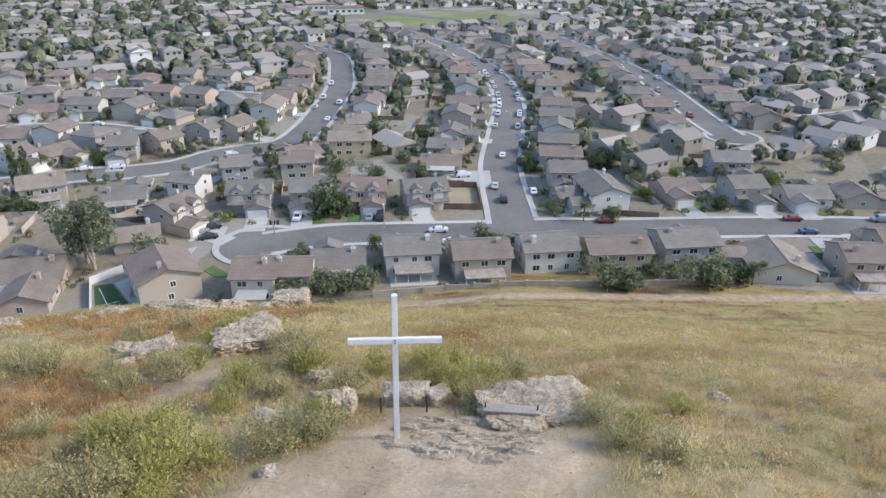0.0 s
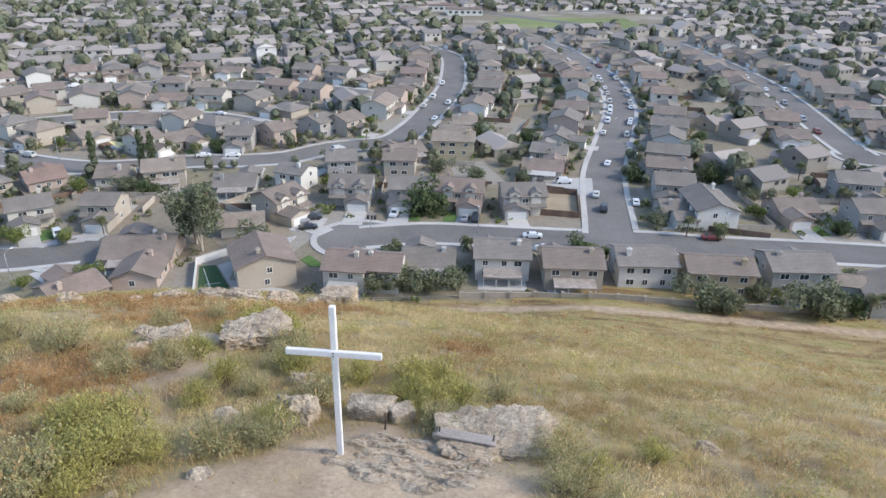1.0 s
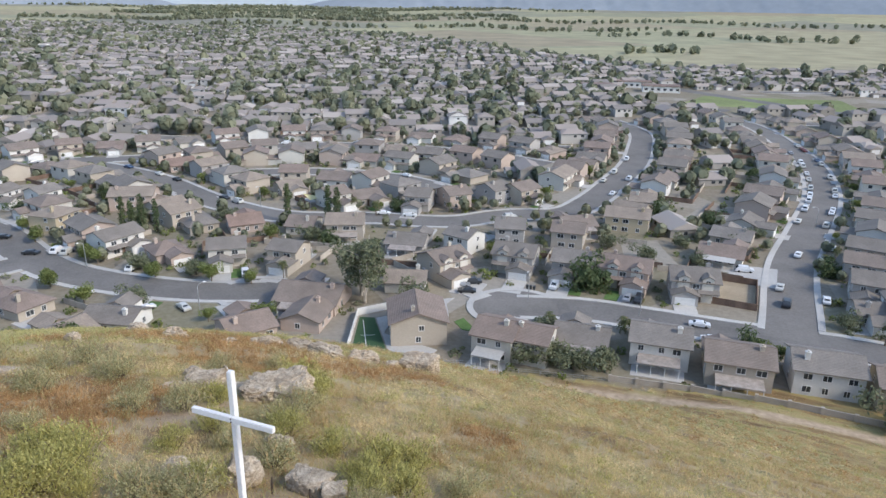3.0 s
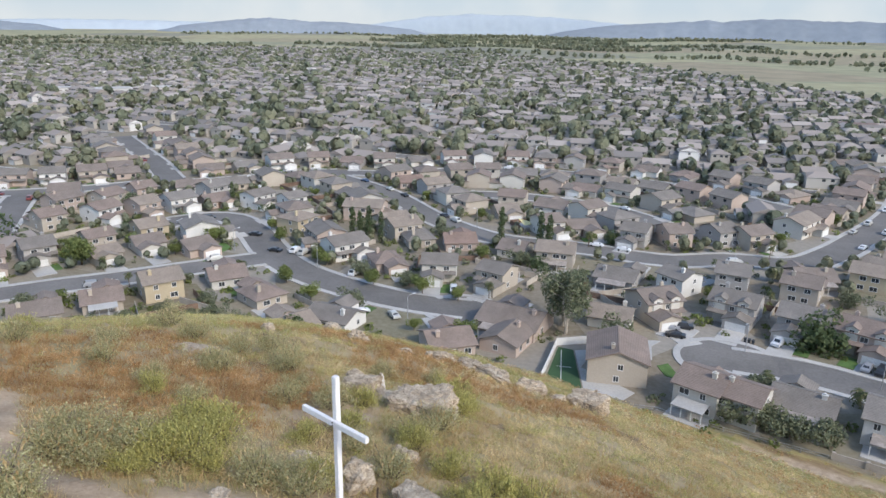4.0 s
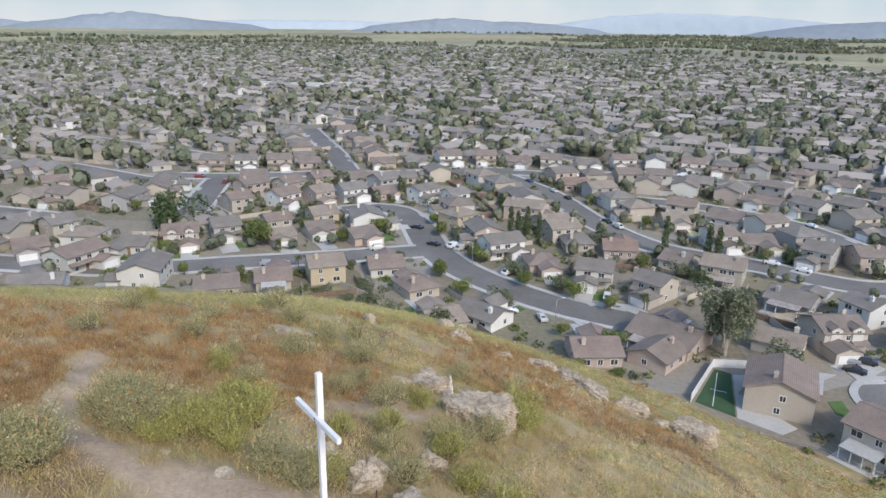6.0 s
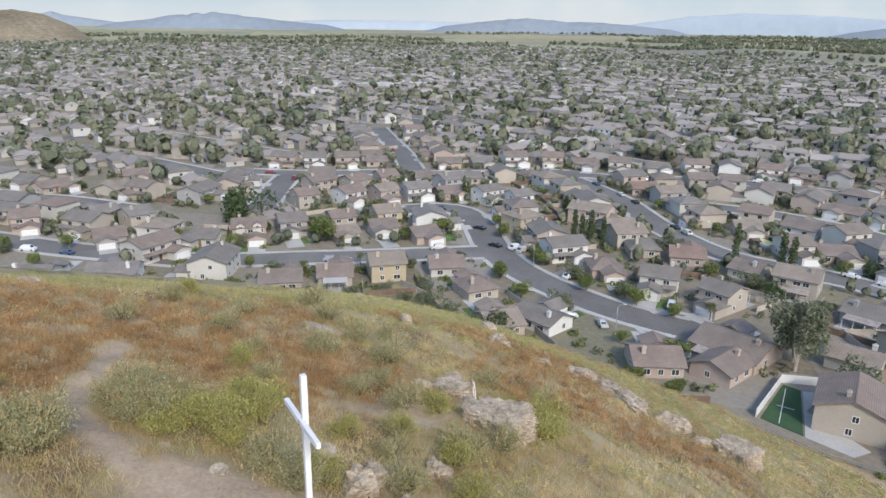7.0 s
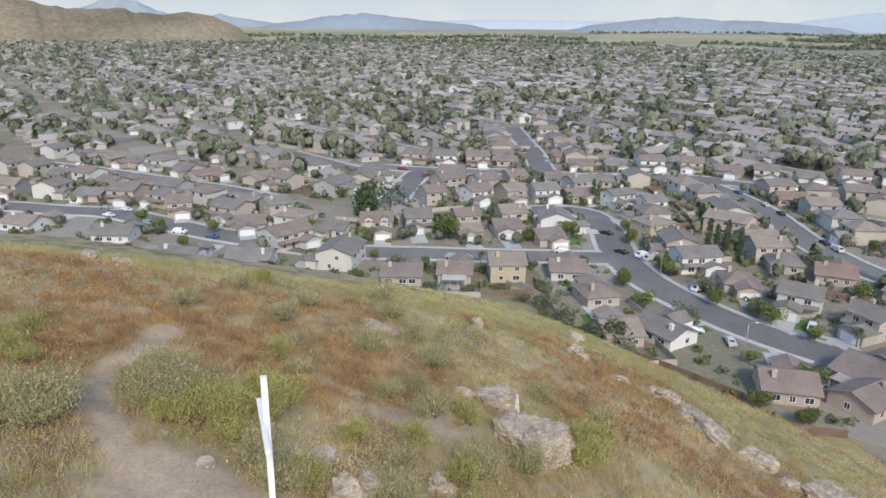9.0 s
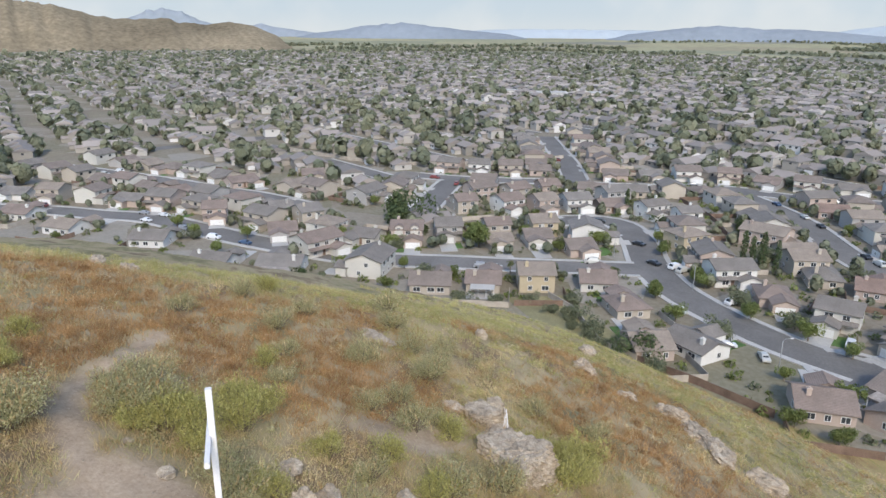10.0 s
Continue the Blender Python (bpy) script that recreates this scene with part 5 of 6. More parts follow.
def build_cross():
    ob = new("cross")
    tagged(ob, "tall white-painted timber cross set in bare earth", "cross")
    bm = bevelled_box(0.125, 0.125, 4.1, 0.012)
    bmesh.ops.translate(bm, vec=(0, 0, 1.55), verts=bm.verts)
    part("post", bm, M["cross"], ob)
    bm = bevelled_box(1.98, 0.10, 0.135, 0.012)
    bmesh.ops.translate(bm, vec=(0, -0.075, 2.545), verts=bm.verts)
    part("crossbeam", bm, M["cross"], ob)
    for z in (2.51, 2.58):
        v, f = tube([(0.0, -0.12, z), (0.0, -0.14, z)], (0.018, 0.018), 6)
        part_ob = child("bolt", mesh_of("bolt", v, f, M["iron"]), ob)


build_cross()


def boulder(x, y, sx, sy, sz, turn=0, sink=0.35, seed=0, tilt=0, label="weathered grey granite boulder in dry grass", flat=0.0, rough=0.3):
    """A craggy rock: a ball pulled into facets and layers by noise."""
    bm = bmesh.new()
    bmesh.ops.create_icosphere(bm, subdivisions=5 if sx > 2 else 4, radius=1)
    off = Vector((seed * 7.3, seed * 3.1, seed))
    planes = [Vector(noise.random_unit_vector()) for _ in range(11)]
    for v in bm.verts:
        p = v.co.copy()
        for n in planes:                          # cut facets
            d = p.dot(n) - 0.72
            if d > 0:
                p -= n * d * 0.85
        cell = noise.voronoi(p * 1.7 + off)[0]
        p *= 1 + rough * (noise.fractal(p * 1.5 + off, 0.8, 2.1, 6) * 0.7 - 0.45 * max(0, 0.25 - (cell[1] - cell[0])) * 4 + 0.25 * noise.ridged_multi_fractal(p * 2.2 + off, 0.9, 2.1, 4, 1.0, 2.0) - 0.2)
        ledge = p.z * 5 + noise.noise(p * 1.3 + off) * 1.5
        p.z += 0.16 * (math.floor(ledge) - ledge + 0.5) * 0.5
        if flat and p.z > flat:
            p.z = flat + (p.z - flat) * 0.2
        v.co = p
    bmesh.ops.scale(bm, vec=(sx / 2, sy / 2, sz / 2), verts=bm.verts)
    me = bpy.data.meshes.new("rock")
    bm.to_mesh(me)
    bm.free()
    me.materials.append(M["rock"])
    ob = new("rock", me)
    ob.matrix_basis = pose(x, y, ground_z(x, y) + sz * (0.5 - sink), tilt, 0, turn)
    return tagged(ob, label, "rock", "hilltop rocks")


noise.seed_set(4)


def crag(x, y, sx, sy, sz, turn, seed, sink, label):
    """A blocky slab of layered rock with a flat broken top and undercut sides."""
    bm = bmesh.new()
    bmesh.ops.create_cube(bm, size=2)
    bmesh.ops.subdivide_edges(bm, edges=bm.edges[:], cuts=30, use_grid_fill=True)
    off = Vector((seed * 5.1, seed * 2.7, seed * 1.3))
    for v in bm.verts:
        p = v.co.copy()
        q = Vector((p.x * sx, p.y * sy, p.z * sz)) * 0.5
        r = (abs(p.x) ** 5 + abs(p.y) ** 5 + abs(p.z) ** 7) ** (1 / 5.5)
        p /= max(r, 1.0) ** 0.8
        k = noise.fractal(q * 1.4 + off, 0.9, 2.1, 5) * 0.16
        cell = noise.voronoi(q * 1.5 + off)[0]
        k -= 0.35 * max(0, 0.16 - (cell[1] - cell[0]))
        layer = math.sin(q.z * 26 + noise.noise(q * 1.5 + off) * 3) * 0.008
        k += noise.fractal(q * 5.5 + off, 0.7, 2.1, 4) * 0.07
        k += 0.16 * (noise.voronoi(q * 2.6 + off)[0][0] - 0.35) + 0.07 * (noise.voronoi(q * 6 + off)[0][0] - 0.35)
        chip = q.z * 9 + q.x * 1.5 + noise.noise(q * 2.5 + off) * 2
        k += 0.015 * (math.floor(chip) - chip + 0.5)
        p.x *= 1 + k + layer - 0.10 * (1 - p.z) * 0.5
        p.y *= 1 + k + layer - 0.14 * (1 - p.z) * 0.5
        flake = q.x * 5 + q.y * 3 + noise.noise(q * 2 + off) * 2.5
        p.z += k * 0.5 + 0.22 * noise.noise(q * 0.7 + off) + 0.03 * (math.floor(flake) - flake + 0.5) * max(0, p.z)
        v.co = p
    bmesh.ops.scale(bm, vec=(sx / 2, sy / 2, sz / 2), verts=bm.verts)
    me = bpy.data.meshes.new("rock")
    bm.to_mesh(me)
    bm.free()
    me.materials.append(M["rock"])
    ob = new("rock", me)
    ob.matrix_basis = pose(x, y, ground_z(x, y) + sz * (0.5 - sink), 2, -2, turn)
    return tagged(ob, label, "rock", "hilltop rocks")


crag(3.3, 0.95, 2.6, 1.7, 1.0, 8, 1, 0.5, "flat-topped layered grey slab behind a bench")
crag(0.2, 2.15, 1.2, 0.7, 0.75, -8, 2, 0.4, "low blocky grey rock behind the cross")
crag(1.05, 1.95, 0.6, 0.5, 0.65, 30, 3, 0.4, "small blocky grey rock behind the cross")


def bedrock():
    """Bare ribs of rock that break through the trodden earth by the cross."""
    n, m, w, d = 130, 90, 4.6, 2.9
    vs, fs = [], []
    c, s = math.cos(radians(-12)), math.sin(radians(-12))
    for j in range(m):
        for i in range(n):
            u, v = i / (n - 1) * 2 - 1, j / (m - 1) * 2 - 1
            x, y = u * w / 2, v * d / 2
            p = Vector((x * 0.9, y * 2.6, 0.0))
            h = noise.ridged_multi_fractal(p * 0.75 + Vector((3.1, 0.4, 2)), 0.8, 2.1, 6, 1.0, 2.0) * 0.13
            h += noise.fractal(p * 2.4, 0.8, 2.1, 5) * 0.035
            step = h * 11
            h += 0.035 * (math.floor(step) - step + 0.5)
            edge = max(0.0, 1 - (u * u + v * v) ** 1.2 + 0.35 * noise.noise(Vector((x * 1.5, y * 1.5, 4))))
            wx, wy = 1.55 + x * c - y * s, -0.15 + x * s + y * c
            keep_off = min(1, math.hypot(wx, wy) / 0.45)
            vs.append((wx, wy, ground_z(wx, wy) - 0.13 + (h + 0.02) * min(1, edge * 1.8) * (0.6 + 0.4 * keep_off)))
    for j in range(m - 1):
        for i in range(n - 1):
            q = j * n + i
            fs.append((q, q + 1, q + n + 1, q + n))
    tagged(new("bedrock", mesh_of("bedrock", vs, fs, M["rock"])), "ribbed grey bedrock breaking through trodden earth by the cross", "rock", kind="structure")


bedrock()
boulder(-3.3, 1.5, 1.0, 0.7, 0.5, 15, 0.4, 8)
boulder(-1.35, 1.75, 1.1, 0.9, 1.05, 40, 0.3, 9, label="craggy upright granite rock beside sagebrush")
boulder(-1.9, 2.3, 0.9, 0.8, 0.7, 0, 0.35, 10)
boulder(-2.2, 4.4, 1.0, 0.8, 0.7, 0, 0.35, 11)
crag(-5.25, 8.6, 2.3, 1.6, 1.6, 25, 12, 0.43, "large pale granite boulder with a sunlit face")
boulder(-6.9, 8.5, 2.4, 1.4, 0.8, -20, 0.58, 13, flat=0.4)
crag(-8.6, 8.6, 1.4, 1.0, 1.1, 15, 14, 0.42, "craggy grey granite rock in dry grass")
white_rock = boulder(-8.15, 9.3, 0.4, 0.34, 1.15, 0, 0.2, 15, label="small upright rock painted white on one side")
white_rock.data.materials.append(M["cross"])
for face in white_rock.data.polygons:                       # paint on the side towards the valley
    face.material_index = int(face.normal.x * 0.5 + face.normal.y * 0.8 > 0.5 and face.normal.z < 0.6)
boulder(-9.4, 7.6, 1.2, 0.9, 0.7, 50, 0.5, 16)
boulder(-16.3, 6.1, 2.5, 1.4, 0.7, 20, 0.5, 17, label="flat pale rock lying in the grass", flat=0.5)
boulder(-15.8, 21.8, 2.4, 1.5, 1.2, 30, 0.4, 18)
boulder(-13.0, 21.3, 2.2, 1.4, 1.1, 10, 0.4, 19)
boulder(-11.2, 21.2, 2.6, 1.5, 1.2, -15, 0.4, 20)
boulder(-9.4, 22.6, 2.2, 1.6, 1.2, 25, 0.4, 21)
crag(-6.4, 24.0, 2.0, 1.5, 1.5, 0, 22, 0.35, "weathered granite boulder standing on the slope")
boulder(-7.7, 22.9, 1.4, 1.0, 0.8, 70, 0.4, 23)
boulder(-26.0, -7.0, 1.9, 1.1, 0.9, 0, 0.4, 24)
boulder(-24.8, -5.2, 1.8, 1.0, 0.8, 30, 0.4, 25)
boulder(-10.0, 9.6, 1.2, 0.9, 0.7, 0, 0.5, 26)
boulder(8.2, 1.6, 0.7, 0.5, 0.45, 0, 0.45, 27)
boulder(-26.5, 22.5, 1.8, 1.3, 1.1, 0, 0.35, 29)
boulder(-20.2, 12.6, 1.0, 0.8, 0.8, 0, 0.35, 30)
boulder(-19.5, 18.6, 1.6, 1.1, 1.0, 20, 0.4, 31)
boulder(-16.5, 19.5, 1.4, 1.1, 0.9, 50, 0.4, 32)
boulder(-2.6, -1.35, 0.6, 0.5, 0.3, 0, 0.4, 33, label="small stone on bare earth")
boulder(-3.9, -2.3, 0.35, 0.3, 0.22, 0, 0.35, 34, label="small stone on bare earth")


def bench(x, y, turn, length, label):
    """A plank on two iron legs, leaning on the rocks."""
    ob = new("bench")
    z = ground_z(x, y)
    ob.matrix_basis = pose(x, y, z, 0, 0, turn)
    tagged(ob, label, "bench", "hilltop benches")
    bm = bevelled_box(length, 0.3, 0.06, 0.01)
    bmesh.ops.translate(bm, vec=(0, 0, 0.40), verts=bm.verts)
    part("seat", bm, M["wood"], ob)
    for sx in (-1, 1):
        v, f = tube([(sx * length * 0.46, -0.08, -0.25), (sx * length * 0.45, -0.02, 0.4), (sx * length * 0.46, 0.04, 0.54)], (0.022, 0.022, 0.018), 6)
        child("leg", mesh_of("leg", v, f, M["iron"]), ob)


bench(2.7, 0.62, -8, 1.35, "grey weathered plank bench on iron legs before a slab")
for px, py in ((-0.42, 1.5), (0.72, 1.35)):
    v, f = tube([(0, 0, -0.2), (0.02, 0.02, 0.2), (0.01, 0.05, 0.45)], (0.026, 0.024, 0.02), 6)
    post = new("iron_post", mesh_of("iron_post", v, f, M["iron"]))
    post.matrix_basis = pose(px, py, ground_z(px, py))
    tagged(post, "short rusty iron post before a rock", "post", "hilltop posts")


def pebbles():
    r = np.random.default_rng(31)
    pts = np.stack([r.uniform(-14, 5, 1500), r.uniform(-7, 8, 1500)], 1)
    pts = pts[bare_ground(pts[:, 0], pts[:, 1]) > 0.3]
    z = relief(pts[:, 0], pts[:, 1])
    tet = np.array([(1, 0, -0.3), (-0.5, 0.87, -0.3), (-0.5, -0.87, -0.3), (0.1, 0, 0.6)])
    tris = []
    for f in ((0, 1, 3), (1, 2, 3), (2, 0, 3)):
        s = r.uniform(0.012, 0.05, len(pts)) if f == (0, 1, 3) else s
        tris.append(np.stack([np.stack([pts[:, 0], pts[:, 1], z], 1) + tet[i] * s[:, None] for i in f], 1))
    tagged(new("pebbles", soup("pebbles", np.concatenate(tris), M["rock"])), "loose pebbles on the bare earth", "pebbles", kind="stuff")


pebbles()


# ---- brush and grass ----
def bush(kind, seed):
    """Prototype of a low shrub about 1 m wide: stems and foliage."""
    r = np.random.default_rng(seed)
    ob = new("bush")
    vs, fs = [], []
    tips = []
    for k in range(34):
        a, lean = r.uniform(0, 6.28), r.uniform(0.05, 0.58)
        h = r.uniform(0.25, 0.62)
        p = [(0.05 * math.cos(a), 0.05 * math.sin(a), -0.1), (lean * 0.6 * math.cos(a), lean * 0.6 * math.sin(a), h * 0.55), (lean * math.cos(a), lean * math.sin(a), h)]
        v, f = tube(p, (0.012, 0.008, 0.004), 4)
        b = len(vs)
        vs.extend(v)
        fs.extend([tuple(b + i for i in q) for q in f])
        tips.append(p)
    child("stem", mesh_of("stem", vs, fs, M["trunk"]), ob)
    c, n = [], []
    for p in tips:
        for _ in range(105):
            t = r.uniform(0.25, 1.05)
            q = np.array(p[1]) * (1 - t) + np.array(p[2]) * t + r.normal(size=3) * (0.085, 0.085, 0.06)
            c.append(q)
            n.append(r.normal(size=3) + (0, 0, 0.3))
    child("foliage", quads_soup("foliage", leaf_quads(np.array(c), np.array(n), r.uniform(0.010, 0.023, len(c)), r), LEAF["gold" if kind == "gold" else "sage"]), ob)
    b = []
    for p in tips:                                # upright flowering sprigs
        for _ in range(7 if kind == "gold" else 2):
            q = np.array(p[2]) * r.uniform(0.7, 1.0) + r.normal(size=3) * (0.07, 0.07, 0.02)
            t = q + r.normal(size=3) * (0.05, 0.05, 0.0) + (0, 0, r.uniform(0.04, 0.13))
            a = r.uniform(0, 6.28)
            e = np.array((math.cos(a), math.sin(a), 0)) * r.uniform(0.008, 0.016)
            b.append([q - e, q + e, t])
            b.append([q * 0.4 + t * 0.6 - e * 1.6, q * 0.4 + t * 0.6 + e * 1.6, t + (0, 0, 0.03)])
    child("blossom", soup("blossom", np.array(b), LEAF["gold" if kind == "gold" else "straw"]), ob, "yellow flowering sprigs" if kind == "gold" else "dry pale sprigs")
    return ob


BUSHES = [bush("sage", 50), bush("sage", 51), bush("gold", 52), bush("gold", 53)]
BUSH_WORDS = ("grey-green sagebrush with pale leaves", "grey-green sagebrush with pale leaves", "yellow-flowering green brush", "yellow-flowering green brush")
for ob, words in zip(BUSHES, BUSH_WORDS):
    tagged(ob, words + " in the dry grass", "bush", "hillside bushes")
PLACED = []


def put_bush(k, x, y, s):
    m = pose(x, y, ground_z(x, y), 0, 0, (x * 53 + y * 29) % 360) @ Matrix.Scale(s, 4)
    if k not in PLACED:
        PLACED.append(k)
        BUSHES[k].matrix_basis = m
    else:
        copy_thing(BUSHES[k], m)


for k, x, y, s in ((0, -1.75, 0.35, 1.3), (1, -2.4, 0.5, 1.2), (2, -2.0, 0.95, 1.2), (0, -2.8, -0.05, 1.1), (2, -4.8, -0.8, 1.3), (2, -5.0, -1.5, 1.3), (0, -5.8, -2.0, 1.3), (1, -6.5, -2.7, 1.3), (2, -5.4, -1.1, 1.2), (0, -6.3, -2.0, 1.2),
                   (1, -7.1, -3.1, 1.1), (3, -4.9, -2.3, 1.0), (0, -5.6, -2.7, 1.0),
                   (0, -4.2, -5.0, 1.2), (1, -4.6, -5.7, 1.2), (0, -5.3, -5.8, 1.1), (3, -8.0, -6.1, 0.9), (2, -8.9, -6.6, 0.9), (0, -6.8, 5.6, 1.1), (3, -4.9, 10.2, 1.4), (3, -5.3, 10.9, 1.3), (2, -6.2, 10.6, 1.1),
                   (0, -13.0, 5.0, 1.1), (1, -15.6, 1.8, 1.2), (0, -3.6, 7.6, 1.1), (1, -3.0, 5.8, 1.2), (2, -2.6, 5.2, 1.1), (0, -1.4, 3.0, 1.0), (2, -6.6, 6.9, 1.0), (1, -7.4, 6.6, 0.9), (3, -7.0, 10.2, 1.0),
                   (3, 1.7, 2.4, 1.1), (3, 1.1, 3.2, 1.2), (2, 2.3, 3.0, 1.1), (0, 2.0, 1.6, 0.8), (1, 2.4, 1.9, 0.8), (0, 4.9, -0.9, 0.9), (2, 5.4, -0.3, 0.8), (1, 5.7, -1.6, 0.8), (3, 6.8, 0.8, 0.8), (0, 4.7, 0.4, 0.9),
                   (0, -16.5, -2.0, 1.0), (1, -18.0, 3.2, 1.1), (0, -12.2, 2.0, 0.9), (2, -10.5, 1.2, 0.9), (0, -11.6, 7.4, 1.2), (1, -12.8, 8.0, 1.1), (0, -10.2, 11.4, 1.0), (1, -9.0, 13.6, 1.0), (0, -15.0, 9.0, 1.1),
                   (2, -4.0, -0.6, 0.9), (0, -8.8, 1.6, 0.8), (1, -3.4, 3.6, 0.9), (2, -4.6, 4.4, 1.0), (3, -4.4, 2.6, 1.0), (0, -7.8, 4.4, 0.9), (1, -8.8, 5.6, 1.0), (2, -0.6, 4.6, 1.0), (0, 3.4, 4.2, 0.9)):
    put_bush(k, x, y, s)
for k, x, y, s in ((3, -6.6, 11.8, 1.6), (2, -6.3, 0.2, 1.3), (3, -6.9, 1.0, 1.3), (2, -5.3, 0.4, 1.3), (2, -11.3, -6.5, 0.9), (3, -10.4, -7.2, 0.9), (0, -4.9, -5.0, 1.4), (1, -7.8, -2.4, 1.3), (3, 1.7, 5.2, 1.3), (2, 0.9, 4.7, 1.2), (0, -12.6, 4.9, 1.1), (1, -15.2, 7.6, 1.2), (0, -18.6, 7.4, 1.2), (1, -20.4, 0.4, 1.2), (0, -21.8, 7.8, 1.3), (2, -23.2, 1.6, 1.2)):
    put_bush(k, x, y, s)


def blades(pts, height, width, lean, r, seeds=1):
    """Tapering blades, one triangle each, at points (n, 2)."""
    n = len(pts)
    z = relief(pts[:, 0], pts[:, 1]) - 0.03
    base = np.stack([pts[:, 0], pts[:, 1], z], 1)
    a = r.uniform(0, 6.28, n)
    d = np.stack([np.cos(a), np.sin(a), np.zeros(n)], 1)
    b = r.uniform(0, 6.28, n)
    tip = base + np.stack([np.cos(b) * lean * height, np.sin(b) * lean * height, height], 1)
    return np.stack([base - d * width[:, None], base + d * width[:, None], tip], 1)


def zones(x, y):
    """How much rusty brush and how much green grass grows at a place, 0 to 1."""
    blobs = [(-22.6, -8.1, 3.0), (-18.6, -5, 3.2), (-17.8, -1.5, 3.4), (-18, 1.6, 3.0), (-19.2, 4.6, 2.4), (-11, 0.2, 3.0), (-11.6, 2.4, 3.2), (-10.9, 4.4, 2.8), (-7.9, 2.2, 2.2), (-8.6, 4.2, 2.4), (-9.6, 5.7, 1.8), (-15, -5.6, 3.0), (-14.5, -2.5, 3.2), (-14.5, 2.0, 3.4),
             (-12.2, -4.4, 2.0), (-19.6, 18, 3.2), (-16.4, 18.5, 3.0), (-9.2, 16, 2.8), (-8.7, 13.4, 2.2), (-11.9, 14, 2.6), (-17.5, 22, 3.0), (-7.4, 17.4, 2.8), (-14.2, 20, 3.0), (-5.6, 19.5, 2.4), (2.2, 10.4, 1.2), (-13.6, 16.5, 2.4), (-22, 13, 1.6), (-9.6, -5.4, 1.8)]
    rust = np.zeros_like(x)
    for bx, by, s in blobs:
        rust = np.maximum(rust, np.exp(-((x - bx) ** 2 + (y - by) ** 2) / (2 * (s * 0.68) ** 2)))
    rust = np.clip(rust * 1.5 + 0.3 * wavy(x, y, 1.3, 11) + 0.2 * wavy(x, y, 4, 12) - 0.15, 0, 1)
    crest = np.clip((-x * 0.85 + y * 0.35 - 17.5) / 3, 0, 1)
    green = np.clip(0.25 + 0.6 * crest * (1 - 0.8 * rust) + 0.35 * wavy(x, y, 5, 14) + np.where(y > 45, 0.25 * wavy(x, y, 18, 3), 0), 0, 1)
    low = np.clip((y - 92) / 12, 0, 1)
    rust = np.clip(rust + low * (0.35 + 0.5 * wavy(x, y, 13, 16)), 0, 1)
    return rust, green


def grass():
    r = np.random.default_rng(77)
    sets = {"straw": [], "rust": [], "green": []}
    for x0, x1, y0, y1, n, hgt, wid in ((-14, 14, -14, 13, 330000, 0.27, 0.008), (-34, 18, -18, 32, 300000, 0.32, 0.012), (-48, 50, -6, 62, 300000, 0.28, 0.020), (-90, 150, 20, 130, 180000, 0.22, 0.035)):
        x, y = r.uniform(x0, x1, n), r.uniform(y0, y1, n)
        if y0 < -5:                               # most blades stand in tussocks
            m = n // 60
            cx, cy = r.uniform(x0, x1, m), r.uniform(y0, y1, m)
            who = r.integers(0, m, n)
            tuss = r.uniform(0, 1, n) < 0.75
            x = np.where(tuss, cx[who] + r.normal(size=n) * 0.13, x)
            y = np.where(tuss, cy[who] + r.normal(size=n) * 0.13, y)
        keep = (y > -17) & (wild(x, y) > 0.5)
        if y0 == -18:
            keep &= ~((x > -14) & (x < 14) & (y > -14) & (y < 13))
        if y0 == -6:
            keep &= ~((x > -34) & (x < 18) & (y < 32))
            keep &= ~((x < -34) & (y < 10))
        if y0 == 20:
            keep &= ~((x > -48) & (x < 50) & (y < 62))
        x, y = x[keep], y[keep]
        bare = bare_ground(x, y)
        thin = wavy(x, y, 0.7, 21) * 0.5 + 0.5
        keep = (r.uniform(0, 1, len(x)) > bare * 1.15) & (r.uniform(0, 1, len(x)) < 0.45 + 0.6 * thin)
        x, y = x[keep], y[keep]
        rust, green = zones(x, y)
        u = r.uniform(0, 1, len(x))
        which = np.where(u < rust * 0.85, 1, np.where(r.uniform(0, 1, len(x)) < green, 2, 0))
        for k, name in enumerate(("straw", "rust", "green")):
            q = which == k
            pts = np.stack([x[q], y[q]], 1)
            m = len(pts)
            tall = hgt * (0.55 + 0.5 * (wavy(pts[:, 0], pts[:, 1], 1.7, 30 + k) * 0.5 + 0.5)) * r.uniform(0.5, 1.4, m) * (1.15 if name == "rust" else 1.0)
            sets[name].append(blades(pts, tall, wid * r.uniform(0.6, 1.5, m) * (1.3 if name == "rust" else 1), r.uniform(0.25, 1.15, m), r))
    words = {"straw": ("dry_grass", "pale golden dry grass on the hillside"), "rust": ("rusty_brush", "rust-brown dry buckwheat on the hillside"), "green": ("green_grass", "yellow-green grass on the hillside")}
    for name, parts in sets.items():
        tris = np.concatenate(parts)
        print(name, len(tris))
        tagged(new(words[name][0], soup(words[name][0], tris, LEAF[name])), words[name][1], "grass", kind="stuff")


grass()


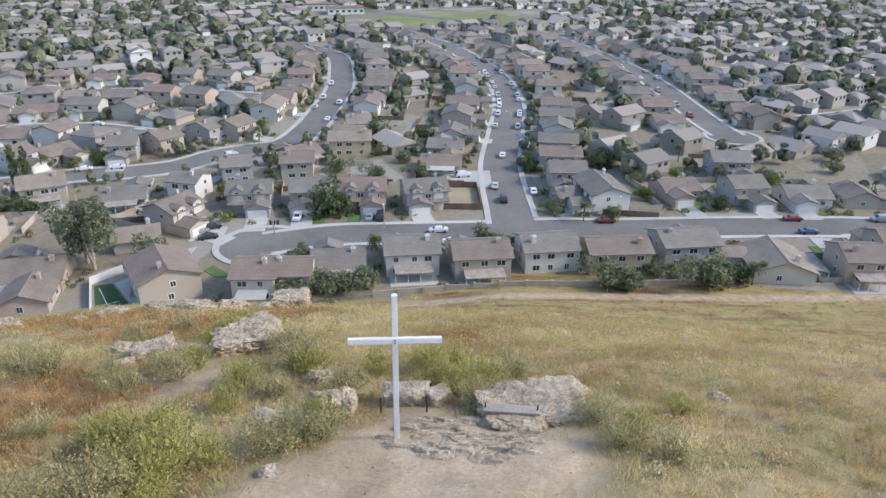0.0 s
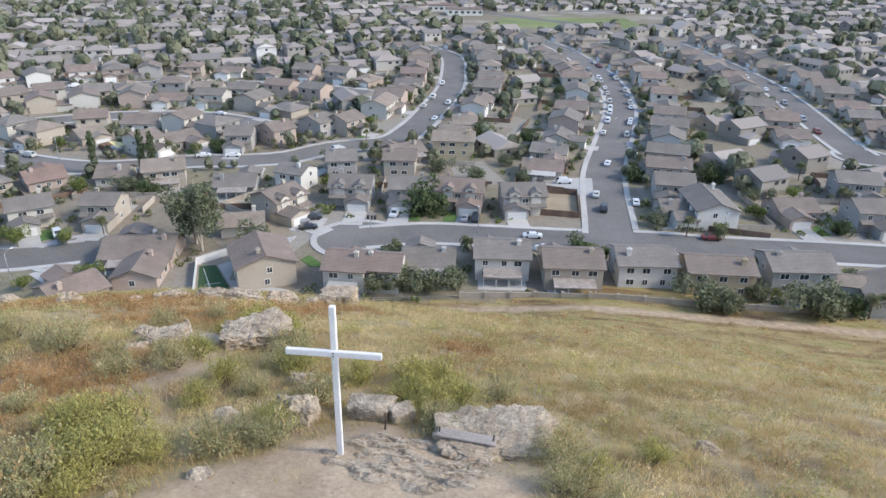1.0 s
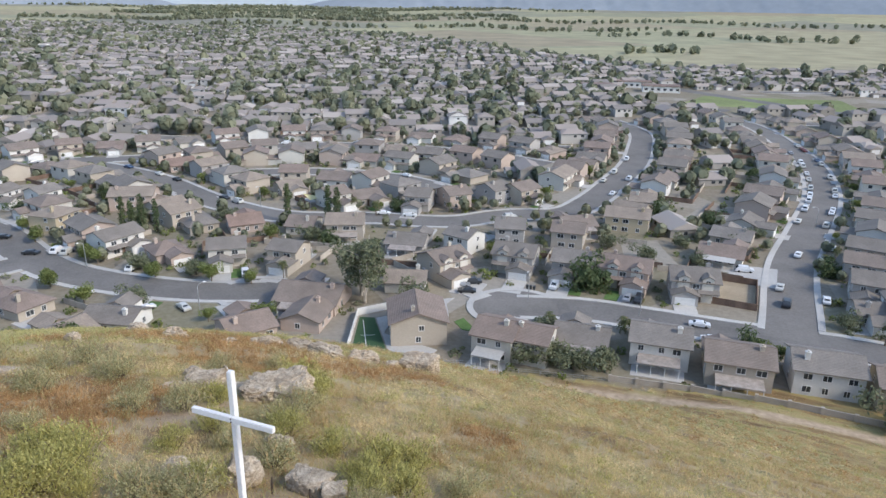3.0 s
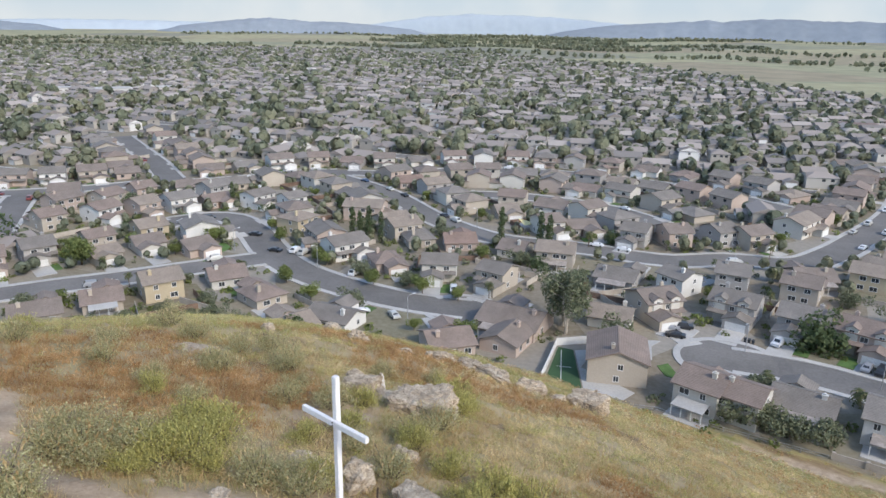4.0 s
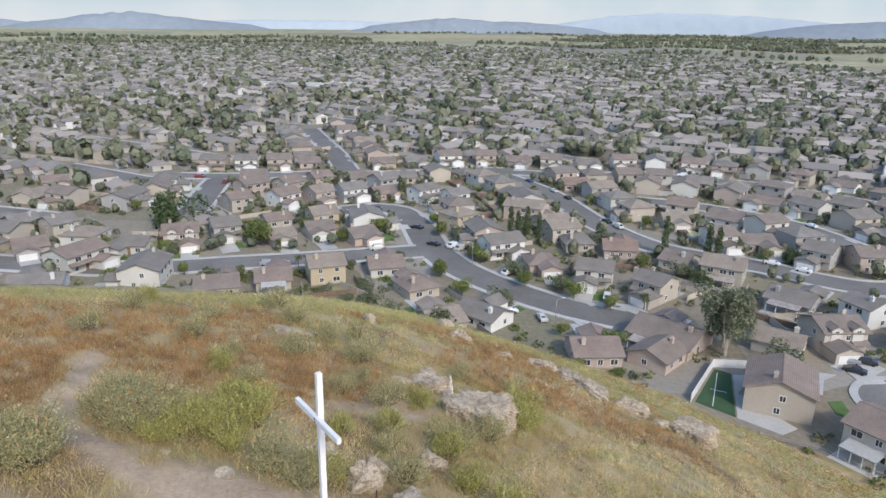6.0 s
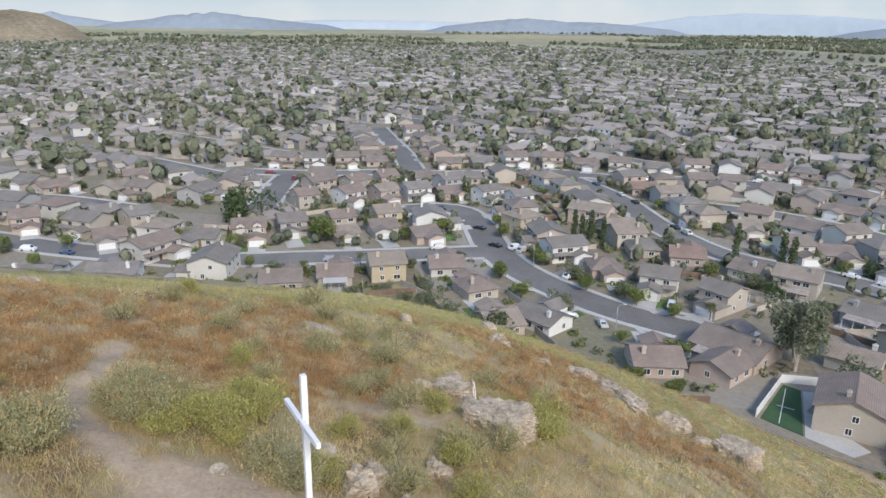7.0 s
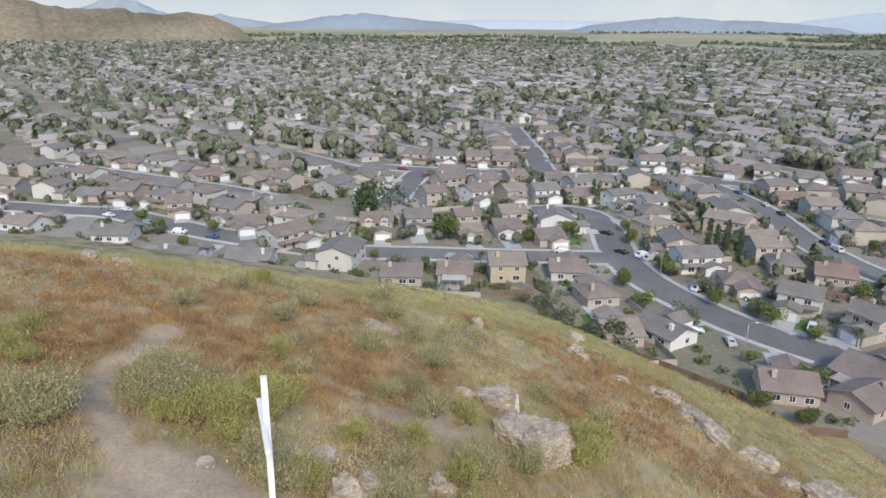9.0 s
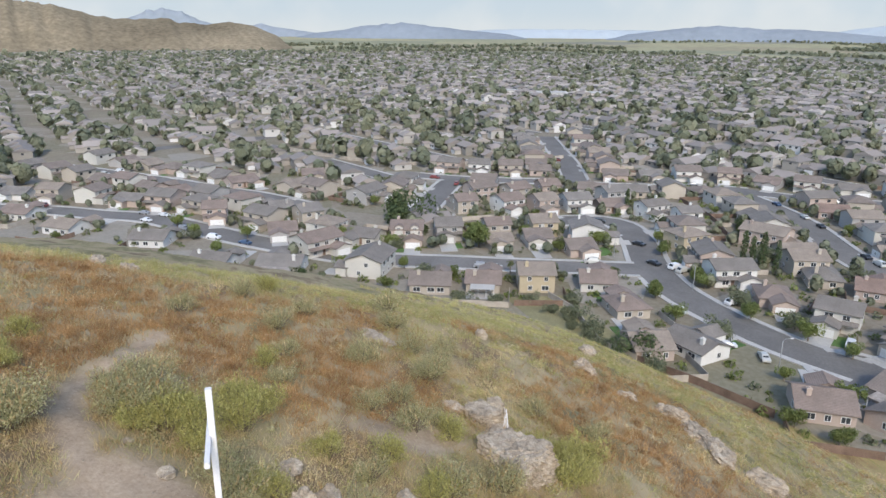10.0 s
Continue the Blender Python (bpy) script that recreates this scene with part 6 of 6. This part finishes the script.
def tufts():
    """Small leafy tufts that fill the hillside between the bushes."""
    r = np.random.default_rng(78)
    out = {"sage": [], "rust": [], "gold": [], "straw": []}
    for name, n, x0, x1, y0, y1, s0 in (("sage", 2600, -34, 12, -12, 28, 0.30), ("sage", 1100, -30, 50, 28, 50, 0.42), ("sage", 2200, -60, 110, 50, 118, 0.6), ("rust", 9000, -28, 10, -12, 28, 0.28), ("rust", 900, -30, 50, 28, 50, 0.40), ("rust", 1700, -60, 110, 50, 118, 0.55),
                                        ("gold", 1700, -36, 12, -12, 28, 0.30), ("gold", 250, -30, 50, 28, 50, 0.4), ("gold", 600, -60, 110, 50, 118, 0.5), ("straw", 2400, -28, 12, -12, 28, 0.28), ("straw", 900, -30, 50, 28, 50, 0.4), ("straw", 1300, -60, 110, 50, 118, 0.6)):
        x, y = r.uniform(x0, x1, n), r.uniform(y0, y1, n)
        rust, green = zones(x, y)
        keep = (bare_ground(x, y) < 0.2) & (wild(x, y) > 0.5)
        keep &= (rust > 0.3) if (name == "rust" and y0 < 0) else (r.uniform(0, 1, n) > rust * 0.85)
        clump = wavy(x, y, 1.9 if y0 < 0 else 8, len(name)) * 0.5 + 0.5
        keep &= r.uniform(0, 1, n) < 0.35 + 0.9 * clump
        x, y = x[keep], y[keep]
        z = relief(x, y)
        for px, py, pz in zip(x, y, z):
            s = s0 * r.uniform(0.6, 1.5)
            k = 62 if y0 < 0 else (64 if y0 < 40 else 40)
            g = r.normal(size=(k, 3))
            g[:, 2] = np.abs(g[:, 2])
            g /= np.linalg.norm(g, axis=1)[:, None]
            c = g * s * r.uniform(0.35, 1.0, (k, 1)) * (1, 1, 0.85) + (px, py, pz + 0.02)
            out[name].append(leaf_quads(c, g + r.normal(size=(k, 3)) * 0.8, s * (r.uniform(0.05, 0.12, k) if y0 < 40 else r.uniform(0.08, 0.17, k)), r))
    tagged(new("straw_tufts", quads_soup("straw_tufts", np.concatenate(out["straw"]), LEAF["straw"])), "pale dry tufts on the hillside", "brush", kind="stuff")
    tagged(new("flowering_tufts", quads_soup("flowering_tufts", np.concatenate(out["gold"]), LEAF["gold"])), "small yellow-flowering tufts on the hillside", "brush", kind="stuff")
    tagged(new("sage_tufts", quads_soup("sage_tufts", np.concatenate(out["sage"]), LEAF["sage"])), "small grey-green tufts of sage on the hillside", "brush", kind="stuff")
    tagged(new("buckwheat_tufts", quads_soup("buckwheat_tufts", np.concatenate(out["rust"]), LEAF["rust"])), "small rust-brown tufts of buckwheat on the hillside", "brush", kind="stuff")


tufts()

# ---- the town beyond: too many to count ----
def far_town():
    r = np.random.default_rng(11)
    near_lines = np.concatenate([l for l in STREETS.values()])
    taken = np.array(TAKEN)
    roofs, walls, trees, panes, gates = [], [], [], [], []
    u = np.array([math.cos(radians(20)), math.sin(radians(20))])
    v = np.array([-u[1], u[0]])
    for j in range(-70, 70):
        for i in range(-150, 150):
            # rows of lots, two to a block with a lane between blocks, bent a little
            p = u * (i * 15.0 + r.uniform(-1.5, 1.5)) + v * (j * 27.0 + (5 if j % 2 else -5) + 14 * math.sin(i * 0.07 + j * 0.2))
            a = math.degrees(math.atan2(-p[0], p[1]))
            rr = math.hypot(*p)
            if not -50 < a < 122 or rr < (195 if p[1] > 175 and p[0] > -60 else 240) or (p[1] < 60 and p[0] > -235) or rr > 2300 or rr < 1400 and hill_height(p[0], p[1]) > PLAIN + 0.01:
                continue
            f, edge = farmland(p[0], p[1])
            if f > 0.2 or rr < 700 and (np.min(np.hypot(*(near_lines - p).T)) < 20 or np.min(np.hypot(*(taken - p).T)) < 15):
                continue
            if abs(p[0] - 25) < 95 and abs(p[1] - 585) < 62:          # playing field
                continue
            if r.random() < 0.07:
                continue
            yaw = radians(20) + 0.25 * math.sin(p[0] / 260 + p[1] / 310) + (math.pi / 2 if r.random() < 0.25 else 0)
            w, d, h = r.uniform(10, 14.5), r.uniform(9, 11.5), (5.3 if r.random() < 0.5 else 2.9)
            c, s = math.cos(yaw), math.sin(yaw)
            base_z = PLAIN if rr < 1450 else float(hill_height(p[0], p[1]))
            def place(q):
                return [(p[0] + x * c - y * s, p[1] + x * s + y * c, base_z + z) for x, y, z in q]
            t = h + d / 2 * 0.37
            walls.append(place([(-w / 2, -d / 2, 0), (w / 2, -d / 2, 0), (w / 2, d / 2, 0), (-w / 2, d / 2, 0), (-w / 2, -d / 2, h), (w / 2, -d / 2, h), (w / 2, d / 2, h), (-w / 2, d / 2, h), (-w / 2, 0, t), (w / 2, 0, t)]))
            o = 0.5
            rx = w / 2 - (d / 2 if r.random() < 0.35 else -o)
            roofs.append(place([(-w / 2 - o, -d / 2 - o, h - 0.1), (w / 2 + o, -d / 2 - o, h - 0.1), (w / 2 + o, d / 2 + o, h - 0.1), (-w / 2 - o, d / 2 + o, h - 0.1), (-rx, 0, t + 0.25), (rx, 0, t + 0.25)]))
            if r.random() < 0.6:                                        # a lower wing to the street
                sx, sy, q = r.choice((-1, 1)) * (w / 2 - 3.1), r.choice((-1, 1)), d / 2
                t2 = 2.75 + 3.1 * 0.37
                def wing_pt(x, y, z):
                    return (sx + x, sy * y, z)
                walls.append(place([wing_pt(*e) for e in ((-3.1, q - 0.5, 0), (-3.1, q + 4, 0), (3.1, q + 4, 0), (3.1, q - 0.5, 0), (-3.1, q - 0.5, 2.75), (-3.1, q + 4, 2.75), (3.1, q + 4, 2.75), (3.1, q - 0.5, 2.75), (0, q - 0.5, t2), (0, q + 4, t2))]))
                walls[-1] = [walls[-1][k] for k in (0, 1, 2, 3, 4, 5, 6, 7, 8, 9)]
                roofs.append(place([wing_pt(*e) for e in ((-3.6, q - 0.5, 2.6), (-3.6, q + 4.4, 2.6), (3.6, q + 4.4, 2.6), (3.6, q - 0.5, 2.6), (0, q - 0.5, t2 + 0.2), (0, q + 4.4, t2 + 0.2))]))
                if rr < 1000:
                    gates.append(place([wing_pt(*e) for e in ((-2.4, q + 4.05, 0), (2.4, q + 4.05, 0), (2.4, q + 4.05, 2.2), (-2.4, q + 4.05, 2.2))]))
            if rr < 1000:
                for sy in (-1, 1):
                    for px in (-w * 0.3, 0.4, w * 0.3):
                        if r.random() < 0.8:
                            z0 = h - 1.9
                            panes.append(place([(px - 0.8, sy * (d / 2 + 0.05), z0), (px + 0.8, sy * (d / 2 + 0.05), z0), (px + 0.8, sy * (d / 2 + 0.05), z0 + 1.2), (px - 0.8, sy * (d / 2 + 0.05), z0 + 1.2)]))
                for sx in (-1, 1):
                    panes.append(place([(sx * (w / 2 + 0.05), -0.6, h - 1.9), (sx * (w / 2 + 0.05), 0.6, h - 1.9), (sx * (w / 2 + 0.05), 0.6, h - 0.8), (sx * (w / 2 + 0.05), -0.6, h - 0.8)]))
            for _ in range((7 if p[0] < 0 else 5) if rr < 700 else 3):
                if r.random() < (0.75 if rr < 900 else 0.9):
                    trees.append((p[0] + r.uniform(-9, 9), p[1] + r.uniform(-9, 9), r.uniform(1.6, 3.2) * (1.65 if r.random() < 0.22 else 1), rr))
    bend = STREETS["bend"]
    for i, q in enumerate(normals(bend)):                               # trees before the near kerb of the long bend
        if r.random() < 0.55:
            side = 1 if (bend[i] + q * 9) @ (bend[i] + q * 9) < bend[i] @ bend[i] else -1
            x, y = bend[i] + q * side * r.uniform(8, 10.5) + r.normal(size=2) * 0.8
            trees.append((x, y, r.uniform(1.2, 2.5), 300))
    for hx, hy in TAKEN:                                                # trees among the nearer houses that stand far back
        if math.hypot(hx, hy) > 200:
            for _ in range(6 if hx < 0 else 3):
                a, q = r.uniform(0, 6.28), r.uniform(8.5, 13)
                trees.append((hx + math.cos(a) * q, hy + math.sin(a) * q, r.uniform(0.9, 2.3), 300))
    tagged(new("far_windows", quads_soup("far_windows", np.array(panes), M["glass"])), "dark windows of many distant houses", "windows", kind="stuff")
    tagged(new("far_garage_doors", quads_soup("far_garage_doors", np.array(gates), M["white"])), "white garage doors of many distant houses", "doors", kind="stuff")
    W = np.array(walls)
    n = len(W)
    base = np.arange(n)[:, None] * 10
    faces = []
    for q in ((0, 1, 5, 4), (2, 3, 7, 6)):
        faces += (base + np.array(q)).tolist()
    for q in ((1, 2, 6, 9, 5), (3, 0, 4, 8, 7)):
        faces += (base + np.array(q)).tolist()
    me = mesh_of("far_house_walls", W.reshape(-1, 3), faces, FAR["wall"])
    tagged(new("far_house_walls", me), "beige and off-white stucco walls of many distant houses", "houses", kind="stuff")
    R = np.array(roofs)
    base = np.arange(n)[:, None] * 6
    faces = []
    for q in ((0, 1, 5, 4), (2, 3, 4, 5), (1, 2, 5), (3, 0, 4), (3, 2, 1, 0)):
        faces += (base + np.array(q)).tolist()
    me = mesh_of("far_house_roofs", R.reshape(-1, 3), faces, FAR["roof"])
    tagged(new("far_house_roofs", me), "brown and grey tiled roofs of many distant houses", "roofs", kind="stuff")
    # belts of trees between the fields
    for a0, a1, r0, n in ((22, 52, 2500, 420), (55, 84, 2450, 420), (26, 46, 3200, 700), (18, 44, 3700, 800), (16, 42, 2850, 420), (-10, 22, 2500, 160), (60, 88, 2900, 420), (10, 60, 4000, 500), (62, 72, 2000, 90), (5, 24, 1900, 70), (-8, 10, 1650, 60), (2, 8, 1080, 26), (26, 40, 2000, 70), (80, 88, 2150, 120)):
        for _ in range(n):
            a = radians(r.uniform(a0, a1))
            rr = r0 * (1 + 0.05 * math.sin(a * 23)) + r.normal() * r0 * 0.013
            trees.append((-math.sin(a) * rr, math.cos(a) * rr, r.uniform(3, 6), rr))
    quads = []
    for x, y, s, rr in trees:
        if np.min(np.hypot(near_lines[:, 0] - x, near_lines[:, 1] - y)) < 7 or np.min(np.hypot(taken[:, 0] - x, taken[:, 1] - y)) < 8:
            continue
        k = 50 if rr < 420 else (26 if rr < 700 else (13 if rr < 1100 else 7))
        g = r.normal(size=(k, 3))
        g /= np.linalg.norm(g, axis=1)[:, None]
        tall = 1.6 if r.random() < 0.15 else 1.0
        cen = g * s * r.uniform(0.55, 1.0, (k, 1)) * (0.8, 0.8, 0.8 * tall) + (x, y, (PLAIN if rr < 1500 else float(hill_height(x, y))) + s * (0.55 + 0.6 * tall))
        e1 = np.cross(g, r.normal(size=(k, 3)))
        e1 /= np.linalg.norm(e1, axis=1)[:, None]
        e2 = np.cross(g, e1)
        q = s * r.uniform(0.3, 0.55, (k, 1)) * (0.75 if rr < 420 else (1.0 if rr < 700 else (1.3 if rr < 1100 else 1.8)))
        quads.append(np.stack([cen - e1 * q - e2 * q, cen + e1 * q * 1.2 - e2 * q * 0.7, cen + e1 * q + e2 * q, cen - e1 * q * 0.8 + e2 * q * 1.1], 1))
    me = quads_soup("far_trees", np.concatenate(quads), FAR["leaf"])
    tagged(new("far_trees", me), "green trees paled by haze among distant houses", "trees", kind="stuff")


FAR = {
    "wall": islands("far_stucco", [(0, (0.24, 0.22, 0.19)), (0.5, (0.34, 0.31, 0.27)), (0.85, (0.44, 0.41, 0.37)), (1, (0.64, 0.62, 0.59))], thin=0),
    # roof and leaf colours are lightened to stand in for distance haze
    "roof": islands("far_hazed_tiles", [(0, (0.20, 0.18, 0.165)), (0.35, (0.27, 0.235, 0.21)), (0.7, (0.31, 0.265, 0.235)), (1, (0.39, 0.345, 0.305))], thin=0),
    "leaf": islands("far_hazed_leaves", [(0, (0.175, 0.185, 0.125)), (0.5, (0.24, 0.25, 0.17)), (1, (0.32, 0.325, 0.225))], patch=60, tint=((0.8, 0.85, 0.85), (1.1, 1.05, 1.0))),
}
far_town()


def far_lanes():
    """The lanes between the rows of distant houses, with pale kerbs."""
    near_lines = np.concatenate([l for l in STREETS.values()])
    taken = np.array(TAKEN)
    u = np.array([math.cos(radians(20)), math.sin(radians(20))])
    v = np.array([-u[1], u[0]])
    road, kerb = Shape(), Shape()
    for j in range(-70, 70, 2):
        prev = None
        for i in range(-150, 150):
            p = u * (i * 15.0) + v * (j * 27.0 + 13.5 + 7 * (math.sin(i * 0.07 + j * 0.2) + math.sin(i * 0.07 + (j + 1) * 0.2)))
            rr, a = math.hypot(*p), math.degrees(math.atan2(-p[0], p[1]))
            ok = -50 < a < 84 and 300 < rr < 1200 and hill_height(p[0], p[1]) < PLAIN + 0.01 and farmland(p[0], p[1])[0] < 0.2 and np.min(np.hypot(*(near_lines - p).T)) > 14 and np.min(np.hypot(*(taken - p).T)) > 11
            ok = ok and not (abs(p[0] - 25) < 95 and abs(p[1] - 585) < 62)
            if ok and prev is not None:
                d = (p - prev) / np.hypot(*(p - prev))
                n = np.array((-d[1], d[0]))
                road.add([(*q, PLAIN + 0.2) for q in (prev + n * 5, prev - n * 5, p - n * 5, p + n * 5)], [(0, 1, 2, 3)])
                kerb.add([(*q, PLAIN + 0.12) for q in (prev + n * 7, prev - n * 7, p - n * 7, p + n * 7)], [(0, 1, 2, 3)])
            prev = p if ok else None
    tagged(new("road", road.mesh("road", M["asphalt"])), "grey asphalt lanes between rows of distant houses", "street", kind="structure")
    tagged(new("pavement", kerb.mesh("pavement", M["concrete"])), "pale kerbs along distant lanes", "pavement", kind="structure")


far_lanes()


def far_streets():
    """Straight streets further off, in the grain of the town, and the long road to the skyline."""
    u = np.array([math.cos(radians(20)), math.sin(radians(20))])
    v = np.array([-u[1], u[0]])
    s = Shape()
    for a, b, w in (((-360, 200), (-2300, 990), 7), ((-560, 60), (-1200, 520), 6), ((-420, 195), (-520, 420), 6), ((-520, 420), (-200, 560), 6), ((-430, -80), (-640, 330), 6), ((-640, 330), (-380, 760), 6), ((130, 500), (-60, 660), 7), ((10, 520), (-330, 640), 7), ((-800, 260), (-720, 420), 6)):
        a, b = np.array(a, float), np.array(b, float)
        t = (b - a) / np.hypot(*(b - a))
        n = np.array((-t[1], t[0])) * w
        z = PLAIN + 0.03 + 0.01 * len(s.f)
        s.add([(*q, z) for q in (a + n, a - n, b - n, b + n)], [(0, 1, 2, 3)])
    tagged(new("road", s.mesh("road", M["asphalt"])), "distant grey asphalt roads through the town", "street", kind="structure")
    field = mesh_of("lawn", [(-25, 540, PLAIN + 0.05), (100, 552, PLAIN + 0.05), (90, 620, PLAIN + 0.05), (-10, 600, PLAIN + 0.05)], [(0, 1, 2, 3)], mottled("dry_playing_field", (0.19, 0.22, 0.085), 0.1, 0.2, 0.95))
    tagged(new("playing_field", field), "wide green school playing field", "field", kind="structure")


far_streets()


def white_sheds():
    """The long pale buildings of a school out in the town."""
    for x, y, yaw, w, d, h in ((-735, 335, 70, 44, 26, 5), (-716, 390, 70, 30, 22, 5), (-775, 300, 70, 34, 20, 5), (-45, 615, 10, 30, 16, 5), (-95, 600, 20, 26, 20, 5), (-70, 640, 8, 28, 16, 5)):
        ob = new("school_building")
        ob.matrix_basis = pose(x, y, PLAIN, 0, 0, yaw)
        tagged(ob, "long low off-white school building with flat roof", "building", "school buildings")
        child("wall", Shape().box(-w / 2, w / 2, -d / 2, d / 2, -0.5, h).mesh("wall", WALLS[5]), ob)
        child("roof", Shape().box(-w / 2 - 0.6, w / 2 + 0.6, -d / 2 - 0.6, d / 2 + 0.6, h, h + 0.6).mesh("roof", M["concrete"] if x < -200 else ROOFS[5]), ob)
        for i in range(6):
            child("window", Shape().box(-w / 2 + (i + 0.3) * w / 6, -w / 2 + (i + 0.8) * w / 6, -d / 2 - 0.06, -d / 2 + 0.1, h * 0.35, h * 0.7).mesh("window", M["glass"]), ob)


white_sheds()


# ---- mountains ----
def range_of_hills(profile, r0, seed, mat, label, depth=500, rough=0.18, foot=24):
    """A ridge over the plain at a distance: (bearing, height above the eye's level) along its crest."""
    n, m = 200, 18
    vs, fs = [], []
    bearings, tops = zip(*sorted(profile))
    for i in range(n):
        a = bearings[0] + (bearings[-1] - bearings[0]) * i / (n - 1)
        fine = noise.fractal(Vector((a * 0.9, seed, 0.0)), 0.9, 2.1, 5)
        top = 10 + float(np.interp(a, bearings, tops)) * (1 + rough * fine)
        base = PLAIN + foot - 12
        a = radians(a)
        for j in range(m):
            g = j / (m - 1)
            rad = r0 + (g - 0.5) * depth
            bell = math.sin(math.pi * g) ** 1.2
            folds = noise.fractal(Vector((a * 55, g * 4, seed + 3.0)), 0.8, 2.2, 4) * 0.3
            vs.append((-math.sin(a) * rad, math.cos(a) * rad, base + (top - base) * bell * (1 + folds * (1 - bell))))
    for i in range(n - 1):
        for j in range(m - 1):
            q = i * m + j
            fs.append((q, q + 1, q + m + 1, q + m))
    tagged(new("mountain_range", mesh_of("mountain_range", vs, fs, mat, True)), label, "mountains", kind="structure")


# the blue of the air's haze is painted into the first two mountain colours
HAZE = mottled("haze_blue_mountain", (0.26, 0.29, 0.325), 0.004, 0.08, 1.0, spec=0.0)
HAZE2 = mottled("pale_haze_mountain", (0.36, 0.405, 0.455), 0.004, 0.04, 1.0, spec=0.0)
BROWN = mottled("dry_brown_hillside", (0.27, 0.22, 0.15), 0.012, 0.3, 1.0, spec=0.0)
range_of_hills([(62, -45), (60, -6), (57, 21), (55, 36), (53.5, 44), (52, 33), (50.5, 27), (48, 24), (46, 14), (43, -8), (40.5, -45)], 4350, 3, HAZE, "low hazy blue-grey mountain with a double peak on the skyline")
range_of_hills([(86, -45), (84, -12), (82, 6), (80.5, 28), (79, 40), (77.2, 47), (75.5, 36), (74, 22), (72, 8), (69, -12), (67, -45)], 4350, 8, HAZE, "low hazy blue-grey mountain with a broad crest on the skyline")
range_of_hills([(33, -45), (31, -10), (29, 14), (27, 32), (24, 46), (21, 62), (19, 58), (16, 78), (13, 64), (10, 60), (6, 72), (2, 62), (-3, 56), (-8, 44), (-14, 20)], 4400, 5, HAZE, "long hazy blue-grey mountains on the skyline", rough=0.12)
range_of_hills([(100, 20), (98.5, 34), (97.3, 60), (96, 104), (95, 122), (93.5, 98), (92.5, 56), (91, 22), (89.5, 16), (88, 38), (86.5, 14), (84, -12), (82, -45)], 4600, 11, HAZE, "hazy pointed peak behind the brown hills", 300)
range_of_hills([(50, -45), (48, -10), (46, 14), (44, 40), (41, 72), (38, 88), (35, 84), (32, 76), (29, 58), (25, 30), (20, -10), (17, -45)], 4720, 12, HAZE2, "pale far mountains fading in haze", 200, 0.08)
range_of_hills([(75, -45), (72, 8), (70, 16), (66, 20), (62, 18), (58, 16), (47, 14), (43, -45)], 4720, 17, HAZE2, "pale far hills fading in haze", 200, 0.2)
range_of_hills([(120, 60), (112, 110), (107, 92), (104.5, 96), (102, 76), (99, 42), (97, 32), (95, 37), (92.6, 18), (90.3, 27), (88.6, 16), (87, -18), (85.8, -55)], 2750, 4, BROWN, "dry brown rocky hills at the edge of town", 800, 0.2, 6)


def hazy_sky():
    """The pale hazy air over the skyline, far behind the mountains."""
    def build(nodes, link, sh):
        at = position(nodes)
        sep = nodes.new("ShaderNodeSeparateXYZ")
        link(at, sep.inputs[0])
        up = nodes.new("ShaderNodeMapRange")
        up.inputs["From Min"].default_value, up.inputs["From Max"].default_value = PLAIN, 900
        link(sep.outputs["Z"], up.inputs["Value"])
        col = ramp(nodes, link, up.outputs[0], [(0.05, (0.345, 0.37, 0.385)), (0.2, (0.30, 0.345, 0.38)), (0.6, (0.26, 0.33, 0.39))])
        veil = noise_node(nodes, link, 0.0012, 4, at)
        col = mix(nodes, link, ramp(nodes, link, veil, [(0.45, (0, 0, 0)), (0.7, (0.6,) * 3)]), col, (0.40, 0.41, 0.41))
        sh.inputs["Base Color"].default_value = (0, 0, 0, 1)
        link(col, sh.inputs["Emission Color"])
        sh.inputs["Emission Strength"].default_value = 1.0
    mat = material("hazy_sky", build, 1.0, 0, 0.0)
    vs, fs = [], []
    for i in range(81):
        a = radians(-70 + i * 2.6)
        vs += [(-math.sin(a) * 4840, math.cos(a) * 4840, z) for z in (PLAIN - 20, 900)]
        if i:
            fs.append((2 * i - 2, 2 * i - 1, 2 * i + 1, 2 * i))
    tagged(new("backdrop", mesh_of("backdrop", vs, fs, mat)), "pale hazy sky over the far skyline", "sky", kind="structure")


hazy_sky()
